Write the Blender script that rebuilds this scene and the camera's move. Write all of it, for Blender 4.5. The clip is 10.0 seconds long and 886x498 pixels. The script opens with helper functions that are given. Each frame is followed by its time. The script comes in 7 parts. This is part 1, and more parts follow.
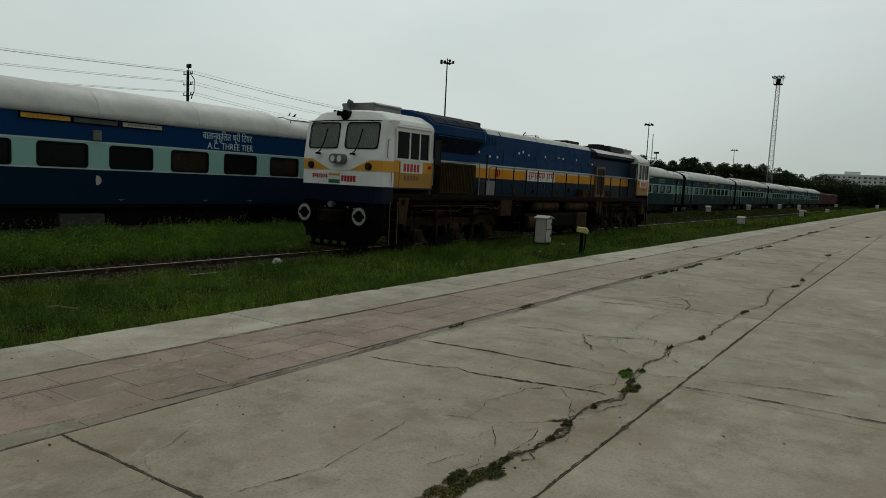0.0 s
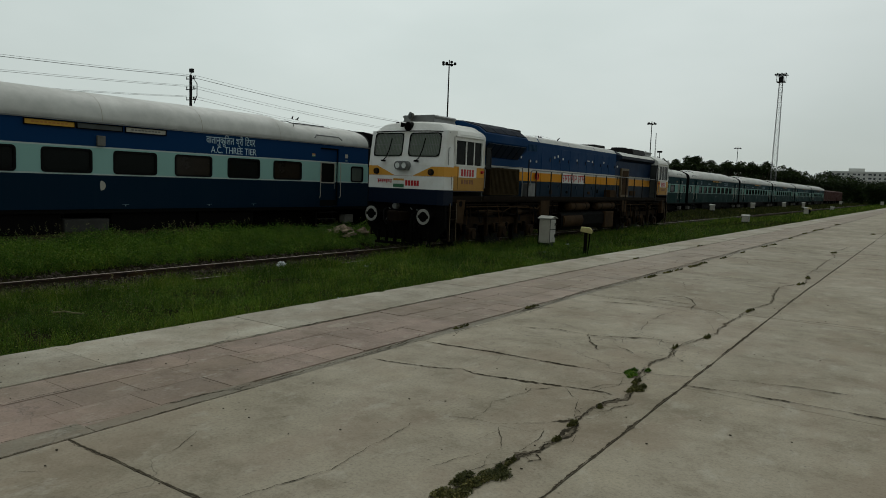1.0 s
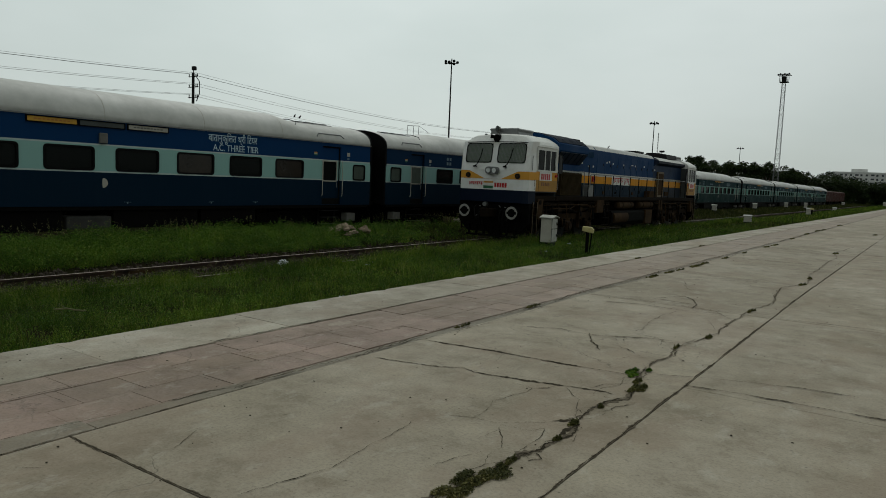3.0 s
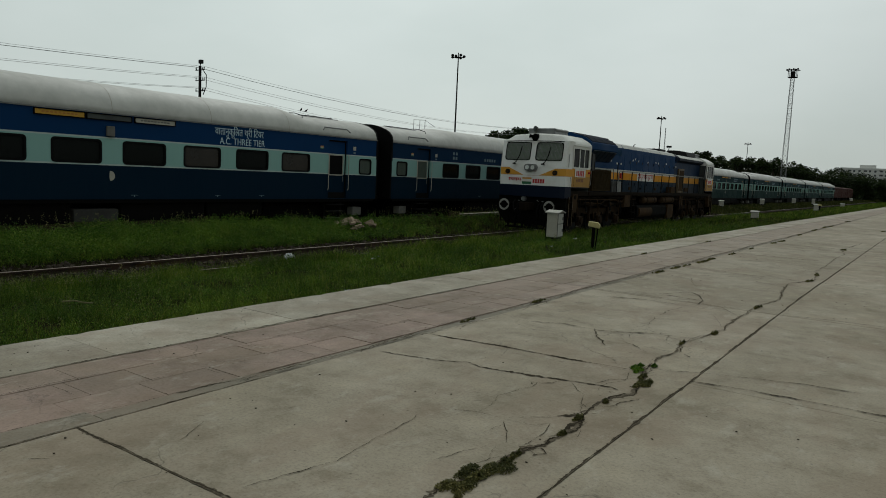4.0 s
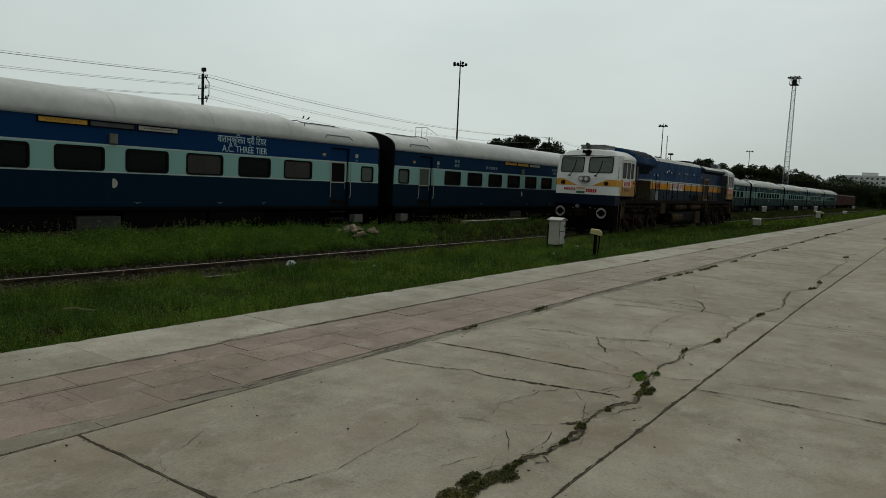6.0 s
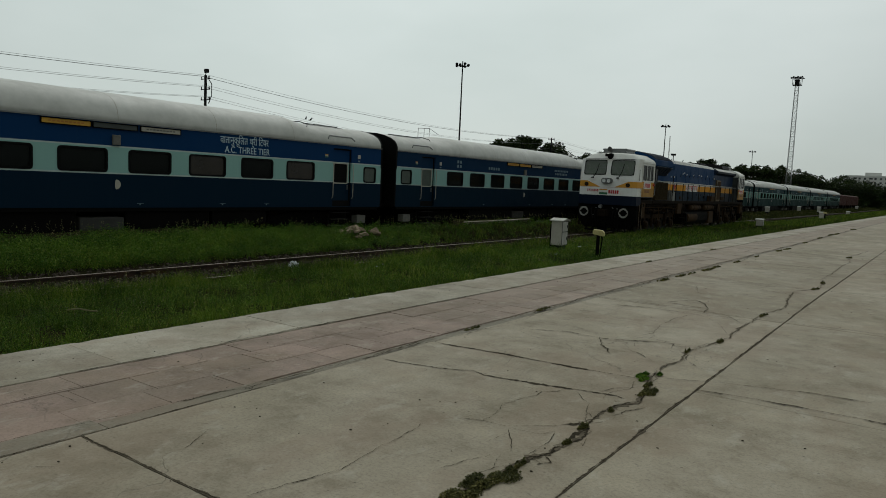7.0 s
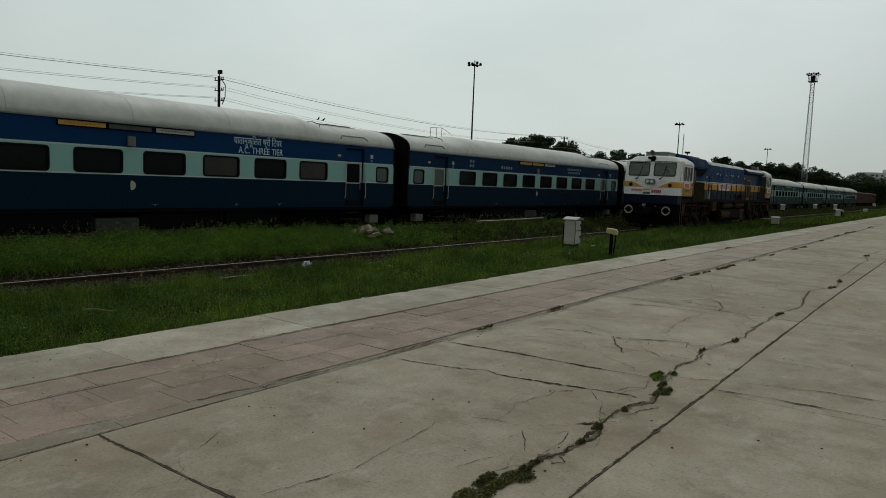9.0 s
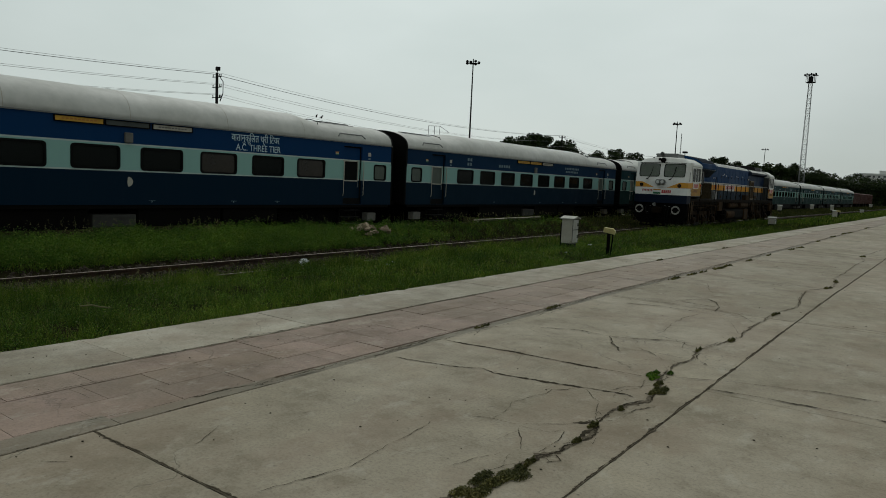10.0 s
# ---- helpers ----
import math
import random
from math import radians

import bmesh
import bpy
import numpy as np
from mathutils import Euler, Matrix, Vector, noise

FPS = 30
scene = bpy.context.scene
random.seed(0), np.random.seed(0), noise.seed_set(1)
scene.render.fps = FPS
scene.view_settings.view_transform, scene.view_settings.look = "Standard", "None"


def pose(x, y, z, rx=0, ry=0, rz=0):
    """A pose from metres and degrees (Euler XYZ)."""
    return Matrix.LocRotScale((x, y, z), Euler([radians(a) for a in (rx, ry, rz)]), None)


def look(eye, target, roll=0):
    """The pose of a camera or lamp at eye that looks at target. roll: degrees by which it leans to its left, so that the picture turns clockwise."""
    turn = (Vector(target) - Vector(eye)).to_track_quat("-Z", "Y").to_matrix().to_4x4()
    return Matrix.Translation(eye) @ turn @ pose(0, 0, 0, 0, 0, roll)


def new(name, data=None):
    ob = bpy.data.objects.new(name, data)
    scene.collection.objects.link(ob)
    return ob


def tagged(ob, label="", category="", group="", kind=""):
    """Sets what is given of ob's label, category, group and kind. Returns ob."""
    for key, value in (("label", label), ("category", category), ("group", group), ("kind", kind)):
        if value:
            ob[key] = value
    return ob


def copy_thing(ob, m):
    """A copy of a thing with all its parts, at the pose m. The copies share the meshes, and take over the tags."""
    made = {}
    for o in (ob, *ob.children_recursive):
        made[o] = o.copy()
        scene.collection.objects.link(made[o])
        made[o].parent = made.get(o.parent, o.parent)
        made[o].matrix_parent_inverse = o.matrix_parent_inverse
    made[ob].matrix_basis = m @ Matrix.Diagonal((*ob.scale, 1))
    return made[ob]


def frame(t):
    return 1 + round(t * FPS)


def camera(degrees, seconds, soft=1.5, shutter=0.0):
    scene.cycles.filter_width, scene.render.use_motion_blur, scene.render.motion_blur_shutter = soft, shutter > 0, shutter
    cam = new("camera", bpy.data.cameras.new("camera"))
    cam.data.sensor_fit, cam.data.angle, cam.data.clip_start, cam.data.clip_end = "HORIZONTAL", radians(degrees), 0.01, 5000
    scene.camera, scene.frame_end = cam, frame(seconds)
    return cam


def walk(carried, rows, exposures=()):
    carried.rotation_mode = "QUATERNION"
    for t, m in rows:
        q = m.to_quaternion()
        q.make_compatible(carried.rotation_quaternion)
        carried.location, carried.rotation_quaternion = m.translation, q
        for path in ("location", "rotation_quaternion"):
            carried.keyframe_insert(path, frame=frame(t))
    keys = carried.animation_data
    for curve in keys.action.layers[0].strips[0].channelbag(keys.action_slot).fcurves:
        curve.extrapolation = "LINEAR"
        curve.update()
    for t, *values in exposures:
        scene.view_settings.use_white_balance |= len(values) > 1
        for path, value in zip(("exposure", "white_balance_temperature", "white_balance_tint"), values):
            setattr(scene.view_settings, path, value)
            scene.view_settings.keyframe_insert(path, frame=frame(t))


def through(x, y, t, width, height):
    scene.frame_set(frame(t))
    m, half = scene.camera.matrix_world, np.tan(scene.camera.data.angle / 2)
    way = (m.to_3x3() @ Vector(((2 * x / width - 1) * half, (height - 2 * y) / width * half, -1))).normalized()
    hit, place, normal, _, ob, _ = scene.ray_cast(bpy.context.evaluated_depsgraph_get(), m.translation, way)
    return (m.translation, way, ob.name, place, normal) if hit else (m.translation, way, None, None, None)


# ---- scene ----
# ---- camera ----
cam = camera(65.16, 10.0, soft=0.9)
EYE = 2.128
# seconds, yaw, pitch, roll of a camera held in the hand by somebody who stands still
TURNS = [
    (0.0, 34.226, -5.617, -2.781), (0.5, 33.998, -5.602, -2.433), (1.0, 34.494, -5.511, -2.140), (1.5, 34.697, -5.602, -2.340),
    (2.0, 34.574, -5.573, -2.508), (2.5, 34.461, -5.450, -2.326), (4.0, 35.150, -6.093, -2.632), (4.5, 35.127, -5.715, -2.566),
    (5.0, 35.196, -5.869, -2.506), (5.5, 35.256, -5.562, -2.627), (7.0, 35.507, -5.444, -2.568), (7.5, 35.910, -5.595, -2.582),
    (8.0, 36.187, -5.628, -2.473), (8.5, 36.368, -5.440, -2.330), (9.0, 36.538, -5.539, -2.278), (9.5, 36.658, -5.487, -2.405),
    (10.0, 36.350, -5.670, -2.627)]
walk(cam, [(t, pose(0, 0, EYE, 90 + p, r, y)) for t, y, p, r in TURNS])

# ---- world and sun: a closed grey monsoon sky ----
world = bpy.data.worlds.new("overcast_sky")
scene.world = world
world.use_nodes = True
wn, wl = world.node_tree.nodes, world.node_tree.links
wn.clear()
w_out, w_bg = wn.new("ShaderNodeOutputWorld"), wn.new("ShaderNodeBackground")
w_sky = wn.new("ShaderNodeTexSky")
w_sky.sky_type, w_sky.sun_disc = "NISHITA", False
w_sky.sun_elevation, w_sky.sun_rotation = radians(50), radians(-42)
w_gain = wn.new("ShaderNodeVectorMath")
w_gain.operation = "SCALE"
w_gain.inputs["Scale"].default_value = 0.10
w_co, w_map, w_noise, w_ramp, w_mix = (wn.new(k) for k in (
    "ShaderNodeTexCoord", "ShaderNodeMapping", "ShaderNodeTexNoise", "ShaderNodeValToRGB", "ShaderNodeMixRGB"))
w_map.inputs["Scale"].default_value = (1.0, 1.0, 2.6)
w_noise.inputs["Scale"].default_value, w_noise.inputs["Detail"].default_value = 1.3, 5.0
w_ramp.color_ramp.elements[0].position, w_ramp.color_ramp.elements[1].position = 0.28, 0.72
w_ramp.color_ramp.elements[0].color = (0.508, 0.580, 0.548, 1)
w_ramp.color_ramp.elements[1].color = (0.690, 0.755, 0.728, 1)
w_mix.inputs["Fac"].default_value = 0.94
wl.new(w_co.outputs["Generated"], w_map.inputs["Vector"])
wl.new(w_map.outputs["Vector"], w_noise.inputs["Vector"])
wl.new(w_noise.outputs["Fac"], w_ramp.inputs["Fac"])
wl.new(w_sky.outputs["Color"], w_gain.inputs[0])
wl.new(w_gain.outputs["Vector"], w_mix.inputs["Color1"])
wl.new(w_ramp.outputs["Color"], w_mix.inputs["Color2"])
# the cloud is a little brighter round the hidden sun
w_dot, w_glow, w_mul = wn.new("ShaderNodeVectorMath"), wn.new("ShaderNodeMapRange"), wn.new("ShaderNodeVectorMath")
w_dot.operation, w_mul.operation = "DOT_PRODUCT", "SCALE"
w_dot.inputs[1].default_value = (-math.sin(radians(42)) * math.cos(radians(50)), math.cos(radians(42)) * math.cos(radians(50)), math.sin(radians(50)))
for k, v in (("From Min", 0.45), ("From Max", 1.0), ("To Min", 0.675), ("To Max", 1.38)):
    w_glow.inputs[k].default_value = v
wl.new(w_co.outputs["Generated"], w_dot.inputs[0])
wl.new(w_dot.outputs["Value"], w_glow.inputs["Value"])
wl.new(w_mix.outputs["Color"], w_mul.inputs[0])
wl.new(w_glow.outputs["Result"], w_mul.inputs["Scale"])
wl.new(w_mul.outputs["Vector"], w_bg.inputs["Color"])
wl.new(w_bg.outputs["Background"], w_out.inputs["Surface"])
w_bg.inputs["Strength"].default_value = 0.97

sun = new("sun", bpy.data.lights.new("sun", "SUN"))
sun.data.energy, sun.data.angle, sun.data.color = 0.5, radians(40), (1.0, 0.97, 0.92)
SUN_WAY = Vector((-math.sin(radians(42)) * math.cos(radians(50)), math.cos(radians(42)) * math.cos(radians(50)), math.sin(radians(50))))
sun.matrix_world = look(SUN_WAY * 80, (0, 0, 0))


# ---- helpers for shapes ----
def thing(name, label, category, m=None, group="", kind=""):
    ob = new(name)
    ob.empty_display_size = 0.2
    if m is not None:
        ob.matrix_basis = m
    return tagged(ob, label, category, group, kind)


def part(name, bm, material, parent=None, label="", at=None, smooth=False):
    me = bpy.data.meshes.new(name)
    bm.normal_update()
    bm.to_mesh(me)
    bm.free()
    if smooth:
        me.polygons.foreach_set("use_smooth", [True] * len(me.polygons))
    me.materials.append(material)
    ob = new(name, me)
    if parent is not None:
        ob.parent = parent
    if at is not None:
        ob.matrix_basis = at
    return tagged(ob, label)


def share(name, me, parent, at, label=""):
    ob = new(name, me)
    ob.parent = parent
    ob.matrix_basis = at
    return tagged(ob, label)


def box(bm, x0, x1, y0, y1, z0, z1, bevel=0.0):
    r = bmesh.ops.create_cube(bm, size=1.0, matrix=Matrix.Translation(((x0 + x1) / 2, (y0 + y1) / 2, (z0 + z1) / 2))
                              @ Matrix.Diagonal((abs(x1 - x0), abs(y1 - y0), abs(z1 - z0), 1)))
    if bevel:
        edges = list({e for v in r["verts"] for e in v.link_edges})
        bmesh.ops.bevel(bm, geom=edges, offset=bevel, segments=2, affect="EDGES", profile=0.5)
    return bm


def rod(bm, a, b, r, r2=None, seg=10):
    a, b = Vector(a), Vector(b)
    d = b - a
    m = Matrix.Translation((a + b) / 2) @ d.to_track_quat("Z", "Y").to_matrix().to_4x4()
    bmesh.ops.create_cone(bm, cap_ends=True, segments=seg, radius1=r, radius2=r if r2 is None else r2, depth=d.length, matrix=m)
    return bm


def bend(bm, pts, r, seg=8):
    for a, b in zip(pts, pts[1:]):
        rod(bm, a, b, r, seg=seg)
    for q in pts[1:-1]:
        bmesh.ops.create_icosphere(bm, subdivisions=1, radius=r * 1.02, matrix=Matrix.Translation(q))
    return bm


def prism(bm, profile, a, b, axis="y", cap=True):
    """A profile of (u, v) pairs drawn out from a to b: along y in x, z; along x in y, z; along z in x, y."""
    put = {"y": lambda u, v, w: (u, w, v), "x": lambda u, v, w: (w, u, v), "z": lambda u, v, w: (u, v, w)}[axis]
    lo = [bm.verts.new(put(u, v, a)) for u, v in profile]
    hi = [bm.verts.new(put(u, v, b)) for u, v in profile]
    n = len(profile)
    for i in range(n if cap else n - 1):
        j = (i + 1) % n
        bm.faces.new((lo[i], lo[j], hi[j], hi[i]))
    if cap:
        bm.faces.new(lo[::-1])
        bm.faces.new(hi)
        bmesh.ops.recalc_face_normals(bm, faces=bm.faces)
    return bm


def loft(bm, rings, close=True, cap=True):
    """Rings of equally many points, joined one to the next."""
    vs = [[bm.verts.new(q) for q in ring] for ring in rings]
    n = len(vs[0])
    for a, b in zip(vs, vs[1:]):
        for i in range(n if close else n - 1):
            j = (i + 1) % n
            bm.faces.new((a[i], a[j], b[j], b[i]))
    if cap:
        bm.faces.new(vs[0][::-1])
        bm.faces.new(vs[-1])
    bmesh.ops.recalc_face_normals(bm, faces=bm.faces)
    return bm


def round_rect(u0, u1, v0, v1, r, n=4):
    out = []
    for cu, cv, a0 in ((u1 - r, v1 - r, 0), (u0 + r, v1 - r, 90), (u0 + r, v0 + r, 180), (u1 - r, v0 + r, 270)):
        for k in range(n + 1):
            a = radians(a0 + 90 * k / n)
            out.append((cu + r * math.cos(a), cv + r * math.sin(a)))
    return out


def ring_frame(bm, outer, inner, w0, w1, axis="x"):
    """A flat frame between two outlines of equally many points, w0 to w1 thick."""
    put = {"x": lambda u, v, w: (w, u, v), "y": lambda u, v, w: (u, w, v), "z": lambda u, v, w: (u, v, w)}[axis]
    rows = [[bm.verts.new(put(u, v, w)) for u, v in o] for o, w in ((outer, w0), (outer, w1), (inner, w1), (inner, w0))]
    n = len(outer)
    for k in range(4):
        a, b = rows[k], rows[(k + 1) % 4]
        for i in range(n):
            j = (i + 1) % n
            bm.faces.new((a[i], a[j], b[j], b[i]))
    bmesh.ops.recalc_face_normals(bm, faces=bm.faces)
    return bm


def pierced(bm, x, y0, y1, z0, z1, holes, depth):
    """A wall in the plane x from y0 to y1 and z0 to z1 with square holes (ya, yb, za, zb) that go depth deep."""
    ys = sorted({y0, y1, *(h[0] for h in holes), *(h[1] for h in holes)})
    zs = sorted({z0, z1, *(h[2] for h in holes), *(h[3] for h in holes)})
    for ya, yb in zip(ys, ys[1:]):
        for za, zb in zip(zs, zs[1:]):
            cy, cz = (ya + yb) / 2, (za + zb) / 2
            if any(h[0] < cy < h[1] and h[2] < cz < h[3] for h in holes):
                continue
            bm.faces.new([bm.verts.new((x, a, b)) for a, b in ((ya, za), (yb, za), (yb, zb), (ya, zb))])
    for a, b, c, d in holes:
        for p, q in (((a, c), (b, c)), ((b, c), (b, d)), ((b, d), (a, d)), ((a, d), (a, c))):
            bm.faces.new([bm.verts.new(v) for v in ((x, *p), (x, *q), (x + depth, *q), (x + depth, *p))])
    bmesh.ops.remove_doubles(bm, verts=bm.verts, dist=1e-4)
    return bm


def lettering(name, body, size, material, parent, m, squeeze=1.0, label=""):
    cu = bpy.data.curves.new(name, "FONT")
    cu.body, cu.size, cu.extrude, cu.resolution_u = body, size, 0.002, 3
    tmp = bpy.data.objects.new(name, cu)
    scene.collection.objects.link(tmp)
    me = bpy.data.meshes.new_from_object(tmp.evaluated_get(bpy.context.evaluated_depsgraph_get()))
    bpy.data.objects.remove(tmp)
    bpy.data.curves.remove(cu)
    me.transform(Matrix.Diagonal((squeeze, 1, 1, 1)))
    me.materials.clear()
    me.materials.append(material)
    me.name = name
    return share(name, me, parent, m, label)


# ---- materials ----
def nodes_of(name):
    m = bpy.data.materials.new(name)
    m.use_nodes = True
    n, l = m.node_tree.nodes, m.node_tree.links
    return m, n, l, n["Principled BSDF"]


def noise_node(n, l, vec, scale, detail=4.0, rough=0.6):
    k = n.new("ShaderNodeTexNoise")
    k.inputs["Scale"].default_value, k.inputs["Detail"].default_value, k.inputs["Roughness"].default_value = scale, detail, rough
    l.new(vec, k.inputs["Vector"])
    return k.outputs["Fac"]


def ramp(n, l, fac, stops, mode="LINEAR"):
    k = n.new("ShaderNodeValToRGB")
    k.color_ramp.interpolation = mode
    e = k.color_ramp.elements
    while len(e) < len(stops):
        e.new(0.5)
    for el, (p, c) in zip(e, stops):
        el.position, el.color = p, (*c, 1) if len(c) == 3 else c
    l.new(fac, k.inputs["Fac"])
    return k.outputs["Color"]


def mixed(n, l, fac, a, b, how="MIX"):
    k = n.new("ShaderNodeMixRGB")
    k.blend_type = how
    for s, v in (("Fac", fac), ("Color1", a), ("Color2", b)):
        if isinstance(v, (int, float)):
            k.inputs[s].default_value = v
        elif isinstance(v, tuple):
            k.inputs[s].default_value = (*v, 1)
        else:
            l.new(v, k.inputs[s])
    return k.outputs["Color"]


def calc(n, l, op, a, b=0.0):
    k = n.new("ShaderNodeMath")
    k.operation = op
    for i, v in enumerate((a, b)):
        if isinstance(v, (int, float)):
            k.inputs[i].default_value = v
        else:
            l.new(v, k.inputs[i])
    return k.outputs[0]


def bumped(n, l, bsdf, height, strength, distance=0.01):
    k = n.new("ShaderNodeBump")
    k.inputs["Strength"].default_value, k.inputs["Distance"].default_value = strength, distance
    l.new(height, k.inputs["Height"])
    l.new(k.outputs["Normal"], bsdf.inputs["Normal"])


def surface(name, c1, c2, scale=3.0, fine=60.0, rough=0.7, metal=0.0, bump=0.2, vary=0.0, spots=None, spec=0.3, space="Object"):
    """A surface that wanders between two colours at two scales, with fine relief; spots: (colour, share)."""
    m, n, l, b = nodes_of(name)
    co = n.new("ShaderNodeTexCoord").outputs[space]
    big, small = noise_node(n, l, co, scale, 5), noise_node(n, l, co, fine, 4)
    col = mixed(n, l, ramp(n, l, big, [(0.32, (0, 0, 0)), (0.68, (1, 1, 1))]), c1, c2)
    col = mixed(n, l, 0.35, col, ramp(n, l, small, [(0.3, (0.45, 0.45, 0.45)), (0.7, (1.0, 1.0, 1.0))]), "MULTIPLY")
    if spots:
        s = ramp(n, l, noise_node(n, l, co, scale * 4.3, 6, 0.7), [(spots[1], (0, 0, 0)), (spots[1] + 0.08, (1, 1, 1))])
        col = mixed(n, l, s, col, spots[0])
    if vary:
        info = n.new("ShaderNodeObjectInfo")
        dim = ramp(n, l, info.outputs["Random"], [(0, (1 - vary,) * 3), (1, (1 + vary,) * 3)])
        col = mixed(n, l, 1.0, col, dim, "MULTIPLY")
    l.new(col, b.inputs["Base Color"])
    l.new(ramp(n, l, big, [(0.2, (max(rough - 0.1, 0.02),) * 3), (0.8, (min(rough + 0.1, 1),) * 3)]), b.inputs["Roughness"])
    b.inputs["Metallic"].default_value = metal
    b.inputs["Specular IOR Level"].default_value = spec
    if bump:
        bumped(n, l, b, small, bump)
    return m


def banded(name, bands, dirt=(0.09, 0.07, 0.05), dirty=0.35, rough=0.45, streak=True, vary=0.0):
    """Paint in level bands: (height from which it holds, colour), in the thing's own space, with dust and rain streaks."""
    m, n, l, b = nodes_of(name)
    co = n.new("ShaderNodeTexCoord").outputs["Object"]
    sep = n.new("ShaderNodeSeparateXYZ")
    l.new(co, sep.inputs["Vector"])
    col = ramp(n, l, calc(n, l, "DIVIDE", sep.outputs["Z"], 5.0), [(z / 5.0, c) for z, c in bands], "CONSTANT")
    big = noise_node(n, l, co, 0.9, 6, 0.65)
    col = mixed(n, l, calc(n, l, "MULTIPLY", ramp(n, l, big, [(0.38, (0, 0, 0)), (0.75, (1, 1, 1))]), dirty), col, dirt)
    if streak:
        mp = n.new("ShaderNodeMapping")
        mp.inputs["Scale"].default_value = (9, 9, 0.7)
        l.new(co, mp.inputs["Vector"])
        s = ramp(n, l, noise_node(n, l, mp.outputs["Vector"], 1.0, 4), [(0.5, (0, 0, 0)), (0.8, (1, 1, 1))])
        col = mixed(n, l, calc(n, l, "MULTIPLY", s, dirty * 0.8), col, dirt)
    if vary:
        info = n.new("ShaderNodeObjectInfo")
        col = mixed(n, l, 1.0, col, ramp(n, l, info.outputs["Random"], [(0, (1 - vary,) * 3), (1, (1 + vary,) * 3)]), "MULTIPLY")
    l.new(col, b.inputs["Base Color"])
    l.new(ramp(n, l, big, [(0.3, (rough - 0.1,) * 3), (0.7, (rough + 0.2,) * 3)]), b.inputs["Roughness"])
    b.inputs["Specular IOR Level"].default_value = 0.05
    wave = noise_node(n, l, co, 2.2, 2)
    bumped(n, l, b, wave, 0.12, 0.02)
    return m


def leafy(name, stops, rough=0.6, through=0.25):
    """Foliage: every leaf or blade has its own shade, and lets some light through."""
    m, n, l, b = nodes_of(name)
    geo = n.new("ShaderNodeNewGeometry")
    co = n.new("ShaderNodeTexCoord").outputs["Object"]
    col = ramp(n, l, geo.outputs["Random Per Island"], stops)
    patch = ramp(n, l, noise_node(n, l, co, 0.55, 3), [(0.35, (0.52, 0.60, 0.55)), (0.65, (1.22, 1.18, 0.95))])
    col = mixed(n, l, 1.0, col, patch, "MULTIPLY")
    clump = ramp(n, l, noise_node(n, l, co, 2.4, 3), [(0.32, (0.55, 0.62, 0.55)), (0.62, (1.22, 1.20, 1.05))])
    col = mixed(n, l, 0.8, col, clump, "MULTIPLY")
    l.new(col, b.inputs["Base Color"])
    b.inputs["Roughness"].default_value = rough
    b.inputs["Specular IOR Level"].default_value = 0.10
    tr, mx = n.new("ShaderNodeBsdfTranslucent"), n.new("ShaderNodeMixShader")
    l.new(col, tr.inputs["Color"])
    mx.inputs["Fac"].default_value = through
    l.new(b.outputs["BSDF"], mx.inputs[1])
    l.new(tr.outputs["BSDF"], mx.inputs[2])
    l.new(mx.outputs["Shader"], n["Material Output"].inputs["Surface"])
    return m


def glass(name, tint, rough=0.06, clear=0.75, bend_index=1.28):
    m, n, l, b = nodes_of(name)
    b.inputs["Base Color"].default_value = (*tint, 1)
    b.inputs["Roughness"].default_value = rough
    b.inputs["Transmission Weight"].default_value = clear
    b.inputs["IOR"].default_value = bend_index
    b.inputs["Specular IOR Level"].default_value = 0.14
    return m


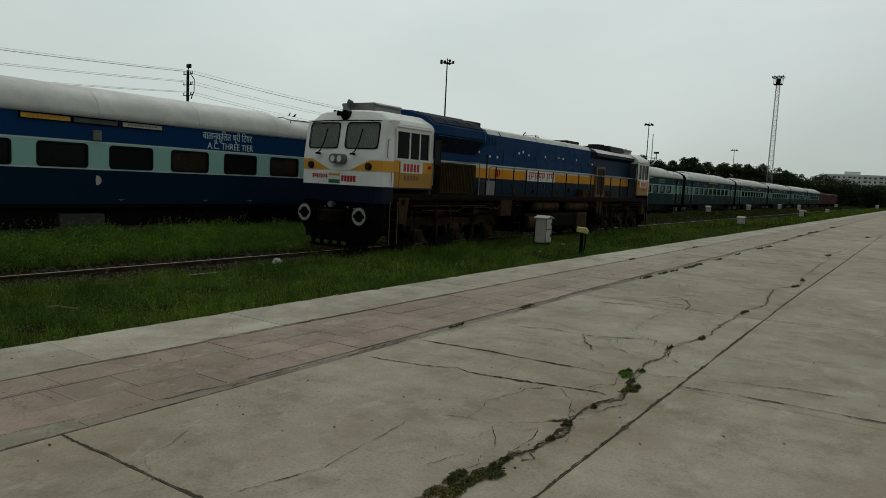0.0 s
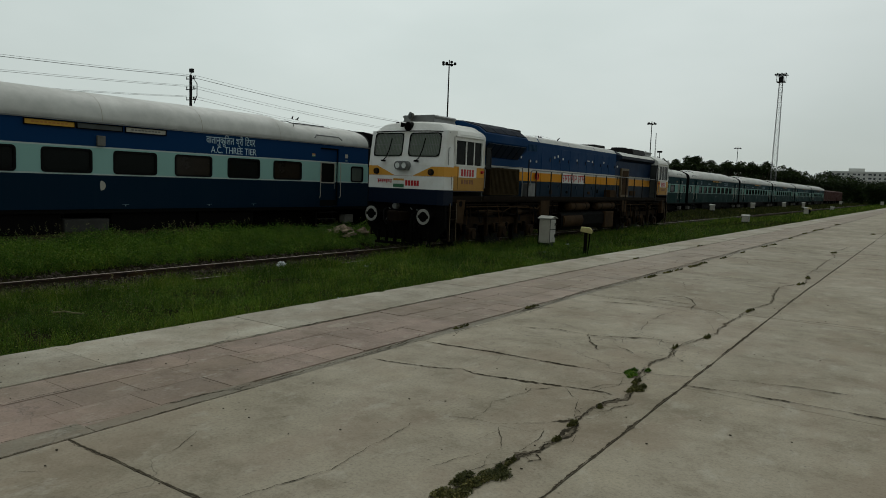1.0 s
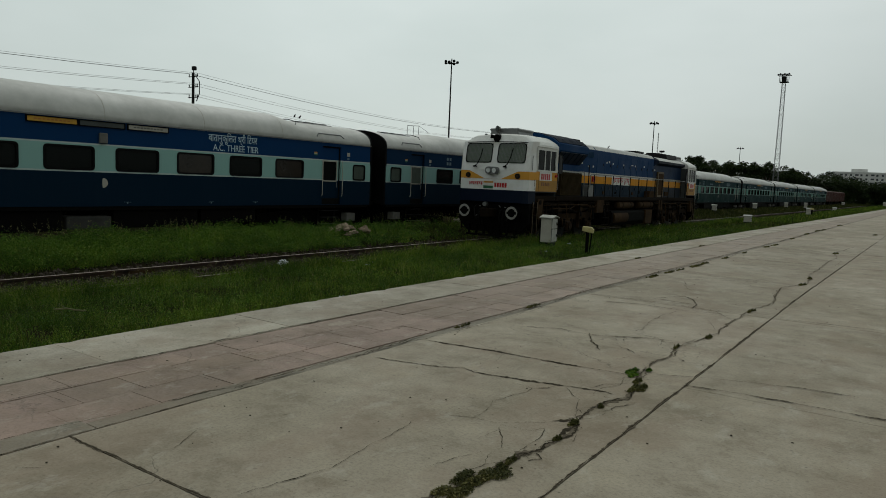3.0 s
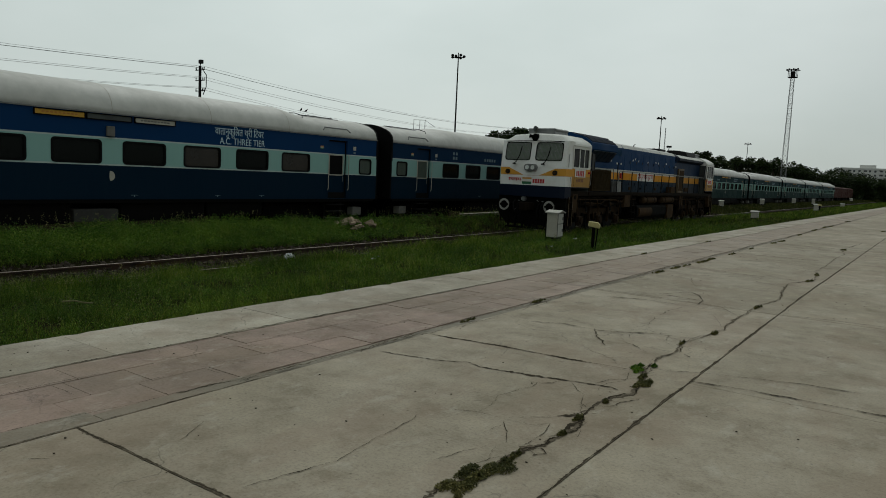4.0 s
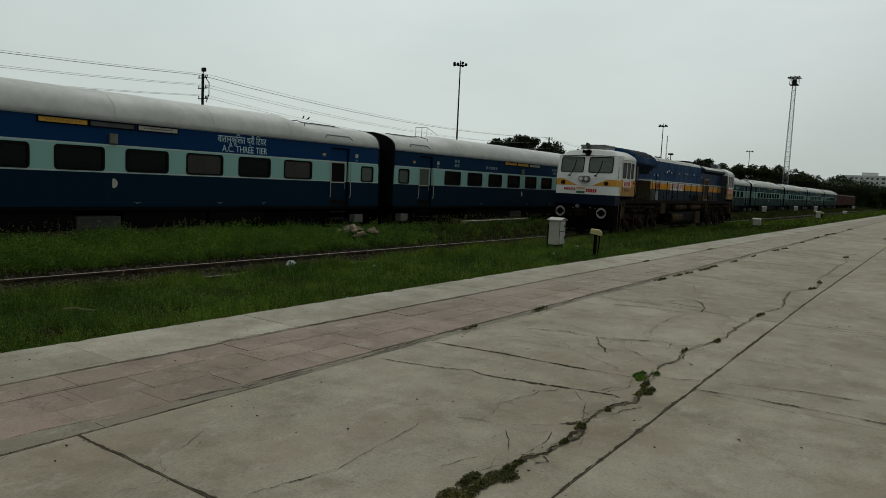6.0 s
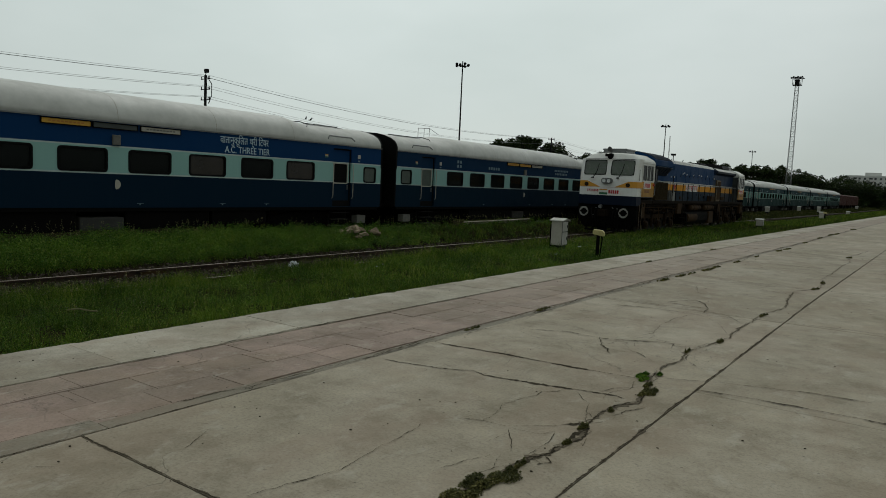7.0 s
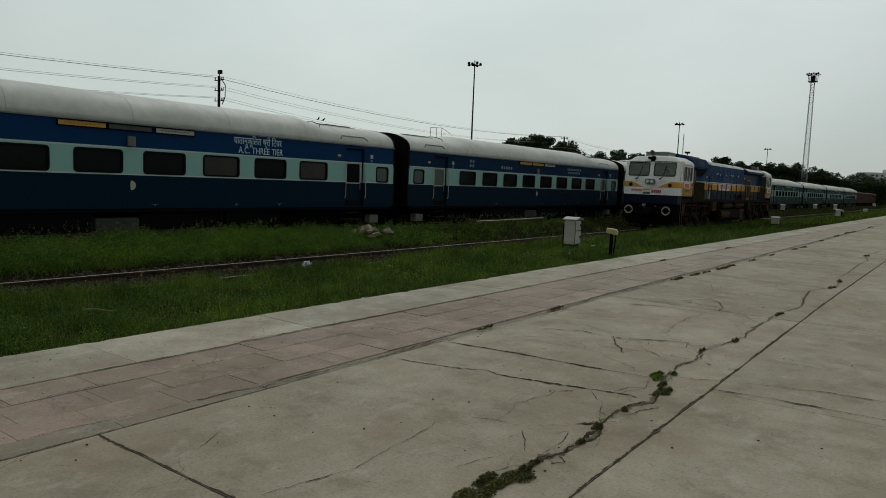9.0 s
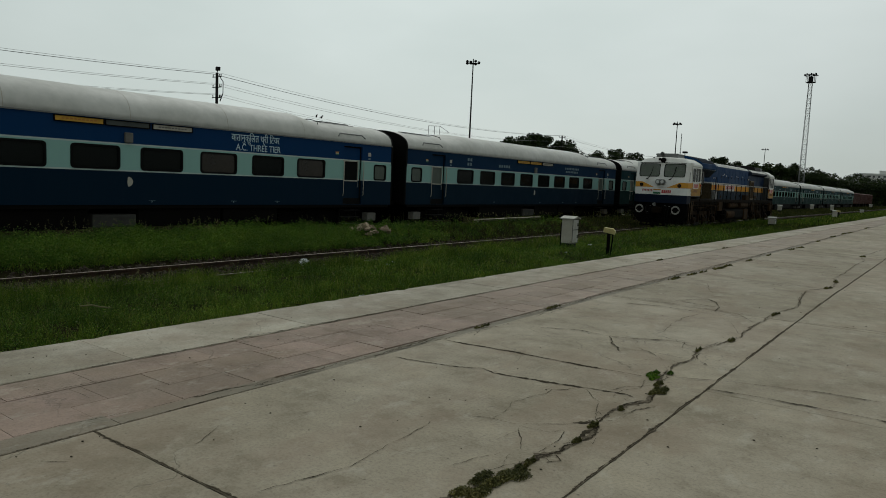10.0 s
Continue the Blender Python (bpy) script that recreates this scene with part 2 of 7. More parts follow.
def concrete(name, c1, c2, vary=0.05, dusty=None):
    """Trodden concrete: pale and dark clouds, a damp tinge, grit and hairline crazing."""
    m, n, l, b = nodes_of(name)
    geo = n.new("ShaderNodeNewGeometry").outputs["Position"]
    big, mid, fine = noise_node(n, l, geo, 0.55, 6, 0.66), noise_node(n, l, geo, 2.6, 9, 0.68), noise_node(n, l, geo, 46, 4, 0.75)
    col = mixed(n, l, ramp(n, l, big, [(0.38, (0, 0, 0)), (0.60, (1, 1, 1))]), c1, c2)
    col = mixed(n, l, 0.62, col, ramp(n, l, mid, [(0.37, (0.66, 0.63, 0.58)), (0.47, (0.95, 0.945, 0.93)), (0.56, (1.06, 1.06, 1.05)), (0.66, (1.24, 1.24, 1.21))]), "MULTIPLY")
    col = mixed(n, l, 0.50, col, ramp(n, l, fine, [(0.36, (0.62, 0.61, 0.59)), (0.50, (1.02, 1.02, 1.02)), (0.64, (1.16, 1.16, 1.15))]), "MULTIPLY")
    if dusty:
        # the colour passes over to this second tone along the far stretch
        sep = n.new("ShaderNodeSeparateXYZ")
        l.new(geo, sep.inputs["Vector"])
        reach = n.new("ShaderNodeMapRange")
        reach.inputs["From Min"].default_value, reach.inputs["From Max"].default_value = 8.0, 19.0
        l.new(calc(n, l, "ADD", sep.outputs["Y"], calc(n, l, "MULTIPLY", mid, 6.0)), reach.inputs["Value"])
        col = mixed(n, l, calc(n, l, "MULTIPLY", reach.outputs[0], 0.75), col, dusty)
    # brown rain stains, worn pale scuffs, dark pits
    drift = n.new("ShaderNodeMapping")
    drift.inputs["Scale"].default_value, drift.inputs["Rotation"].default_value = (1.0, 0.55, 1.0), (0, 0, 0.5)
    l.new(geo, drift.inputs["Vector"])
    stain = ramp(n, l, noise_node(n, l, drift.outputs["Vector"], 1.1, 8, 0.70), [(0.48, (0, 0, 0)), (0.60, (1, 1, 1))])
    col = mixed(n, l, calc(n, l, "MULTIPLY", stain, 0.38), col, (0.205, 0.150, 0.105))
    scuff = ramp(n, l, noise_node(n, l, drift.outputs["Vector"], 5.5, 10, 0.75), [(0.55, (0, 0, 0)), (0.66, (1, 1, 1))])
    col = mixed(n, l, calc(n, l, "MULTIPLY", scuff, 0.35), col, (0.40, 0.375, 0.315))
    grit = ramp(n, l, noise_node(n, l, geo, 17, 2, 0.5), [(0.70, (0, 0, 0)), (0.76, (1, 1, 1))])
    col = mixed(n, l, calc(n, l, "MULTIPLY", grit, 0.40), col, (0.085, 0.075, 0.06))
    pit = n.new("ShaderNodeTexVoronoi")
    pit.inputs["Scale"].default_value, pit.inputs["Randomness"].default_value = 7.0, 1.0
    l.new(geo, pit.inputs["Vector"])
    col = mixed(n, l, calc(n, l, "MULTIPLY", ramp(n, l, pit.outputs["Distance"], [(0.045, (1, 1, 1)), (0.075, (0, 0, 0))]), 0.55), col, (0.07, 0.06, 0.045))
    vor = n.new("ShaderNodeTexVoronoi")
    vor.feature = "DISTANCE_TO_EDGE"
    vor.inputs["Scale"].default_value = 0.75
    wob = n.new("ShaderNodeTexNoise")
    wob.inputs["Scale"].default_value, wob.inputs["Detail"].default_value = 2.5, 5
    l.new(geo, wob.inputs["Vector"])
    add = n.new("ShaderNodeMixRGB")
    add.blend_type, add.inputs["Fac"].default_value = "ADD", 0.55
    l.new(geo, add.inputs["Color1"])
    l.new(wob.outputs["Color"], add.inputs["Color2"])
    l.new(add.outputs["Color"], vor.inputs["Vector"])
    craze = ramp(n, l, vor.outputs["Distance"], [(0.0, (1, 1, 1)), (0.0045, (0, 0, 0))])
    where = ramp(n, l, noise_node(n, l, geo, 0.4, 2), [(0.53, (0, 0, 0)), (0.62, (1, 1, 1))])
    craze = calc(n, l, "MULTIPLY", craze, where)
    col = mixed(n, l, calc(n, l, "MULTIPLY", craze, 0.6), col, (0.06, 0.055, 0.045))
    info = n.new("ShaderNodeObjectInfo")
    col = mixed(n, l, 1.0, col, ramp(n, l, info.outputs["Random"], [(0, (1 - vary,) * 3), (1, (1 + vary,) * 3)]), "MULTIPLY")
    l.new(col, b.inputs["Base Color"])
    l.new(ramp(n, l, big, [(0.3, (0.62,) * 3), (0.7, (0.85,) * 3)]), b.inputs["Roughness"])
    b.inputs["Specular IOR Level"].default_value = 0.15
    bumped(n, l, b, calc(n, l, "SUBTRACT", calc(n, l, "ADD", mid, calc(n, l, "MULTIPLY", fine, 0.4)), craze), 0.35, 0.008)
    return m


M_SLAB = concrete("slab_concrete", (0.292, 0.254, 0.194), (0.240, 0.207, 0.154))
M_COPING = concrete("coping_concrete", (0.350, 0.318, 0.260), (0.250, 0.222, 0.172), 0.07)
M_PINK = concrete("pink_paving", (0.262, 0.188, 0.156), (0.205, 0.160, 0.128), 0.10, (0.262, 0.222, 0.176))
M_MORTAR = concrete("grey_mortar", (0.195, 0.172, 0.132), (0.165, 0.145, 0.112))
M_CRACK = surface("crack_dirt", (0.030, 0.025, 0.017), (0.062, 0.051, 0.036), 8, 90, 0.95, bump=0.5, spec=0.02)
M_JOINTDIRT = surface("joint_dirt", (0.150, 0.124, 0.092), (0.085, 0.071, 0.052), 14, 120, 0.95, bump=0.6, spec=0.02)
M_SOIL = surface("grassy_soil", (0.013, 0.014, 0.006), (0.024, 0.020, 0.011), 0.8, 14, 0.95, bump=0.8, spec=0.0)
M_BALLAST = surface("ballast_stone", (0.014, 0.011, 0.008), (0.085, 0.070, 0.055), 6, 50, 0.9, bump=0.5, vary=0.2, spec=0.05)
M_RAIL = surface("rusty_rail", (0.014, 0.008, 0.005), (0.058, 0.030, 0.018), 4, 80, 0.8, metal=0.1, bump=0.3)
M_RAILTOP = surface("worn_rail_head", (0.26, 0.22, 0.19), (0.15, 0.12, 0.10), 5, 90, 0.5, metal=0.6, bump=0.05)
M_SLEEPER = surface("concrete_sleeper", (0.055, 0.048, 0.038), (0.038, 0.033, 0.027), 3, 60, 0.9)
M_GRASS = leafy("grass_blades", [(0.0, (0.018, 0.040, 0.005)), (0.45, (0.060, 0.112, 0.012)), (0.8, (0.125, 0.190, 0.024)), (0.95, (0.20, 0.23, 0.05)), (1.0, (0.30, 0.27, 0.11))])
M_WEED = leafy("weed_leaves", [(0.0, (0.018, 0.046, 0.006)), (0.5, (0.062, 0.138, 0.017)), (0.85, (0.115, 0.205, 0.028)), (1.0, (0.22, 0.27, 0.07))])
M_STALK = leafy("seed_stalks", [(0.0, (0.15, 0.135, 0.075)), (1.0, (0.24, 0.215, 0.135))])
M_DRYWEED = leafy("trodden_weed", [(0.0, (0.045, 0.046, 0.020)), (0.6, (0.100, 0.096, 0.042)), (1.0, (0.20, 0.175, 0.09))])
M_TREE = leafy("tree_leaves", [(0.0, (0.007, 0.014, 0.004)), (0.6, (0.018, 0.032, 0.009)), (1.0, (0.040, 0.060, 0.016))], through=0.2)
M_OLIVE = leafy("dull_dry_grass", [(0.0, (0.016, 0.022, 0.006)), (0.5, (0.038, 0.050, 0.012)), (1.0, (0.10, 0.092, 0.04))])
M_BARK = surface("bark", (0.07, 0.055, 0.04), (0.10, 0.08, 0.06), 3, 30, 0.9, bump=0.6)
M_WHITE = surface("weathered_white_paint", (0.68, 0.68, 0.65), (0.57, 0.56, 0.52), 2, 40, 0.55, bump=0.08, spots=((0.22, 0.17, 0.11), 0.70))
M_ROOFWHITE = surface("silver_white_roof", (0.53, 0.525, 0.495), (0.455, 0.45, 0.42), 0.5, 3, 0.55, bump=0.03, spots=((0.30, 0.285, 0.25), 0.68))
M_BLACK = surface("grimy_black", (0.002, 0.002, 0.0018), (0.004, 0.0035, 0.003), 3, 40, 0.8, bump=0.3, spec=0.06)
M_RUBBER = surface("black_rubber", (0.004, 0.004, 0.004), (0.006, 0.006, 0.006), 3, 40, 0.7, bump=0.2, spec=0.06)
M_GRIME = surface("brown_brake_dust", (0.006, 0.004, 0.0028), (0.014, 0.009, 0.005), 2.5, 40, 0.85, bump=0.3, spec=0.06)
M_RUSTBROWN = surface("dusty_brown_steel", (0.026, 0.015, 0.007), (0.060, 0.035, 0.017), 2.0, 35, 0.8, bump=0.3, spec=0.06)
M_GREYSTEEL = surface("galvanised_steel", (0.22, 0.225, 0.22), (0.16, 0.165, 0.16), 4, 60, 0.5, metal=0.5, bump=0.1)
M_DARKSTEEL = surface("dark_steel", (0.012, 0.012, 0.013), (0.020, 0.019, 0.018), 4, 60, 0.6, metal=0.4, bump=0.1, spec=0.06)
M_ORANGE = surface("orange_paint", (0.56, 0.26, 0.035), (0.47, 0.22, 0.04), 2, 50, 0.5, bump=0.05, spots=((0.26, 0.15, 0.06), 0.66))
M_RED = surface("red_paint", (0.46, 0.018, 0.02), (0.38, 0.016, 0.018), 6, 60, 0.5, bump=0.0)
M_GREEN = surface("green_paint", (0.03, 0.14, 0.06), (0.025, 0.11, 0.05), 6, 60, 0.5, bump=0.0)
M_NAVY = surface("navy_paint", (0.002, 0.009, 0.027), (0.003, 0.009, 0.022), 1.5, 40, 0.45, bump=0.05, spots=((0.05, 0.06, 0.08), 0.68))
M_YELLOW = surface("yellow_board", (0.56, 0.31, 0.03), (0.46, 0.25, 0.03), 3, 50, 0.55, bump=0.03)
M_CREAM = surface("pale_board", (0.42, 0.40, 0.34), (0.34, 0.32, 0.27), 3, 50, 0.6, bump=0.03)
M_LETTER = surface("pale_lettering", (0.52, 0.66, 0.70), (0.45, 0.60, 0.65), 6, 60, 0.6, bump=0.0)
M_GREYBOARD = surface("grey_board", (0.06, 0.07, 0.065), (0.045, 0.05, 0.048), 3, 50, 0.6, bump=0.03)
M_LENS = surface("lamp_lens", (0.72, 0.74, 0.72), (0.60, 0.62, 0.60), 9, 60, 0.12, metal=0.0, bump=0.0)
M_SCREEN = surface("dark_mesh_screen", (0.006, 0.010, 0.020), (0.012, 0.016, 0.026), 3, 60, 0.75, bump=0.4, spec=0.05)
M_VENT = surface("pale_blue_vent", (0.010, 0.045, 0.10), (0.008, 0.038, 0.085), 4, 40, 0.6, bump=0.05, spec=0.06)
M_WORNRED = surface("worn_red_writing", (0.42, 0.17, 0.03), (0.36, 0.15, 0.03), 6, 50, 0.6, bump=0.0)
M_BOGIE = surface("oily_brown_steel", (0.008, 0.005, 0.003), (0.036, 0.021, 0.010), 2.2, 35, 0.8, bump=0.3, spec=0.06)
M_TANK = surface("grey_tank_paint", (0.15, 0.145, 0.13), (0.10, 0.095, 0.085), 3, 40, 0.8, bump=0.1)
M_DIMBOX = surface("dusty_grey_box", (0.042, 0.041, 0.037), (0.028, 0.027, 0.024), 3, 40, 0.8, bump=0.1)
M_FILTER = surface("olive_brown_mesh", (0.042, 0.029, 0.012), (0.026, 0.018, 0.008), 3, 40, 0.8, bump=0.3, spec=0.06)
M_RING = surface("greasy_white_paint", (0.34, 0.335, 0.31), (0.20, 0.19, 0.17), 5, 40, 0.6, bump=0.05, spots=((0.03, 0.026, 0.02), 0.60))
M_GLASS = glass("dark_window_glass", (0.010, 0.012, 0.011), 0.08, 0.25, 1.18)
M_FROST = surface("frosted_glass", (0.075, 0.095, 0.078), (0.055, 0.072, 0.060), 3, 30, 0.35, bump=0.02)
M_CURTAINED = surface("curtained_window_glass", (0.024, 0.017, 0.011), (0.012, 0.010, 0.007), 2, 20, 0.25, bump=0.0)
M_CABGLASS = glass("cab_glass", (0.21, 0.25, 0.20), 0.05, 0.3)
M_FREIGHT = surface("freight_red_oxide", (0.085, 0.034, 0.027), (0.062, 0.027, 0.022), 0.8, 20, 0.8, bump=0.2)
M_STONE = surface("rubble_stone", (0.30, 0.225, 0.16), (0.19, 0.145, 0.10), 3, 30, 0.9, bump=0.5, vary=0.2)
M_PLASTIC = surface("white_plastic", (0.58, 0.60, 0.62), (0.45, 0.47, 0.49), 9, 40, 0.4, bump=0.2)
M_BUILDING = surface("whitewashed_wall", (0.70, 0.70, 0.67), (0.60, 0.60, 0.57), 0.1, 3, 0.85, bump=0.0)
M_WIRE = surface("weathered_wire", (0.20, 0.21, 0.21), (0.16, 0.165, 0.165), 4, 30, 0.6, bump=0.0)
M_MAROON = surface("faded_maroon_paint", (0.22, 0.09, 0.05), (0.17, 0.075, 0.045), 6, 60, 0.6, bump=0.0)
M_TAN = surface("tan_paint", (0.12, 0.086, 0.045), (0.085, 0.06, 0.032), 4, 50, 0.6, bump=0.05)
M_BOX = surface("dull_white_paint", (0.44, 0.44, 0.40), (0.33, 0.32, 0.28), 3, 40, 0.6, bump=0.08, spots=((0.16, 0.13, 0.09), 0.66))
M_FAINT = surface("faint_lettering", (0.15, 0.22, 0.25), (0.11, 0.17, 0.20), 6, 60, 0.6, bump=0.0)
M_SHADE = surface("window_void", (0.07, 0.075, 0.08), (0.05, 0.055, 0.06), 0.3, 3, 0.3, bump=0.0)

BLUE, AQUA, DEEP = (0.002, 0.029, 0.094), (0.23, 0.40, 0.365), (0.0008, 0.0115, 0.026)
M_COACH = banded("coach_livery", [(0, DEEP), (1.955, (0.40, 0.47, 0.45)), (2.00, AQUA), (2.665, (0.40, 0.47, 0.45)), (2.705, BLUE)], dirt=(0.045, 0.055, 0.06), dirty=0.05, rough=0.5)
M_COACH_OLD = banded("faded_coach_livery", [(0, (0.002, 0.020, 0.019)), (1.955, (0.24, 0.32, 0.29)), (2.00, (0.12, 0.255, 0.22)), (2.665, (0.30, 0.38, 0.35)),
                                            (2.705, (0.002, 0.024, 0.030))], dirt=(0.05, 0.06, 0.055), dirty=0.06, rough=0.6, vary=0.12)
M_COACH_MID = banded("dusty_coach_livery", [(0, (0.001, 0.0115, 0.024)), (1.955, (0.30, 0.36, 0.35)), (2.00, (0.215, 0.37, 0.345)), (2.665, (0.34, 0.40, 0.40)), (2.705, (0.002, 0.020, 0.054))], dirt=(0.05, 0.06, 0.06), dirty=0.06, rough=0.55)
M_HOOD = banded("hood_livery", [(0, (0.005, 0.017, 0.032)), (2.28, (0.56, 0.235, 0.015)), (2.59, (0.45, 0.44, 0.40)), (2.73, (0.0025, 0.030, 0.094))], dirt=(0.05, 0.05, 0.045), dirty=0.06, rough=0.5)
M_CABSIDE = banded("cab_side_livery", [(0, (0.004, 0.010, 0.024)), (1.88, (0.34, 0.185, 0.045)), (2.30, (0.56, 0.26, 0.035)), (2.58, (0.60, 0.60, 0.56))], dirt=(0.17, 0.095, 0.035), dirty=0.40, rough=0.45)


def cab_front_livery():
    """White cab face with an orange sash that runs thin in the middle, over navy."""
    m, n, l, b = nodes_of("cab_front_livery")
    co = n.new("ShaderNodeTexCoord").outputs["Object"]
    sep = n.new("ShaderNodeSeparateXYZ")
    l.new(co, sep.inputs["Vector"])
    x, z = calc(n, l, "ABSOLUTE", sep.outputs["X"]), sep.outputs["Z"]
    mr = n.new("ShaderNodeMapRange")
    for k, v in (("From Min", 0.34), ("From Max", 1.02), ("To Min", 2.285), ("To Max", 2.565)):
        mr.inputs[k].default_value = v
    l.new(x, mr.inputs["Value"])
    sash = calc(n, l, "MULTIPLY", calc(n, l, "LESS_THAN", z, mr.outputs[0]), calc(n, l, "GREATER_THAN", z, 2.285))
    line = calc(n, l, "MULTIPLY", calc(n, l, "LESS_THAN", z, 2.283), calc(n, l, "GREATER_THAN", z, 2.268))
    big = noise_node(n, l, co, 1.6, 6)
    white = mixed(n, l, ramp(n, l, big, [(0.45, (0, 0, 0)), (0.8, (1, 1, 1))]), (0.68, 0.68, 0.66), (0.50, 0.47, 0.41))
    col = mixed(n, l, sash, white, (0.56, 0.27, 0.04))
    col = mixed(n, l, calc(n, l, "MULTIPLY", line, 0.55), col, (0.24, 0.09, 0.05))
    col = mixed(n, l, calc(n, l, "LESS_THAN", z, 1.895), col, (0.0012, 0.006, 0.018))
    l.new(col, b.inputs["Base Color"])
    b.inputs["Roughness"].default_value = 0.42
    b.inputs["Specular IOR Level"].default_value = 0.15
    bumped(n, l, b, noise_node(n, l, co, 3, 2), 0.08, 0.02)
    return m


M_CABFRONT = cab_front_livery()

# ---- ground, tracks ----
TRACK_A, TRACK_B, SIDE_B = -12.78, -19.43, 1.62      # middle of the near track and of the coach track
BEND_FROM, BEND = 12.0, 0.0112                      # the platform veers slightly from the track past this point
PLAT, EDGE = 0.5, -6.395                             # platform height over the rails, and its edge
random.seed(4)


def ground_z(x, y):
    steps = [(-4000, -0.2), (-60, -0.1), (-22.5, -0.05), (-21.2, -0.14), (-17.6, -0.12), (-16.9, 0.24), (-15.6, 0.22), (-14.7, -0.02), (-14.1, -0.13),
             (-11.5, -0.14), (-10.9, -0.02), (-9.0, 0.06), (-6.5, 0.10), (-6.2, -0.3), (4000, -0.3)]
    for (xa, za), (xb, zb) in zip(steps, steps[1:]):
        if x <= xb:
            return za + (zb - za) * (x - xa) / (xb - xa)
    return -0.3


def mound(x, y):
    """Low uneven humps of the overgrown strips; the trackbed itself stays level."""
    free = np.clip((np.abs(x - TRACK_A) - 1.5) / 0.8, 0, 1) * np.clip((-6.5 - x) / 0.5, 0, 1)
    return free * (0.055 * np.sin(1.3 * x + 0.9 * y) * np.sin(0.6 * x - 1.15 * y + 1.0) + 0.045 * np.sin(2.9 * x - 0.7 * y + 2.0) * np.sin(0.5 * x + 2.1 * y))


def build_ground():
    xs = [-4000, -1500, -500, -200, -100, -60, -40, -30, -25] + [-22.5 + 0.35 * k for k in range(47)] + [-6.2, 4, 40, 300, 4000]
    ys = [-4000, -500, -100, -40] + [-12 + 0.6 * k for k in range(150)] + [85, 100, 130, 180, 260, 400, 700, 1500, 4500]
    vs, fs = [], []
    for y in ys:
        for x in xs:
            z = ground_z(x, y)
            if -22.6 < x < -6.3 and -12 < y < 80:
                z += mound(x, y) + 0.03 * noise.noise((x * 3, y * 3, 4))
            vs.append((x, y, z))
    w = len(xs)
    for j in range(len(ys) - 1):
        for i in range(w - 1):
            fs.append((j * w + i, j * w + i + 1, (j + 1) * w + i + 1, (j + 1) * w + i))
    me = bpy.data.meshes.new("ground")
    me.from_pydata(vs, [], fs)
    me.materials.append(M_SOIL)
    me.polygons.foreach_set("use_smooth", [True] * len(fs))
    tagged(new("ground", me), "damp dark soil under grass beside the railway", "ground", kind="structure")


build_ground()


def rail_profile(cx):
    half = [(0.068, -0.156), (0.068, -0.146), (0.012, -0.125), (0.009, -0.045), (0.034, -0.035), (0.036, -0.006)]
    pts = half + [(0.030, -0.001)]
    return [(cx + u, v) for u, v in pts] + [(cx - u, v) for u, v in pts[::-1]]


def build_track(cx, y0, y1, name):
    track = thing(name, "broad-gauge railway track, rusty rails in weeds and dirty ballast", "railway track", kind="structure")
    for side in (-0.874, 0.874):
        rail = part("rail", prism(bmesh.new(), rail_profile(cx + side), y0, y1), M_RAIL, track, "rusty steel rail")
        head = bmesh.new()
        prism(head, [(cx + side - 0.03, -0.002), (cx + side + 0.03, -0.002), (cx + side + 0.024, 0.003), (cx + side - 0.024, 0.003)], y0, y1)
        part("rail_head", head, M_RAILTOP, rail, "worn running surface of the rail")
        plates = bmesh.new()
        for k in range(8):
            yj = 8.5 + 13 * k
            box(plates, cx + side + 0.02, cx + side + 0.045, yj - 0.3, yj + 0.3, -0.12, -0.04)
        part("fishplate", plates, M_RUSTBROWN, rail)
    sl = bmesh.new()
    prism(sl, [(cx - 1.37, -0.28), (cx + 1.37, -0.28), (cx + 1.34, -0.165), (cx - 1.34, -0.165)], -0.12, 0.12)
    me = bpy.data.meshes.new("sleeper")
    sl.to_mesh(me)
    sl.free()
    me.materials.append(M_SLEEPER)
    for k in range(110):
        share("sleeper", me, track, pose(0, -4 + 0.65 * k, 0))
    return track


build_track(TRACK_A, -60, 420, "track_1")
build_track(TRACK_B, -60, 420, "track_2")


def build_kerb():
    """A low pale kerb on the far side of the coach track."""
    kerb = thing("drain_kerb", "low pale concrete drain kerb beyond the coaches", "kerb", kind="structure")
    for k in range(14):
        bm = bmesh.new()
        box(bm, -21.95, -21.6, 33.0 + 3.0 * k, 35.97 + 3.0 * k, -0.3, 0.0 + 0.02 * (k % 3), 0.02)
        part("kerb_stone", bm, M_COPING, kerb)


build_kerb()


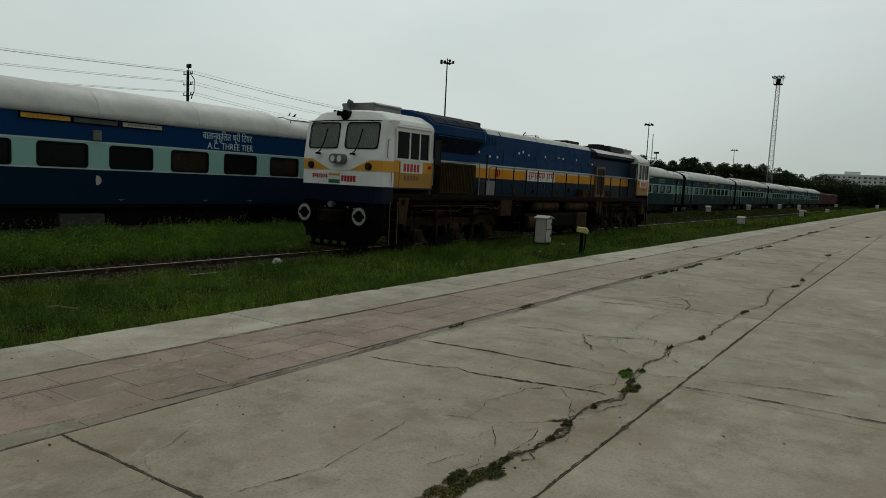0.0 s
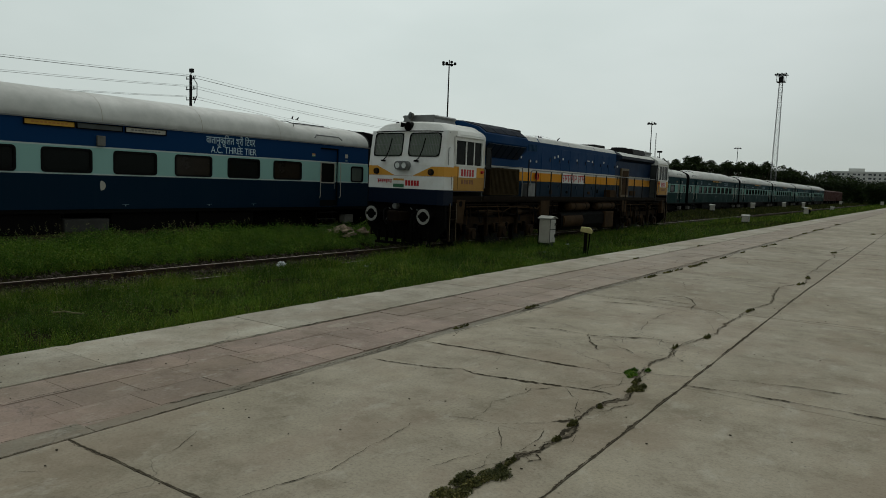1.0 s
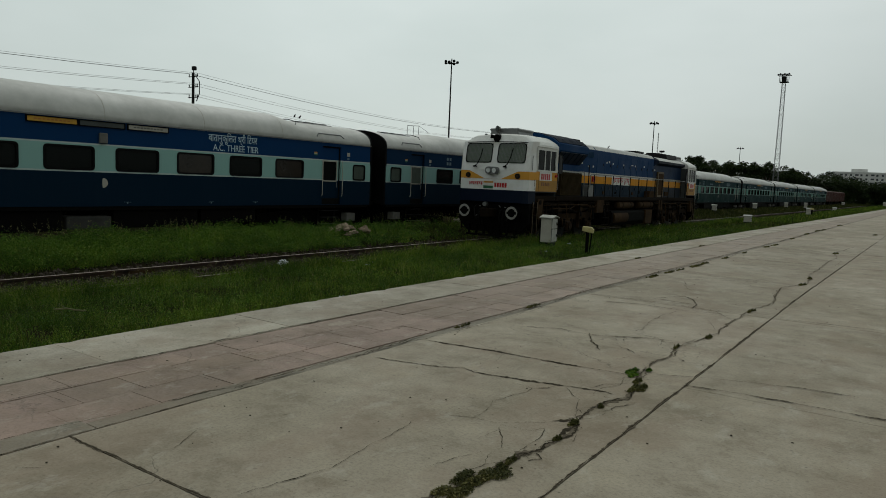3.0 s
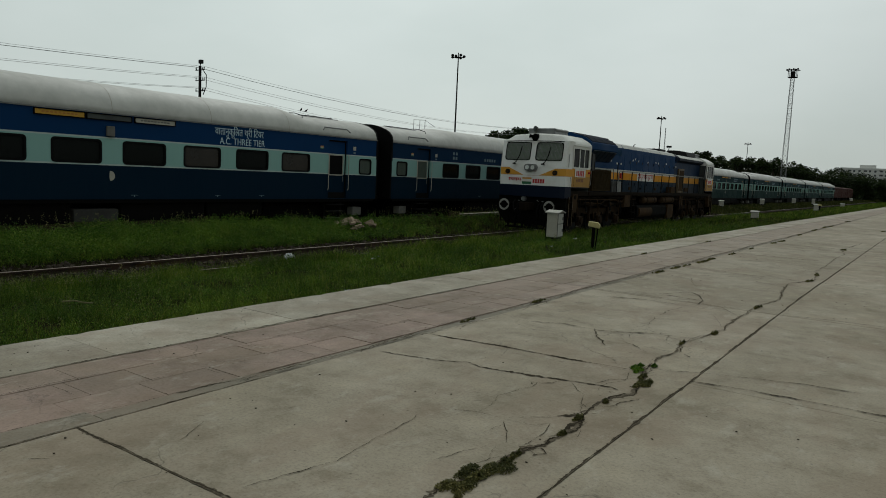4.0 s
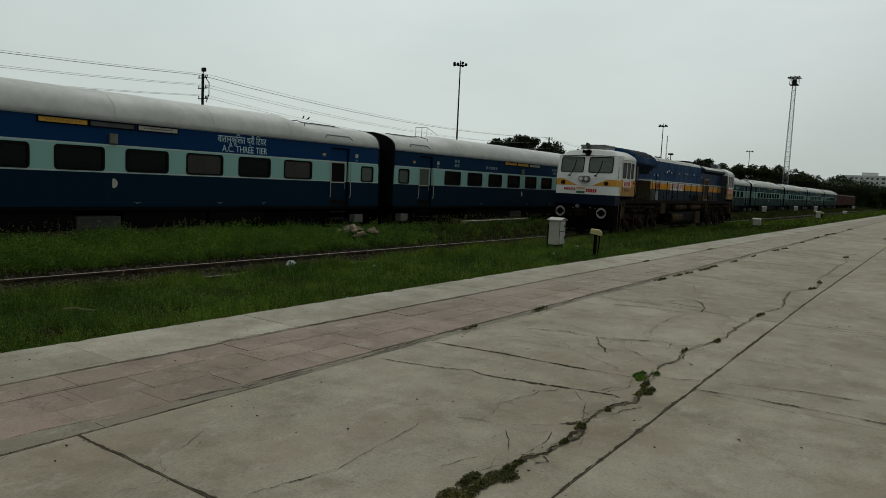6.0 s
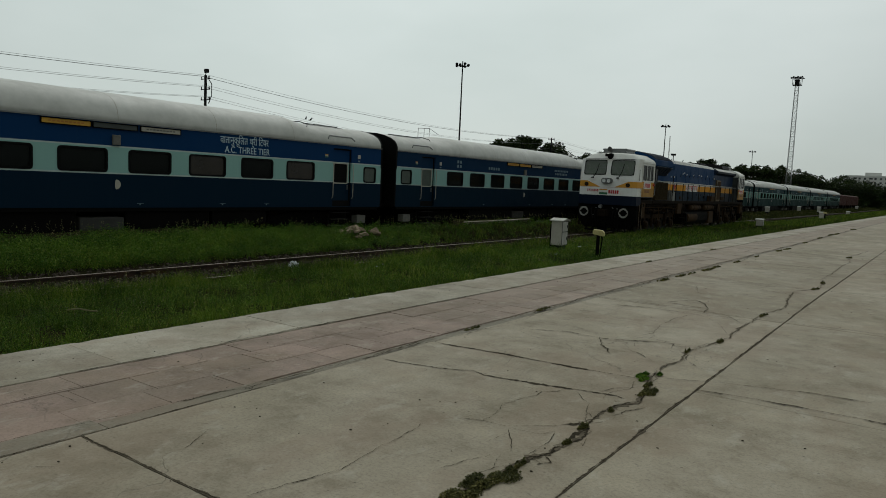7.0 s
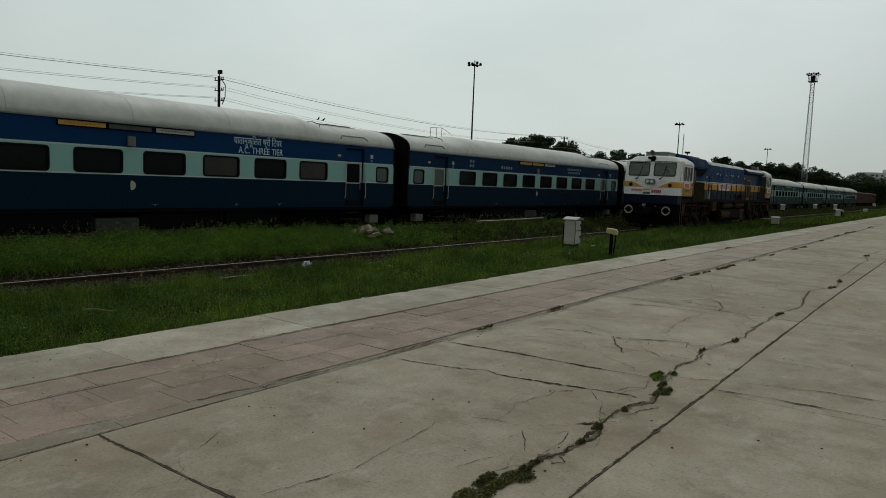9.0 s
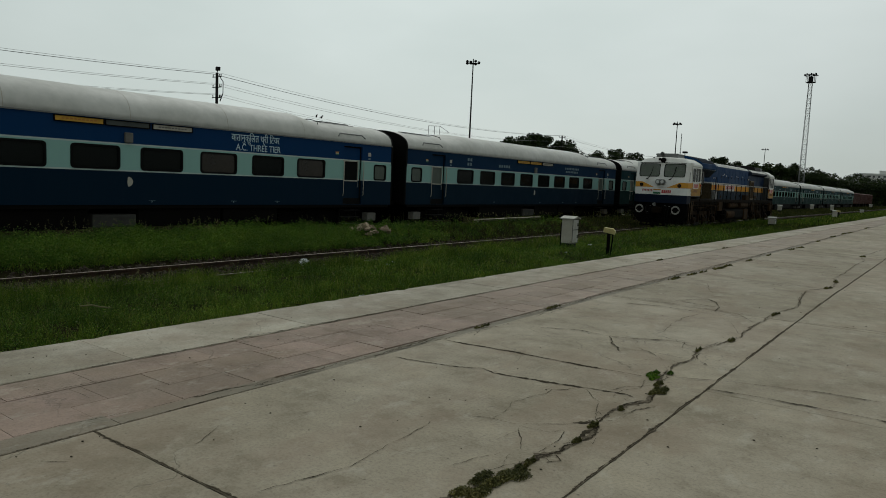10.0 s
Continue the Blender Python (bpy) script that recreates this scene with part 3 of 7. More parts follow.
def build_ballast():
    """Loose stones between the rails and on the shoulders."""
    rng = np.random.default_rng(7)
    base = bmesh.new()
    bmesh.ops.create_icosphere(base, subdivisions=1, radius=1.0)
    bv = np.array([v.co[:] for v in base.verts])
    bf = np.array([[v.index for v in f.verts] for f in base.faces])
    base.free()
    n = 15000
    y = rng.uniform(-2, 1, n) + 62 * rng.random(n) ** 1.5
    x = np.where(rng.random(n) < 0.8, TRACK_A + rng.uniform(-1.95, 1.35, n), TRACK_B + rng.uniform(-1.6, 1.9, n))
    s = rng.uniform(0.02, 0.05, n)
    z = np.where(x < TRACK_A - 1.2, -0.09, -0.145) + 0.05 * rng.random(n)
    jit = 1 + 0.35 * rng.standard_normal((n, len(bv), 1)) * 0.6
    squash = rng.uniform(0.6, 1.1, (n, 1, 3))
    v = bv[None] * jit * squash * s[:, None, None] + np.stack([x, y, z], -1)[:, None, :]
    f = bf[None] + (np.arange(n) * len(bv))[:, None, None]
    me = bpy.data.meshes.new("ballast")
    me.from_pydata(v.reshape(-1, 3).tolist(), [], f.reshape(-1, 3).tolist())
    me.materials.append(M_BALLAST)
    tagged(new("ballast", me), "loose dirty grey-brown ballast stones round the rails", "ballast", kind="stuff")


build_ballast()

# ---- platform ----
platform = thing("platform", "long low concrete platform with pink paving, cracked and weedy", "platform", kind="structure")


def build_platform():
    bed = bmesh.new()
    box(bed, EDGE + 0.05, 30, -40, BEND_FROM, -0.6, PLAT - 0.045)
    box(bed, EDGE + 0.05, 30, BEND_FROM, 330, -0.6, PLAT - 0.045)
    part("platform_bed", bed, M_CRACK, platform, "dirt-filled bed under the slabs")
    wall = bmesh.new()
    box(wall, EDGE + 0.02, EDGE + 0.3, -40, BEND_FROM, -0.6, PLAT - 0.14)
    box(wall, EDGE + 0.02, EDGE + 0.3, BEND_FROM, 330, -0.6, PLAT - 0.14)
    part("edge_wall", wall, M_MORTAR, platform, "low grey edge wall")
    # coping slabs
    y, k = -9.0, 0
    while y < 330:
        ln = 2.02 if y < 60 else 9.0
        bm = bmesh.new()
        dz = random.uniform(-0.003, 0.003)
        if 1 < y < 40:
            x0, front = EDGE + random.uniform(-0.008, 0.008), []
            for j in range(17):
                chip = random.uniform(0.02, 0.05) if random.random() < 0.10 else 0.0
                front.append((x0 + chip + random.uniform(-0.006, 0.008), y + 0.001 + (ln - 0.002) * j / 16))
            prism(bm, front + [(-5.45 + random.uniform(-0.012, 0.004), y + ln - 0.001), (-5.45 + random.uniform(-0.012, 0.004), y + 0.001)], PLAT - 0.15, PLAT + 0.004 + dz, "z")
            bmesh.ops.bevel(bm, geom=[e for e in bm.edges if abs(e.verts[0].co.z - e.verts[1].co.z) < 0.001 and e.verts[0].co.z > PLAT - 0.05], offset=0.004, segments=1, affect="EDGES")
        else:
            box(bm, EDGE, -5.45, y + 0.002, y + ln - 0.002, PLAT - 0.15, PLAT + 0.004 + dz)
        part("coping_slab", bm, M_COPING, platform)
        y += ln
    # concrete bays: joints across the platform
    cuts = [-9.0, -5.6, -1.75, 2.09, 5.82, 9.95, 14.1, 18.6, 23.3, 28, 33, 38, 44, 50, 60, 75, 95, 120, 150, 190, 240, 330]
    for a, b in zip(cuts, cuts[1:]):
        for x0, x1 in ((-4.10, -1.504), (-1.496, 2.3), (2.34, 6.2), (6.24, 30)):
            bm = bmesh.new()
            g = 0.004 if x0 < -2 else 0.003
            box(bm, x0, x1, a + g, b - g, PLAT - 0.04, PLAT + random.uniform(-0.003, 0.003), 0.006 if a < 40 else 0)
            part("concrete_slab", bm, M_SLAB, platform)
    # pink paving stones in courses, far away as long strips
    tile = {}
    for w in (0.61, 0.47):
        bm = bmesh.new()
        box(bm, -0.1985, 0.1985, 0.0015, w - 0.0015, -0.04, 0.0, 0.003)
        tile[w] = bpy.data.meshes.new("paving_stone")
        bm.to_mesh(tile[w])
        bm.free()
        tile[w].materials.append(M_PINK)
    for row in range(3):
        y = -2.2 + 0.21 * row
        while y < 52:
            w = 0.61 if (row + int(y)) % 3 else 0.47
            share("paving_stone", tile[w], platform, pose(-5.248 + 0.4 * row, y, PLAT - 0.004 + random.uniform(-0.003, 0.003), 0, 0, random.uniform(-0.3, 0.3)))
            y += w
    bm = bmesh.new()
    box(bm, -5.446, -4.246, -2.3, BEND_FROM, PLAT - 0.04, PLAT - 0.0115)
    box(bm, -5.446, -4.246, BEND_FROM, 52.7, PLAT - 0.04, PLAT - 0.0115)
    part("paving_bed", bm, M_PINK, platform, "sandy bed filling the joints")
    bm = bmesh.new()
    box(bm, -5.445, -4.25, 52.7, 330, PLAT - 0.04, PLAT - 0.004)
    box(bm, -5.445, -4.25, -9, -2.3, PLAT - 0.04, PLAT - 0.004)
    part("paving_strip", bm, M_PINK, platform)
    bm = bmesh.new()
    box(bm, -4.33, -4.105, -9, 2.26, PLAT - 0.04, PLAT + 0.004, 0.004)
    box(bm, -4.243, -4.105, 2.264, 3.6, PLAT - 0.04, PLAT + 0.003, 0.004)
    part("drain_strip", bm, M_MORTAR, platform, "narrow grey mortar strip beside the paving")
    bm = bmesh.new()
    box(bm, -4.24, -4.11, 3.62, BEND_FROM, PLAT - 0.04, PLAT - 0.012)
    box(bm, -4.24, -4.11, BEND_FROM, 330, PLAT - 0.04, PLAT - 0.012)
    part("joint_filling", bm, M_MORTAR, platform)


build_platform()


def crack(points, width, wander=0.03, seed=0, material=None, lift=0.0065, label="dark crack in the concrete"):
    """A dirt-filled crack along a few turning points, ragged in its way and width."""
    rng = random.Random(seed)
    line, ox, oy = [], 0.0, 0.0
    for (xa, ya), (xb, yb) in zip(points, points[1:]):
        step = 0.016 * (1 + max(0.0, min(ya, yb) - 4) / 6)
        n = max(2, int(math.hypot(xb - xa, yb - ya) / step))
        for k in range(n):
            f = k / n
            ox, oy = 0.90 * ox + rng.gauss(0, wander * 0.20), 0.90 * oy + rng.gauss(0, wander * 0.20)
            if rng.random() < 0.07:
                ox, oy = ox + rng.gauss(0, wander * 0.5), oy + rng.gauss(0, wander * 0.5)
            line.append((xa + (xb - xa) * f + ox, ya + (yb - ya) * f + oy))
    line.append(points[-1])
    bm = bmesh.new()
    prev, swell = None, 0.7
    for i, (x, y) in enumerate(line):
        xa, ya = line[max(i - 5, 0)]
        xb, yb = line[min(i + 5, len(line) - 1)]
        d = math.hypot(xb - xa, yb - ya) or 1
        taper = min(1.0, (i + 0.6) / 6, (len(line) - i - 0.4) / 6)
        swell = min(1.5, max(0.10, 0.86 * swell + 0.14 * 0.62 + rng.gauss(0, 0.17)))
        nx, ny = -(yb - ya) / d * width * taper / 2, (xb - xa) / d * width * taper / 2
        wa, wb = swell * rng.uniform(0.3, 1.6), swell * rng.uniform(0.3, 1.6)
        cur = (bm.verts.new((x + nx * wa, y + ny * wa, PLAT + lift)), bm.verts.new((x - nx * wb, y - ny * wb, PLAT + lift)))
        if prev:
            bm.faces.new((prev[0], prev[1], cur[1], cur[0]))
        prev = cur
    bmesh.ops.recalc_face_normals(bm, faces=bm.faces)
    part("crack", bm, material or M_CRACK, platform, label)


def dirty_seam(points, width, wander, seed):
    """An open joint: a ragged band of dry dirt with a dark line in it."""
    crack(points, width, wander, seed, M_JOINTDIRT, 0.0055, "dry dirt in an open joint")
    crack(points, width * 0.36, wander, seed)


def build_cracks():
    # the long broken line with its weeds: crumbled dirt, then the dark cleft
    near = [(-1.95, 2.70), (-1.90, 3.10), (-1.87, 3.45), (-1.88, 3.65), (-1.81, 3.74), (-1.82, 3.86), (-1.78, 4.08), (-1.82, 4.29), (-1.88, 4.42), (-1.86, 4.68), (-1.84, 4.95), (-1.81, 5.07), (-1.76, 5.22),
            (-1.80, 5.47), (-1.82, 5.67), (-1.96, 6.22)]
    far = [(-1.96, 6.22), (-1.96, 6.49), (-1.91, 6.84), (-1.97, 7.16), (-1.95, 7.39), (-1.89, 7.82), (-1.82, 8.05), (-1.85, 8.43), (-1.83, 9.39), (-1.86, 10.32), (-1.77, 10.94), (-1.72, 11.34),
           (-1.82, 12.37), (-1.94, 13.42), (-1.66, 14.39), (-1.70, 15.38), (-1.86, 16.07), (-1.85, 17.56), (-1.87, 21.4), (-2.1, 23), (-1.9, 27)]
    crack(near, 0.042, 0.030, 1, M_JOINTDIRT, 0.0052, "crumbled dirt along the broken line")
    crack(near, 0.017, 0.030, 41)
    crack(near[2:], 0.006, 0.05, 42)
    crack(far, 0.020, 0.035, 2, M_JOINTDIRT, 0.0052, "crumbled dirt along the broken line")
    crack(far, 0.010, 0.04, 43)
    crack([(-1.97, 4.30), (-1.88, 4.42), (-1.80, 4.36), (-1.82, 4.22), (-1.80, 4.08)], 0.040, 0.015, 44)
    crack([(-1.86, 4.68), (-1.77, 4.74), (-1.75, 4.9), (-1.68, 5.05), (-1.72, 5.2)], 0.008, 0.03, 45)
    crack([(-1.86, 3.63), (-1.80, 3.72), (-1.74, 3.66), (-1.79, 3.58), (-1.86, 3.63)], 0.008, 0.02, 46)
    for k in range(30):
        # broken lips and small loose patches along it
        y = 2.9 + 5.6 * random.random()
        x = -1.84 + 0.05 * math.sin(3 * y) + random.uniform(-0.06, 0.06)
        crack([(x, y), (x + random.uniform(-0.05, 0.05), y + random.uniform(0.02, 0.05)), (x + random.uniform(-0.07, 0.07), y + random.uniform(0.05, 0.13))], random.uniform(0.004, 0.022), 0.03, 130 + k,
              M_JOINTDIRT if k % 2 else None)
    # long cracks across the bay
    crack([(-3.99, 4.77), (-3.70, 4.83), (-3.44, 4.90), (-3.17, 5.04), (-3.02, 4.98), (-2.77, 5.04)], 0.026, 0.012, 3)
    crack([(-2.84, 5.02), (-2.49, 5.10), (-2.26, 5.15)], 0.055, 0.012, 24)
    crack([(-2.26, 5.15), (-1.95, 5.23), (-1.84, 5.18)], 0.030, 0.014, 47)
    crack([(-4.05, 5.66), (-3.31, 5.75), (-2.5, 5.80), (-2.14, 5.84), (-2.01, 5.86)], 0.026, 0.006, 4)
    crack([(-3.70, 6.98), (-3.28, 7.22), (-2.85, 7.17), (-2.40, 7.45), (-2.1, 7.55)], 0.030, 0.016, 10)
    # hairlines
    fine = (((-2.70, 2.2), (-2.63, 2.57), (-2.58, 2.75), (-2.63, 3.03), (-2.65, 3.25), (-2.66, 3.44), (-2.70, 3.68)),
            ((-2.60, 3.90), (-2.42, 3.99), (-2.24, 4.02), (-2.06, 4.18), (-1.95, 4.29)),
            ((-2.42, 3.99), (-2.45, 4.22), (-2.51, 4.42), (-2.49, 4.54), (-2.43, 4.79), (-2.44, 4.91), (-2.59, 4.94)),
            ((-2.44, 4.91), (-2.36, 5.0), (-2.33, 5.12)),
            ((-2.26, 5.15), (-2.13, 4.97), (-2.04, 4.89), (-1.95, 4.67), (-1.86, 4.59)),
            ((-2.21, 3.97), (-2.10, 3.83), (-2.00, 3.62)), ((-2.19, 3.69), (-2.18, 3.93)), ((-2.18, 3.09), (-2.15, 3.33), (-2.07, 3.52)),
            ((-2.23, 4.00), (-1.99, 4.03), (-1.95, 4.13), (-1.89, 3.99), (-1.89, 3.85), (-1.88, 3.65)),
            ((-1.95, 2.81), (-1.99, 3.11), (-1.95, 3.38), (-1.88, 3.48)), ((-1.95, 3.37), (-2.02, 3.56)),
            ((-1.98, 5.05), (-2.02, 5.3), (-1.93, 5.5), (-2.0, 5.8)), ((-2.1, 5.2), (-2.05, 5.42), (-1.95, 5.52), (-1.88, 5.62)))
    for k, pts in enumerate(fine):
        crack(pts, 0.0068, 0.016, 300 + k)
    middle = (((-2.47, 6.86), (-2.31, 6.76), (-2.09, 6.54)), ((-2.48, 6.92), (-2.59, 7.25), (-2.53, 7.31), (-2.47, 7.07)), ((-2.62, 7.62), (-2.55, 7.90), (-2.65, 8.40), (-2.65, 8.97), (-2.60, 9.55)),
              ((-2.95, 7.27), (-2.77, 6.87), (-2.64, 6.75), (-2.52, 6.54)), ((-3.43, 12.77), (-3.13, 11.92), (-2.92, 11.47)), ((-2.65, 13.78), (-1.72, 14.0)), ((-2.61, 9.59), (-1.98, 9.77)),
              ((-3.6, 13.0), (-2.6, 13.75), (-2.05, 13.7)), ((-3.21, 10.31), (-2.90, 10.91), (-2.71, 10.68), (-2.55, 10.24), (-2.51, 9.77)), ((-3.21, 10.31), (-2.9, 10.25), (-2.54, 10.22)),
              ((-3.7, 9.4), (-3.2, 9.62), (-2.61, 9.59)))
    for k, pts in enumerate(middle):
        across, along = abs(pts[-1][0] - pts[0][0]), abs(pts[-1][1] - pts[0][1])
        crack(pts, 0.006 + 0.016 * across / (across + along), 0.022, 330 + k)
    crack([(-3.48, 2.34), (-3.51, 2.43), (-3.65, 2.66)], 0.005, 0.012, 15)
    crack([(-3.88, 1.65), (-3.75, 1.77)], 0.006, 0.008, 29)
    crack([(-1.84, 6.03), (-1.41, 6.25), (-0.72, 6.49), (-0.28, 6.54)], 0.012, 0.008, 30)
    crack([(-4.19, 8.0), (-4.1, 8.3), (-3.95, 8.5)], 0.03, 0.02, 31)
    # broken joint between the paving and the concrete
    crack([(-4.19 + 0.05 * math.sin(1.7 * y), y) for y in [2.8 + 0.7 * k for k in range(60)]], 0.020, 0.03, 16, M_JOINTDIRT, 0.0052, "dry dirt in an open joint")
    crack([(-4.19 + 0.05 * math.sin(1.7 * y), y) for y in [2.8 + 0.7 * k for k in range(60)]], 0.010, 0.03, 48)
    crack([(-4.08 + 0.07 * math.sin(1.1 * y), y) for y in [3.3 + 0.7 * k for k in range(40)]], 0.008, 0.04, 17)
    crack([(-4.103, -1 + 0.5 * k) for k in range(10)], 0.008, 0.006, 49)
    crack([(-4.335 if k < 7 else -4.246, -1 + 0.5 * k) for k in range(9)], 0.006, 0.006, 50)
    crack([(-5.45 + 0.02 * math.sin(2.3 * y), y) for y in [2.7 + 0.9 * k for k in range(50)]], 0.013, 0.02, 18)
    dirty_seam([(-1.50, 1.5 + 1.1 * k) for k in range(48)], 0.024, 0.008, 19)
    dirty_seam([(-4.13, 2.09), (-3.3, 2.09), (-2.4, 2.11), (-1.9, 2.08), (-1.52, 2.09)], 0.024, 0.008, 20)
    rng = random.Random(31)
    for k in range(60):
        # short open stretches of the paving joints
        row, y = rng.choice((0, 1, 2)), 1.2 + 16 * rng.random() ** 1.4
        x = -5.448 + 0.4 * row
        if rng.random() < 0.5:
            crack([(x, y), (x + 0.005, y + rng.uniform(0.2, 0.7))], 0.006, 0.008, 160 + k)
        else:
            crack([(x + 0.02, y), (x + rng.uniform(0.2, 0.38), y + rng.uniform(-0.01, 0.01))], 0.006, 0.008, 160 + k)
    for k in range(18):
        # hairline branches off the long crack and out of the joints
        y = 5.5 + 11 * rng.random() ** 1.3
        x, sx = (-1.86, -1) if rng.random() < 0.75 else (-4.1, 1)
        pts = [(x, y)]
        for j in range(rng.choice((2, 3, 4))):
            pts.append((pts[-1][0] + sx * rng.uniform(0.05, 0.38), pts[-1][1] + rng.uniform(-0.3, 0.45)))
        crack(pts, rng.uniform(0.004, 0.007), 0.025, 60 + k)
    for k, y in enumerate((9.98, 14.1, 18.6, 23.3)):
        crack([(-1.45, y), (-0.4, y + 0.12), (0.9, y + 0.15), (2.2, y + 0.15)], 0.016 + 0.006 * k, 0.010, 90 + k)
        crack([(-4.1, y), (-3.2, y + 0.02), (-2.4, y - 0.01), (-1.9, y)], 0.014 + 0.006 * k, 0.012, 95 + k)
    crack([(-1.5, 5.87), (-1.07, 5.95), (-0.02, 6.01), (2.0, 6.05)], 0.024, 0.008, 21)


build_cracks()


def veer(y):
    return BEND * max(0.0, y - BEND_FROM)


def bend_platform():
    """Turns the far stretch of every slab, stone and joint by the same small angle."""
    for ob in platform.children:
        if ob.data.users > 1:
            ob.matrix_basis = Matrix.Translation((veer(ob.matrix_basis.translation.y), 0, 0)) @ ob.matrix_basis
        else:
            for v in ob.data.vertices:
                v.co.x += veer(v.co.y)


bend_platform()

# ---- coaches ----
PERIOD, FIRST = 22.298, 21.23      # length over buffers; the middle of the gap after the nearest coach
LEN = 21.34
WIN_Z = (2.04, 2.61)


def roof_outline(hump):
    h = 0.16 if hump else 0.0
    half = [(1.62, 3.33), (1.615, 3.45 + 0.2 * h), (1.56, 3.60 + 0.5 * h), (1.44, 3.73 + 0.8 * h), (1.22, 3.85 + h), (0.90, 3.955 + h), (0.48, 4.035 + h), (0.0, 4.06 + h)]
    return half + [(-u, v) for u, v in half[-2::-1]]


def build_coach(m, livery, label, words):
    """A long steel carriage: origin on the rails under its near end, body along +y. Its windows are symmetric."""
    coach = thing("passenger_coach", label, "railway coach", m, "coaches of the standing train")
    mid = LEN / 2
    wins = [(mid + (k - 3.5) * 1.855 - 0.61, mid + (k - 3.5) * 1.855 + 0.61, *WIN_Z) for k in range(8)]
    small = [(0.33, 0.97, 2.03, 2.57), (LEN - 0.97, LEN - 0.33, 2.03, 2.57)]
    doors = [(1.66, 2.62, 1.10, 3.20), (LEN - 2.62, LEN - 1.66, 1.10, 3.20)]
    for s in (1, -1):
        bm = pierced(bmesh.new(), s * SIDE_B, 0, LEN, 1.08, 3.33, wins + small + doors, -0.14 * s)
        if s < 0:
            bmesh.ops.reverse_faces(bm, faces=bm.faces)
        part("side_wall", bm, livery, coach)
    # roof: raised in the middle, lower over the vestibules
    rings = []
    for y, hump in ((-0.02, 0), (0.02, 0), (3.45, 0), (4.35, 1), (LEN - 4.35, 1), (LEN - 3.45, 0), (LEN - 0.02, 0), (LEN + 0.02, 0)):
        rings.append([(u, y, v) for u, v in roof_outline(hump)] + [(-1.5, y, 3.31), (1.5, y, 3.31)])
    roof = part("roof", loft(bmesh.new(), rings), M_ROOFWHITE, coach, "silvery white arched roof with dusty stains", smooth=True)
    for y in [4.5 + 3.08 * k for k in range(5)]:
        bm = bmesh.new()
        pts = [(u * 1.002, v + 0.006) for u, v in roof_outline(1)]
        for (ua, va), (ub, vb) in zip(pts, pts[1:]):
            bm.faces.new([bm.verts.new(q) for q in ((ua, y, va), (ub, y, vb), (ub, y + 0.02, vb), (ua, y + 0.02, va))])
        bmesh.ops.recalc_face_normals(bm, faces=bm.faces)
        part("roof_seam", bm, M_CREAM, roof, "welded seam across the roof")
    bm = bmesh.new()
    for s in (1, -1):
        box(bm, s * 1.60, s * 1.655, 0, LEN, 3.315, 3.35)
    part("gutter", bm, M_GREYSTEEL, roof, "rain gutter")
    for y in (0.9, LEN - 3.0):
        bm = bmesh.new()
        prism(bm, [(-0.5, 3.98), (0.85, 3.93), (0.72, 4.02), (-0.4, 4.075)], y, y + 1.7)
        part("roof_hatch", bm, M_GREYSTEEL, roof, "flat grey equipment hatch")
        bm = bmesh.new()
        prism(bm, [(0.10, 4.03), (0.74, 4.00), (0.70, 4.05), (0.14, 4.10)], y + 0.25, y + 1.45)
        part("hatch_lid", bm, M_DARKSTEEL, roof, "dark raised hatch lid")
        bm = bmesh.new()
        yp = y + 2.0 if y < mid else y - 0.35
        bend(bm, [(1.30, yp - 0.3, 3.87), (1.10, yp - 0.1, 3.97), (0.6, yp, 4.08), (0.2, yp + 0.1, 4.10)], 0.015, 6)
        part("roof_pipe", bm, M_DARKSTEEL, roof, "thin dark pipe bent over the roof")
        bm = bmesh.new()
        bend(bm, [(1.60, y + 0.1, 3.52), (1.55, y + 0.22, 3.63), (1.55, y + 1.35, 3.63), (1.60, y + 1.5, 3.52)], 0.022, 6)
        part("drip_strip", bm, M_GREYSTEEL, roof, "drip strip over the door")
    # ends, floor, gangway
    for y, d in ((0.0, -1), (LEN, 1)):
        bm = bmesh.new()
        prof = [(u * 1.003, v + 0.006) for u, v in roof_outline(0)] + [(-1.61, 1.08), (1.61, 1.08)]
        prism(bm, prof, y - 0.03 * d, y + 0.06 * d)
        end = part("end_wall", bm, M_RUBBER, coach, "sooty black end wall")
        bm = bmesh.new()
        ring_frame(bm, round_rect(-0.95, 0.95, 1.10, 3.55, 0.25), round_rect(-0.5, 0.5, 1.25, 3.15, 0.1), y, y + 0.44 * d, "y")
        part("gangway", bm, M_RUBBER, end, "black rubber gangway")
        for s in (-0.978, 0.978):
            bm = bmesh.new()
            rod(bm, (s, y, 1.105), (s, y + 0.36 * d, 1.105), 0.09, seg=12)
            rod(bm, (s, y + 0.36 * d, 1.105), (s, y + 0.44 * d, 1.105), 0.22, 0.20, seg=20)
            part("buffer", bm, M_BLACK, coach)
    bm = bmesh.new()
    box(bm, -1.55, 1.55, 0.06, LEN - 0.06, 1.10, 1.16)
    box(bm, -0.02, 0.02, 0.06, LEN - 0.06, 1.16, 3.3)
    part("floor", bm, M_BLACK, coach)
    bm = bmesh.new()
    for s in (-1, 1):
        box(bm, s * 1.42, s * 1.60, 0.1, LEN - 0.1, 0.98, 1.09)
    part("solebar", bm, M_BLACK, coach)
    # windows
    wm, gm = {}, {}
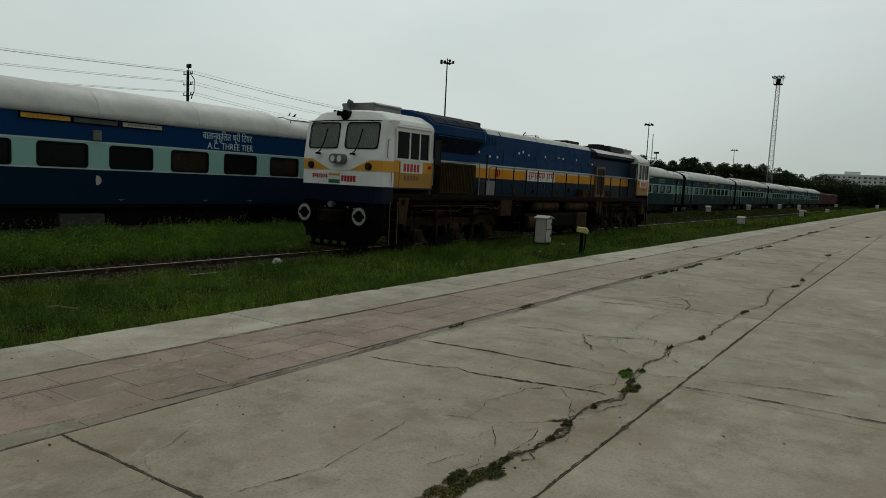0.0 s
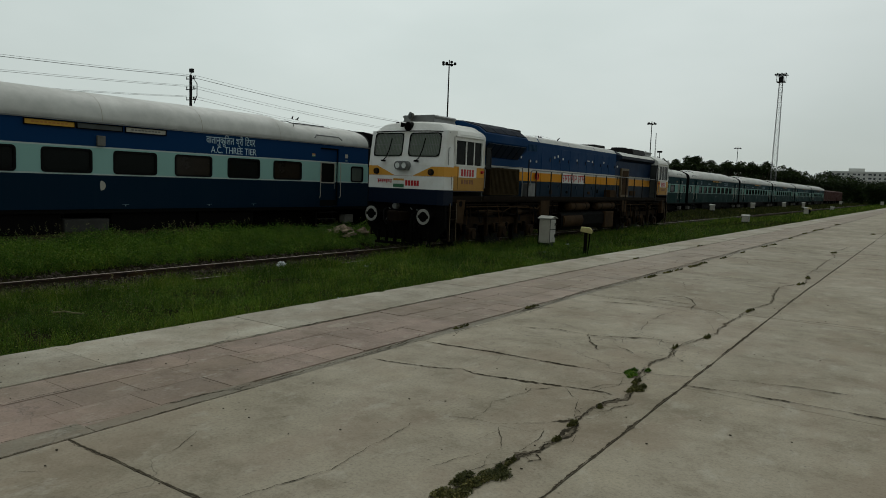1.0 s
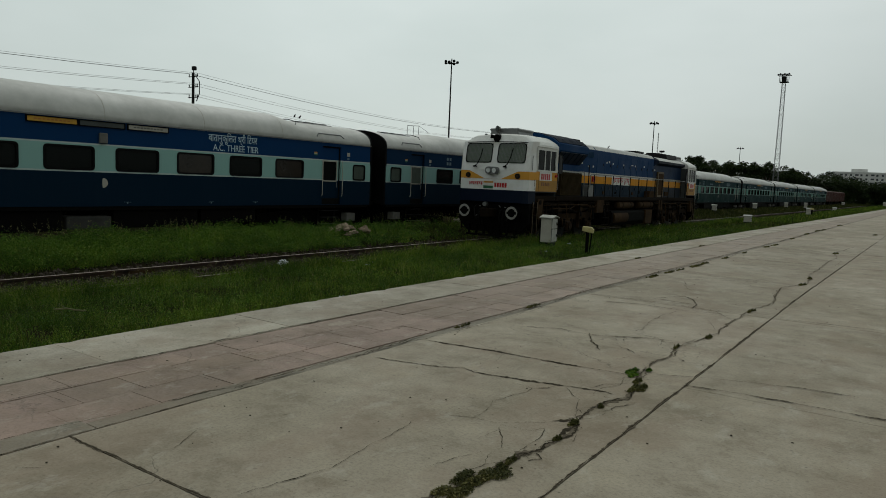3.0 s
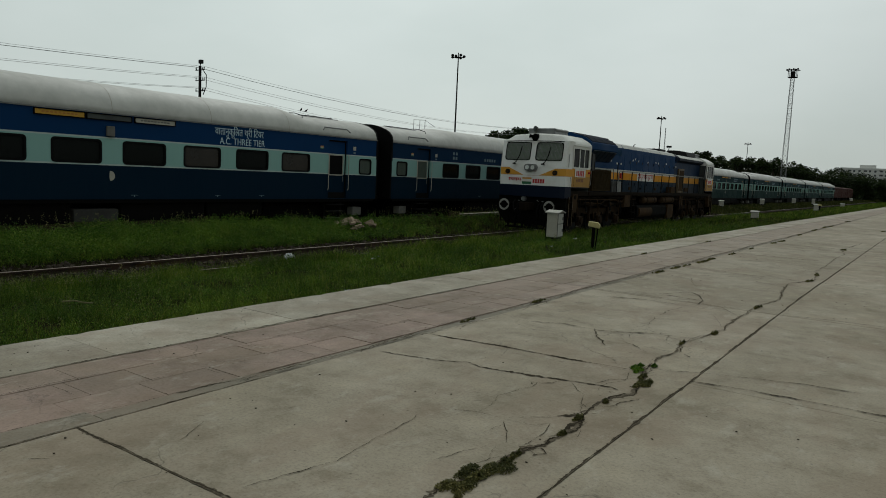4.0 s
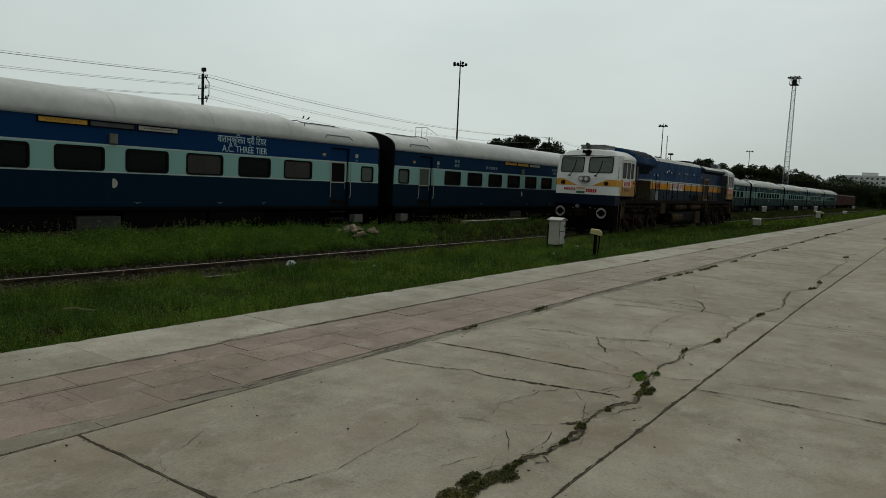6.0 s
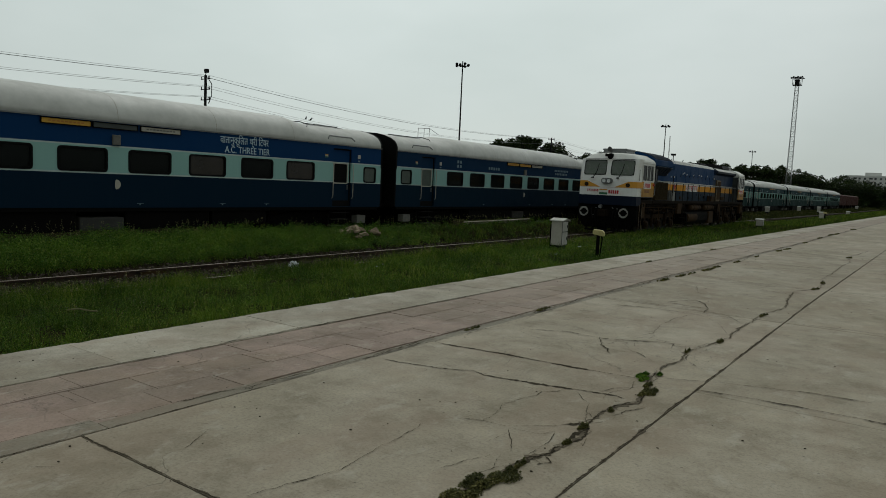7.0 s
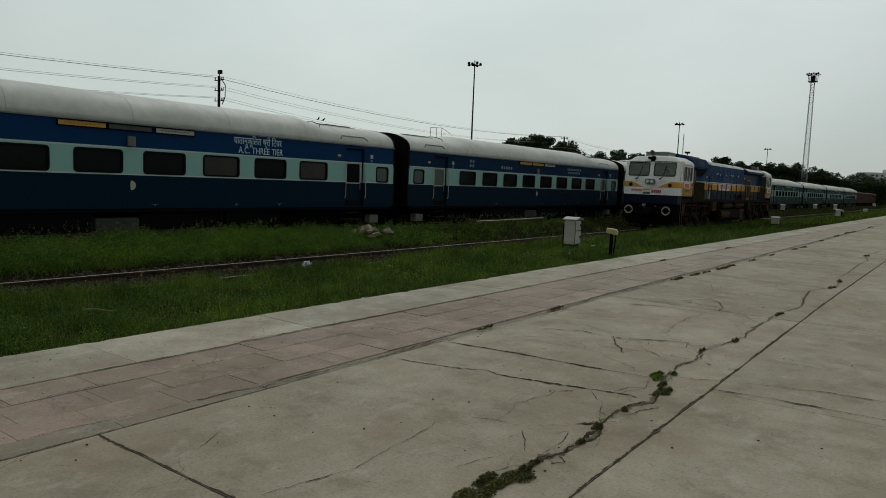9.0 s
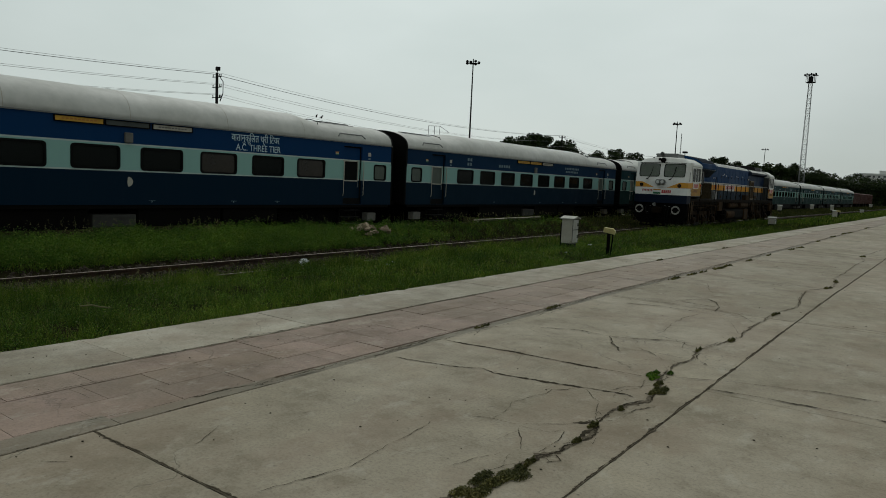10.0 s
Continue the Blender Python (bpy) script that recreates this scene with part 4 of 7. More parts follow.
    for kind, (ya, yb, za, zb) in (("big", (-0.61, 0.61, *WIN_Z)), ("small", (-0.32, 0.32, 2.03, 2.57))):
        bm = bmesh.new()
        ring_frame(bm, round_rect(ya - 0.035, yb + 0.035, za - 0.03, zb + 0.03, 0.10), round_rect(ya + 0.02, yb - 0.02, za + 0.02, zb - 0.02, 0.08), -0.035, 0.012)
        wm[kind] = bpy.data.meshes.new("window")
        bm.to_mesh(wm[kind])
        bm.free()
        wm[kind].materials.append(M_RUBBER)
        bm = bmesh.new()
        box(bm, -0.034, -0.028, ya + 0.01, yb - 0.01, za + 0.01, zb - 0.01)
        gm[kind] = bpy.data.meshes.new("pane")
        bm.to_mesh(gm[kind])
        bm.free()
        gm[kind].materials.append(M_GLASS if kind == "big" else M_FROST)
    gm["drawn"] = gm["big"].copy()
    gm["drawn"].materials[0] = M_CURTAINED
    for s in (1, -1):
        for kind, holes in (("big", wins), ("small", small)):
            for j, (ya, yb, za, zb) in enumerate(holes):
                drawn = kind == "big" and words == "letters" and j in (5, 7)
                w = share("window", wm[kind], coach, pose(s * SIDE_B, (ya + yb) / 2, 0, 0, 0, 0 if s > 0 else 180), "sealed window in a black rubber frame")
                share("pane", gm["drawn" if drawn else kind], w, Matrix(), "window pane with a brown curtain drawn" if drawn else "")
    # entrance doors with their rails and steps
    for s in (1, -1):
        for ya, yb, za, zb in doors:
            bm = bmesh.new()
            x = s * (SIDE_B - 0.115)
            for zz, z2, y1, y2 in ((za, 1.95, ya, yb), (2.66, zb, ya, yb), (1.95, 2.66, ya, ya + 0.14), (1.95, 2.66, yb - 0.14, yb)):
                box(bm, x - 0.02, x + 0.02, y1, y2, zz, z2)
            door = part("door", bm, livery, coach, "recessed entrance door")
            bm = bmesh.new()
            box(bm, x - 0.004, x + 0.004, ya + 0.13, yb - 0.13, 1.94, 2.67)
            # on the lettered coach a black sheet stands for the dark open window
            part("door_pane", bm, M_RUBBER if words == "letters" else M_FROST, door)
            bm = bmesh.new()
            ring_frame(bm, round_rect(ya + 0.10, yb - 0.10, 1.93, 2.69, 0.05), round_rect(ya + 0.14, yb - 0.14, 1.97, 2.65, 0.04), x + 0.012 * s, x + 0.032 * s)
            part("door_window_frame", bm, M_CREAM, door, "bright window frame")
            # black strips stand in for shade at the recess edges and foot
            for y1, y2, z1, z2 in ((ya - 0.02, ya + 0.03, za, zb), (yb - 0.03, yb + 0.02, za, zb), (ya + 0.03, yb - 0.03, zb - 0.05, zb), (ya + 0.03, yb - 0.03, za, za + 0.22)):
                bm = bmesh.new()
                box(bm, x + 0.022 * s, x + 0.05 * s, y1, y2, z1, z2)
                part("door_seal", bm, M_RUBBER, door, "black strip standing in for the shade in the door recess")
            bm = bmesh.new()
            box(bm, x + 0.02 * s, x + 0.045 * s, yb - 0.14, yb - 0.11, 1.72, 1.90, 0.006)
            part("door_handle", bm, M_GREYSTEEL, door, "small steel door handle")
            for y in (ya - 0.03, yb + 0.05):
                bm = bmesh.new()
                xr = s * (SIDE_B + 0.05)
                bend(bm, [(s * SIDE_B, y, 1.40), (xr, y, 1.46), (xr, y, 2.62), (s * SIDE_B, y, 2.68)], 0.013, 6)
                part("grab_rail", bm, M_CREAM, coach, "pale painted grab rail")
            bm = bmesh.new()
            for k in range(3):
                box(bm, s * 1.35, s * 1.64, ya + 0.05, yb - 0.05, 0.36 + 0.25 * k, 0.385 + 0.25 * k)
            for y in (ya + 0.05, yb - 0.07):
                box(bm, s * 1.37, s * 1.42, y, y + 0.02, 0.36, 1.1)
            part("step", bm, M_DARKSTEEL, coach, "hanging footsteps")
            bm = bmesh.new()
            box(bm, s * SIDE_B - 0.001, s * (SIDE_B + 0.006), yb + 0.32, yb + 0.47, 2.88, 3.02)
            part("notice", bm, M_CREAM, coach, "small white notice")
            for z, material in ((2.925, M_ORANGE), (2.885, M_CREAM), (2.845, M_GREEN)):
                bm = bmesh.new()
                box(bm, s * SIDE_B - 0.001, s * (SIDE_B + 0.006), ya - 0.42, ya - 0.27, z, z + 0.038)
                part("painted_flag_stripe", bm, material, coach)
            bm = bmesh.new()
            box(bm, s * SIDE_B - 0.001, s * (SIDE_B + 0.006), yb + 0.34, yb + 0.45, 2.76, 2.82)
            part("notice", bm, M_FAINT, coach, "faint small notice")
    # boards under the gutter and a lamp box
    for ya, material, label2 in ((mid - 1.95, M_YELLOW, "yellow route board with worn writing"), (mid - 0.68, M_GREYBOARD, "dark grey board holder"), (mid + 0.63, M_CREAM, "pale route board")):
        if words == "bars":
            material = M_YELLOW if material is M_GREYBOARD else material
        bm = bmesh.new()
        ring_frame(bm, round_rect(ya - 0.02, ya + 1.22, 3.142, 3.298, 0.01, 1), round_rect(ya, ya + 1.2, 3.16, 3.28, 0.01, 1), SIDE_B, SIDE_B + 0.05)
        b = part("route_board", bm, M_BLACK, coach, label2)
        bm = bmesh.new()
        box(bm, SIDE_B - 0.001, SIDE_B + 0.03, ya, ya + 1.2, 3.16, 3.28)
        plate = part("board_plate", bm, material, b)
        if material is not M_GREYBOARD:
            bm = bmesh.new()
            for k in range(9):
                y = ya + 0.16 + 0.1 * k
                box(bm, SIDE_B + 0.029, SIDE_B + 0.034, y, y + 0.07, 3.205, 3.24)
            part("writing_bar", bm, M_WORNRED if material is M_YELLOW else M_TANK, plate, "worn writing")
    bm = bmesh.new()
    box(bm, SIDE_B - 0.001, SIDE_B + 0.08, mid - 0.18, mid + 0.04, 2.73, 3.0, 0.02)
    part("lamp_box", bm, M_TANK, coach, "small grey metal box")
    bm = bmesh.new()
    bmesh.ops.create_circle(bm, cap_ends=True, segments=16, radius=0.13, matrix=Matrix.Translation((SIDE_B + 0.005, mid - 0.06, 1.70)) @ Euler((0, radians(90), 0)).to_matrix().to_4x4())
    for v in bm.verts:
        if v.co.y < mid - 0.06:
            v.co.y = mid - 0.06 - (mid - 0.06 - v.co.y) * 0.2
    part("emblem", bm, M_CREAM, coach, "half worn round white emblem")
    for s in (1,):
        if words == "letters":
            lettering("lettering", "A.C. THREE TIER", 0.285, M_LETTER, coach, pose(SIDE_B + 0.004, mid + 3.38, 2.76, 90, 0, 90), 0.84, "pale painted words")
            lettering("lettering", "\u0935\u093e\u0924\u093e\u0928\u0941\u0915\u0942\u093f\u0932\u0924 \u0925\u094d\u0930\u0940 \u093f\u091f\u092f\u0930", 0.31, M_LETTER, coach,
                      pose(SIDE_B + 0.004, mid + 3.21, 3.04, 90, 0, 90), 0.74, "pale painted words")
        else:
            bm = bmesh.new()
            for z, y1, n in ((3.04, mid + 3.4, 9), (2.86, mid + 3.5, 8)):
                for k in range(n):
                    box(bm, SIDE_B - 0.001, SIDE_B + 0.004, y1 + 0.2 * k, y1 + 0.2 * k + 0.13, z, z + 0.11)
            for z, y1, n in ((3.04, 4.3, 2), (2.84, 4.3, 2), (2.86, 7.0, 5)):
                for k in range(n):
                    box(bm, SIDE_B - 0.001, SIDE_B + 0.004, y1 + 0.22 * k, y1 + 0.22 * k + 0.14, z, z + 0.13)
            part("lettering", bm, M_FAINT, coach, "faint worn writing")
    # small marks low on the side
    for y in (6.6, 11.2, 13.9, 15.6):
        bm = bmesh.new()
        box(bm, SIDE_B - 0.001, SIDE_B + 0.004, y, y + 0.2, 1.19, 1.2)
        box(bm, SIDE_B - 0.001, SIDE_B + 0.004, y + 0.08, y + 0.11, 1.15, 1.195)
        part("mark", bm, M_FAINT, coach, "small stencilled mark")
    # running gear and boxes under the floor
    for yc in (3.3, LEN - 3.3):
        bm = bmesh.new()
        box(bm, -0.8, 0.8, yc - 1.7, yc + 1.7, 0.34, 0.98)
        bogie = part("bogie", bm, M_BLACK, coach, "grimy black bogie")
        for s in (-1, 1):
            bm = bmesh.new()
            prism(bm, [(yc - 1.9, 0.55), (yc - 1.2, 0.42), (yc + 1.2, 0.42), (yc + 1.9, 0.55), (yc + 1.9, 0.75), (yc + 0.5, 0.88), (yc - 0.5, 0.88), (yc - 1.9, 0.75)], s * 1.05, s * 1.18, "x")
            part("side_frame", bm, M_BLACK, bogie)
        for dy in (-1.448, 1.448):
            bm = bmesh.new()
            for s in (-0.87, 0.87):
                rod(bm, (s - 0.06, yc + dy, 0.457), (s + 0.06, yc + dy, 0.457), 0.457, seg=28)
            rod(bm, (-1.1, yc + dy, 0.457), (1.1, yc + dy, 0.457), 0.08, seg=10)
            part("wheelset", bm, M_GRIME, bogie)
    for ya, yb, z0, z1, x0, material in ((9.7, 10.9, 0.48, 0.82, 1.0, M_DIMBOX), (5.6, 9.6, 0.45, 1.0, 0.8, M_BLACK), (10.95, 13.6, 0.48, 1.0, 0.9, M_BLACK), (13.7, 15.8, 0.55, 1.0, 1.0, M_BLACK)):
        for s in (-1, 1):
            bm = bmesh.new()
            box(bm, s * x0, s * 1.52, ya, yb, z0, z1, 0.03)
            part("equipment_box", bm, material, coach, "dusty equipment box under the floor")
    # added black sheets that keep the gap under the coach ends dark
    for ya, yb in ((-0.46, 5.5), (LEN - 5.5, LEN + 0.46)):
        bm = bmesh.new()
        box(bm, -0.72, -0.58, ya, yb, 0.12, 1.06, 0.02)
        part("brake_gear", bm, M_BLACK, coach, "black sheet added under the coach end to close off the bright ground behind")
    for ya in (0.62, LEN - 1.22):
        bm = bmesh.new()
        box(bm, 1.2, 1.5, ya + 0.08, ya + 0.55, 0.46, 0.76, 0.02)
        part("tank", bm, M_TANK, coach, "grey tank under the end")
    return coach


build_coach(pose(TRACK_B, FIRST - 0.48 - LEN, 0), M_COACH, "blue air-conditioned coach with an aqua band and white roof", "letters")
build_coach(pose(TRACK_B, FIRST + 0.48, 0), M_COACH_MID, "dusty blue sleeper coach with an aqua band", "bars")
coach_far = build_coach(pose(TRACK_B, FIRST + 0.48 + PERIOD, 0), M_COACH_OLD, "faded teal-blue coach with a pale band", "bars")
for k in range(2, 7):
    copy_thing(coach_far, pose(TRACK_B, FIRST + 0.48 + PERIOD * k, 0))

# ---- the locomotive: origin on the rails under its leading buffers, body along +y ----
LOCO_LEN = 22.25
loco = thing("diesel_locomotive", "white, blue and orange diesel locomotive with two cabs rolling on rails", "locomotive", pose(TRACK_A, 13.57, 0))
ROOF_CAB = [(1.50, 3.44), (1.49, 3.55), (1.40, 3.66), (1.06, 3.845), (0.95, 3.875), (0.40, 3.915), (0.0, 3.925)]
ROOF_CAB = ROOF_CAB + [(-u, v) for u, v in ROOF_CAB[-2::-1]]


def face_y(x, z):
    """How far back the cab's face lies: raked above the waist and swept at the corners."""
    rake = 0.0 if z < 2.62 else (z - 2.62) * 0.16
    ax = abs(x)
    sweep = 0.0 if ax < 1.2 else (0.05 * (ax - 1.2) / 0.22 if ax < 1.42 else 0.05 + 0.36 * (ax - 1.42) / 0.08)
    return 0.28 + rake + sweep + 0.03 * (ax / 1.4) ** 2


def build_cab(m, dim):
    xs = [-1.5, -1.42, -1.23, -0.9, -0.5, -0.12, 0.12, 0.5, 0.9, 1.23, 1.42, 1.5]
    zs = [1.45, 1.9, 2.26, 2.6, 2.86, 3.2, 3.55, 3.62]
    bm = bmesh.new()
    for xa, xb in zip(xs, xs[1:]):
        for za, zb in zip(zs, zs[1:]):
            if 2.8 < (za + zb) / 2 < 3.55 and 0.12 < abs(xa + xb) / 2 < 1.23:
                continue
            bm.faces.new([bm.verts.new((x, face_y(x, z), z)) for x, z in ((xa, za), (xb, za), (xb, zb), (xa, zb))])
    for xa, xb in ((-1.23, -0.12), (0.12, 1.23)):
        for (x1, z1), (x2, z2) in (((xa, 2.86), (xb, 2.86)), ((xb, 2.86), (xb, 3.55)), ((xb, 3.55), (xa, 3.55)), ((xa, 3.55), (xa, 2.86))):
            bm.faces.new([bm.verts.new(q) for q in ((x1, face_y(x1, z1), z1), (x2, face_y(x2, z2), z2), (x2, face_y(x2, z2) + 0.06, z2), (x1, face_y(x1, z1) + 0.06, z1))])
    bmesh.ops.remove_doubles(bm, verts=bm.verts, dist=1e-4)
    face = part("cab_front", bm, M_CABFRONT, loco, "white cab face with an orange sash", m)
    for s in (1, -1):
        y0 = face_y(1.5, 2)
        bm = pierced(bmesh.new(), s * 1.5, y0 - 0.001, 2.45, 1.86, 3.46, [(0.80, 2.27, 2.64, 3.38)], -0.05 * s)
        wall = part("cab_side", bm, M_CABSIDE, loco, "cab side stained ochre below its window", m)
        bm = bmesh.new()
        ring_frame(bm, round_rect(0.77, 2.31, 2.60, 3.42, 0.03, 2), round_rect(0.82, 2.25, 2.66, 3.36, 0.02, 2), s * 1.47, s * 1.518)
        for y in (1.36, 1.80):
            box(bm, s * 1.46, s * 1.505, y, y + 0.045, 2.66, 3.36)
        win = part("cab_window", bm, M_WHITE, wall, "sliding side window with a pale frame")
        for ya, yb, dx in ((0.82, 1.37, 0.0), (1.39, 1.81, 0.012), (1.83, 2.25, 0.0)):
            bm = bmesh.new()
            box(bm, s * (1.472 + dx), s * (1.478 + dx), ya, yb, 2.66, 3.36)
            part("pane", bm, M_GLASS, win)
        bm = bmesh.new()
        box(bm, s * 1.45, s * 1.53, 0.80, 2.35, 3.46, 3.50, 0.012)
        part("rain_strip", bm, M_WHITE, wall)
        # handrail and number panel
        bm = bmesh.new()
        bend(bm, [(s * 1.5, 2.40, 1.95), (s * 1.56, 2.40, 2.0), (s * 1.56, 2.40, 2.55), (s * 1.5, 2.40, 2.6)], 0.014, 6)
        part("grab_rail", bm, M_GREYSTEEL, wall)
        bm = bmesh.new()
        box(bm, s * 1.498, s * 1.504, 1.0, 1.98, 2.285, 2.60)
        plate = part("number_panel", bm, M_WHITE, wall, "white panel with red numbers")
        bm = bmesh.new()
        for k in range(5):
            y = 1.12 + 0.15 * k
            box(bm, s * 1.504, s * 1.509, y, y + 0.10, 2.32, 2.53)
        part("number_bar", bm, M_RED, plate, "red painted number, drawn as bars")
        bm = bmesh.new()
        for k in range(5):
            y = 1.16 + 0.14 * k
            box(bm, s * 1.499, s * 1.505, y, y + 0.04, 2.09, 2.22)
            box(bm, s * 1.499, s * 1.505, y + 0.055, y + 0.085, 2.09, 2.22)
        part("class_bar", bm, M_MAROON, plate, "faded writing, drawn as bars")
        # wind deflector behind the side window
        bm = bmesh.new()
        ring_frame(bm, round_rect(2.50, 2.82, 2.58, 3.26, 0.05), round_rect(2.53, 2.79, 2.62, 3.22, 0.04), s * 1.50, s * 1.53)
        dfl = part("wind_deflector", bm, M_DARKSTEEL, wall)
        bm = bmesh.new()
        box(bm, s * 1.512, s * 1.518, 2.52, 2.80, 2.61, 3.23)
        part("pane", bm, M_GLASS, dfl)
    # roof
    rings = []
    for off, k, dz in ((0.0, 1.0, -0.30), (0.05, 1.0, -0.22), (0.16, 1.0, -0.06), (0.26, 1.0, -0.015), (0.42, 1.0, 0.0)):
        rings.append([(u, face_y(u, 3.62) + off, max(3.42, v + dz * (v - 3.42) / 0.5)) for u, v in ROOF_CAB] + [(-1.4, face_y(1.4, 3.6) + off, 3.40), (1.4, face_y(1.4, 3.6) + off, 3.40)])
    for y in (1.45, 2.30, 2.47):
        rings.append([(u, y, v) for u, v in ROOF_CAB] + [(-1.4, y, 3.40), (1.4, y, 3.40)])
    roof = part("cab_roof", loft(bmesh.new(), rings), M_WHITE, loco, "white cab roof with chamfered edges", m)
    bm = bmesh.new()
    bend(bm, [(x, face_y(x, 3.61) - 0.012, 3.61 - 0.03 * (abs(x) / 1.4) ** 3) for x in (-1.44, -1.2, -0.7, 0.0, 0.7, 1.2, 1.44)], 0.013, 6)
    part("brow_strip", bm, M_BLACK, roof, "thin dark strip over the windscreens")
    bm = bmesh.new()
    prism(bm, [(-0.62, 3.86), (0.62, 3.86), (0.56, 4.02), (0.62, 4.09), (0.56, 4.13), (-0.56, 4.13), (-0.62, 4.09), (-0.56, 4.02)], 0.95, 2.1)
    part("air_conditioner", bm, M_GREYSTEEL, roof, "grey roof air conditioner", smooth=False)
    bm = bmesh.new()
    rod(bm, (-0.22, 0.80, 4.10), (-0.18, 0.90, 4.10), 0.115, 0.08, 20)
    rod(bm, (-0.20, 0.86, 3.84), (-0.20, 0.86, 4.04), 0.035)
    dish = part("flasher_lamp", bm, M_TANK, roof, "round grey flasher lamp on a stalk")
    bm = bmesh.new()
    rod(bm, (-0.224, 0.788, 4.10), (-0.218, 0.802, 4.10), 0.09, seg=18)
    part("lens", bm, M_GREYBOARD, dish)
    bm = bmesh.new()
    rod(bm, (0.0, 0.42, 3.74), (0.0, 0.75, 3.80), 0.14, 0.10, 14)
    rod(bm, (-0.22, 0.36, 3.80), (-0.02, 0.5, 3.77), 0.075, 0.045, 12)
    part("horn", bm, M_BLACK, roof, "black horn cluster")
    bm = bmesh.new()
    ring_frame(bm, round_rect(-0.66, -0.56, 3.78, 3.92, 0.04), round_rect(-0.63, -0.59, 3.81, 3.89, 0.015), 0.68, 0.71, "y")
    part("lifting_eye", bm, M_DARKSTEEL, roof)
    # windscreens
    for s in (-1, 1):
        a, b = sorted((0.12 * s, 1.23 * s))
        bm = bmesh.new()
        out, inn = round_rect(a - 0.012, b + 0.012, 2.85, 3.56, 0.13), round_rect(a + 0.015, b - 0.015, 2.875, 3.535, 0.12)
        put = lambda u, v, d: (u, face_y(u, v) + d, v)
        rows = [[bm.verts.new(put(u, v, d)) for u, v in o] for o, d in ((out, 0.0), (out, -0.018), (inn, -0.018), (inn, 0.03))]
        for r1, r2 in zip(rows, rows[1:]):
            for i in range(len(out)):
                j = (i + 1) % len(out)
                bm.faces.new((r1[i], r1[j], r2[j], r2[i]))
        bmesh.ops.recalc_face_normals(bm, faces=bm.faces)
        ws = part("windscreen", bm, M_RUBBER, face, "windscreen behind a wire grille")
        bm = bmesh.new()
        bm.faces.new([bm.verts.new((x, face_y(x, z) + 0.025, z)) for x, z in ((a, 2.86), (b, 2.86), (b, 3.55), (a, 3.55))])
        part("pane", bm, M_CABGLASS, ws)
        bm = bmesh.new()
        n = 19
        for k in range(n):
            x = a + 0.05 + (b - a - 0.1) * k / (n - 1)
            cut = 0.07 if k in (0, n - 1) else 0.0
            rod(bm, (x, face_y(x, 2.9) - 0.03, 2.90 + cut), (x, face_y(x, 3.51) - 0.03, 3.51 - cut), 0.006, seg=5)
        for z in (2.92, 3.2, 3.49):
            rod(bm, (a + 0.05, face_y(a, z) - 0.035, z), (b - 0.05, face_y(b, z) - 0.035, z), 0.007, seg=5)
        tagged(part("wire_grille", bm, M_GREYSTEEL, ws, "grille of thin upright wires"), kind="stuff")
        bm = bmesh.new()
        x = 0.62 * s
        bend(bm, [(x - 0.12, 0.18, 2.72), (x - 0.02, 0.20, 2.80), (x + 0.10, 0.22, 3.05), (x + 0.16, 0.27, 3.38)], 0.016, 6)
        box(bm, x - 0.17, x - 0.07, 0.16, 0.27, 2.69, 2.74)
        part("wiper", bm, M_BLACK, ws)
    # lamps
    bm = bmesh.new()
    prism(bm, round_rect(-0.26, 0.26, 2.45, 2.71, 0.12), 0.14, 0.30)
    head = part("headlight", bm, M_GREYSTEEL, face, "twin headlight in a grey housing")
    for x in (-0.12, 0.12):
        bm = bmesh.new()
        rod(bm, (x, 0.145, 2.58), (x, 0.115, 2.58), 0.092, 0.085, 20)
        part("lens", bm, M_LENS, head, "clear round lens")
        bm = bmesh.new()
        ring_frame(bm, [(x + 0.115 * math.cos(q), 2.58 + 0.115 * math.sin(q)) for q in np.linspace(0, 6.28, 20, endpoint=False)],
                   [(x + 0.092 * math.cos(q), 2.58 + 0.092 * math.sin(q)) for q in np.linspace(0, 6.28, 20, endpoint=False)], 0.145, 0.10, "y")
        part("rim", bm, M_GREYSTEEL, head)
    for x in (-1.05, 1.0):
        bm = bmesh.new()
        rod(bm, (x, 0.34, 2.40), (x, 0.24, 2.40), 0.105, 0.09, 14)
        mk = part("marker_lamp", bm, M_DARKSTEEL, face, "round dark marker lamp")
        bm = bmesh.new()
        rod(bm, (x, 0.241, 2.40), (x, 0.228, 2.40), 0.055, seg=12)
        part("lens", bm, M_RUSTBROWN, mk)
    # painted flag and writing on the face
    for name, z0, z1, material in (("flag_orange", 2.13, 2.19, M_ORANGE), ("flag_white", 2.03, 2.13, M_WHITE), ("flag_green", 1.93, 2.03, M_GREEN)):
        bm = bmesh.new()
        box(bm, -0.38, 0.02, 0.272, 0.284, z0, z1)
        part(name, bm, material, face)
    bm = bmesh.new()
    for k in range(5):
        x = 0.08 + 0.105 * k
        box(bm, x, x + 0.075, 0.272, 0.284, 1.985, 2.145)
    part("number_bar", bm, M_RED, face, "red painted number, drawn as bars")
    bm = bmesh.new()
    box(bm, -1.0, -0.42, 0.272, 0.286, 2.15, 2.165)
    for k in range(7):
        x = -0.98 + 0.083 * k
        box(bm, x, x + 0.028, 0.272, 0.286, 2.05 + 0.03 * (k % 2), 2.15)
        box(bm, x + 0.03, x + 0.06, 0.272, 0.286, 2.09, 2.11)
    part("writing_bar", bm, M_RED, face, "red painted writing, drawn as bars")
    # inside of the cab
    bm = bmesh.new()
    box(bm, -1.46, 1.46, 2.40, 2.44, 1.6, 3.5)
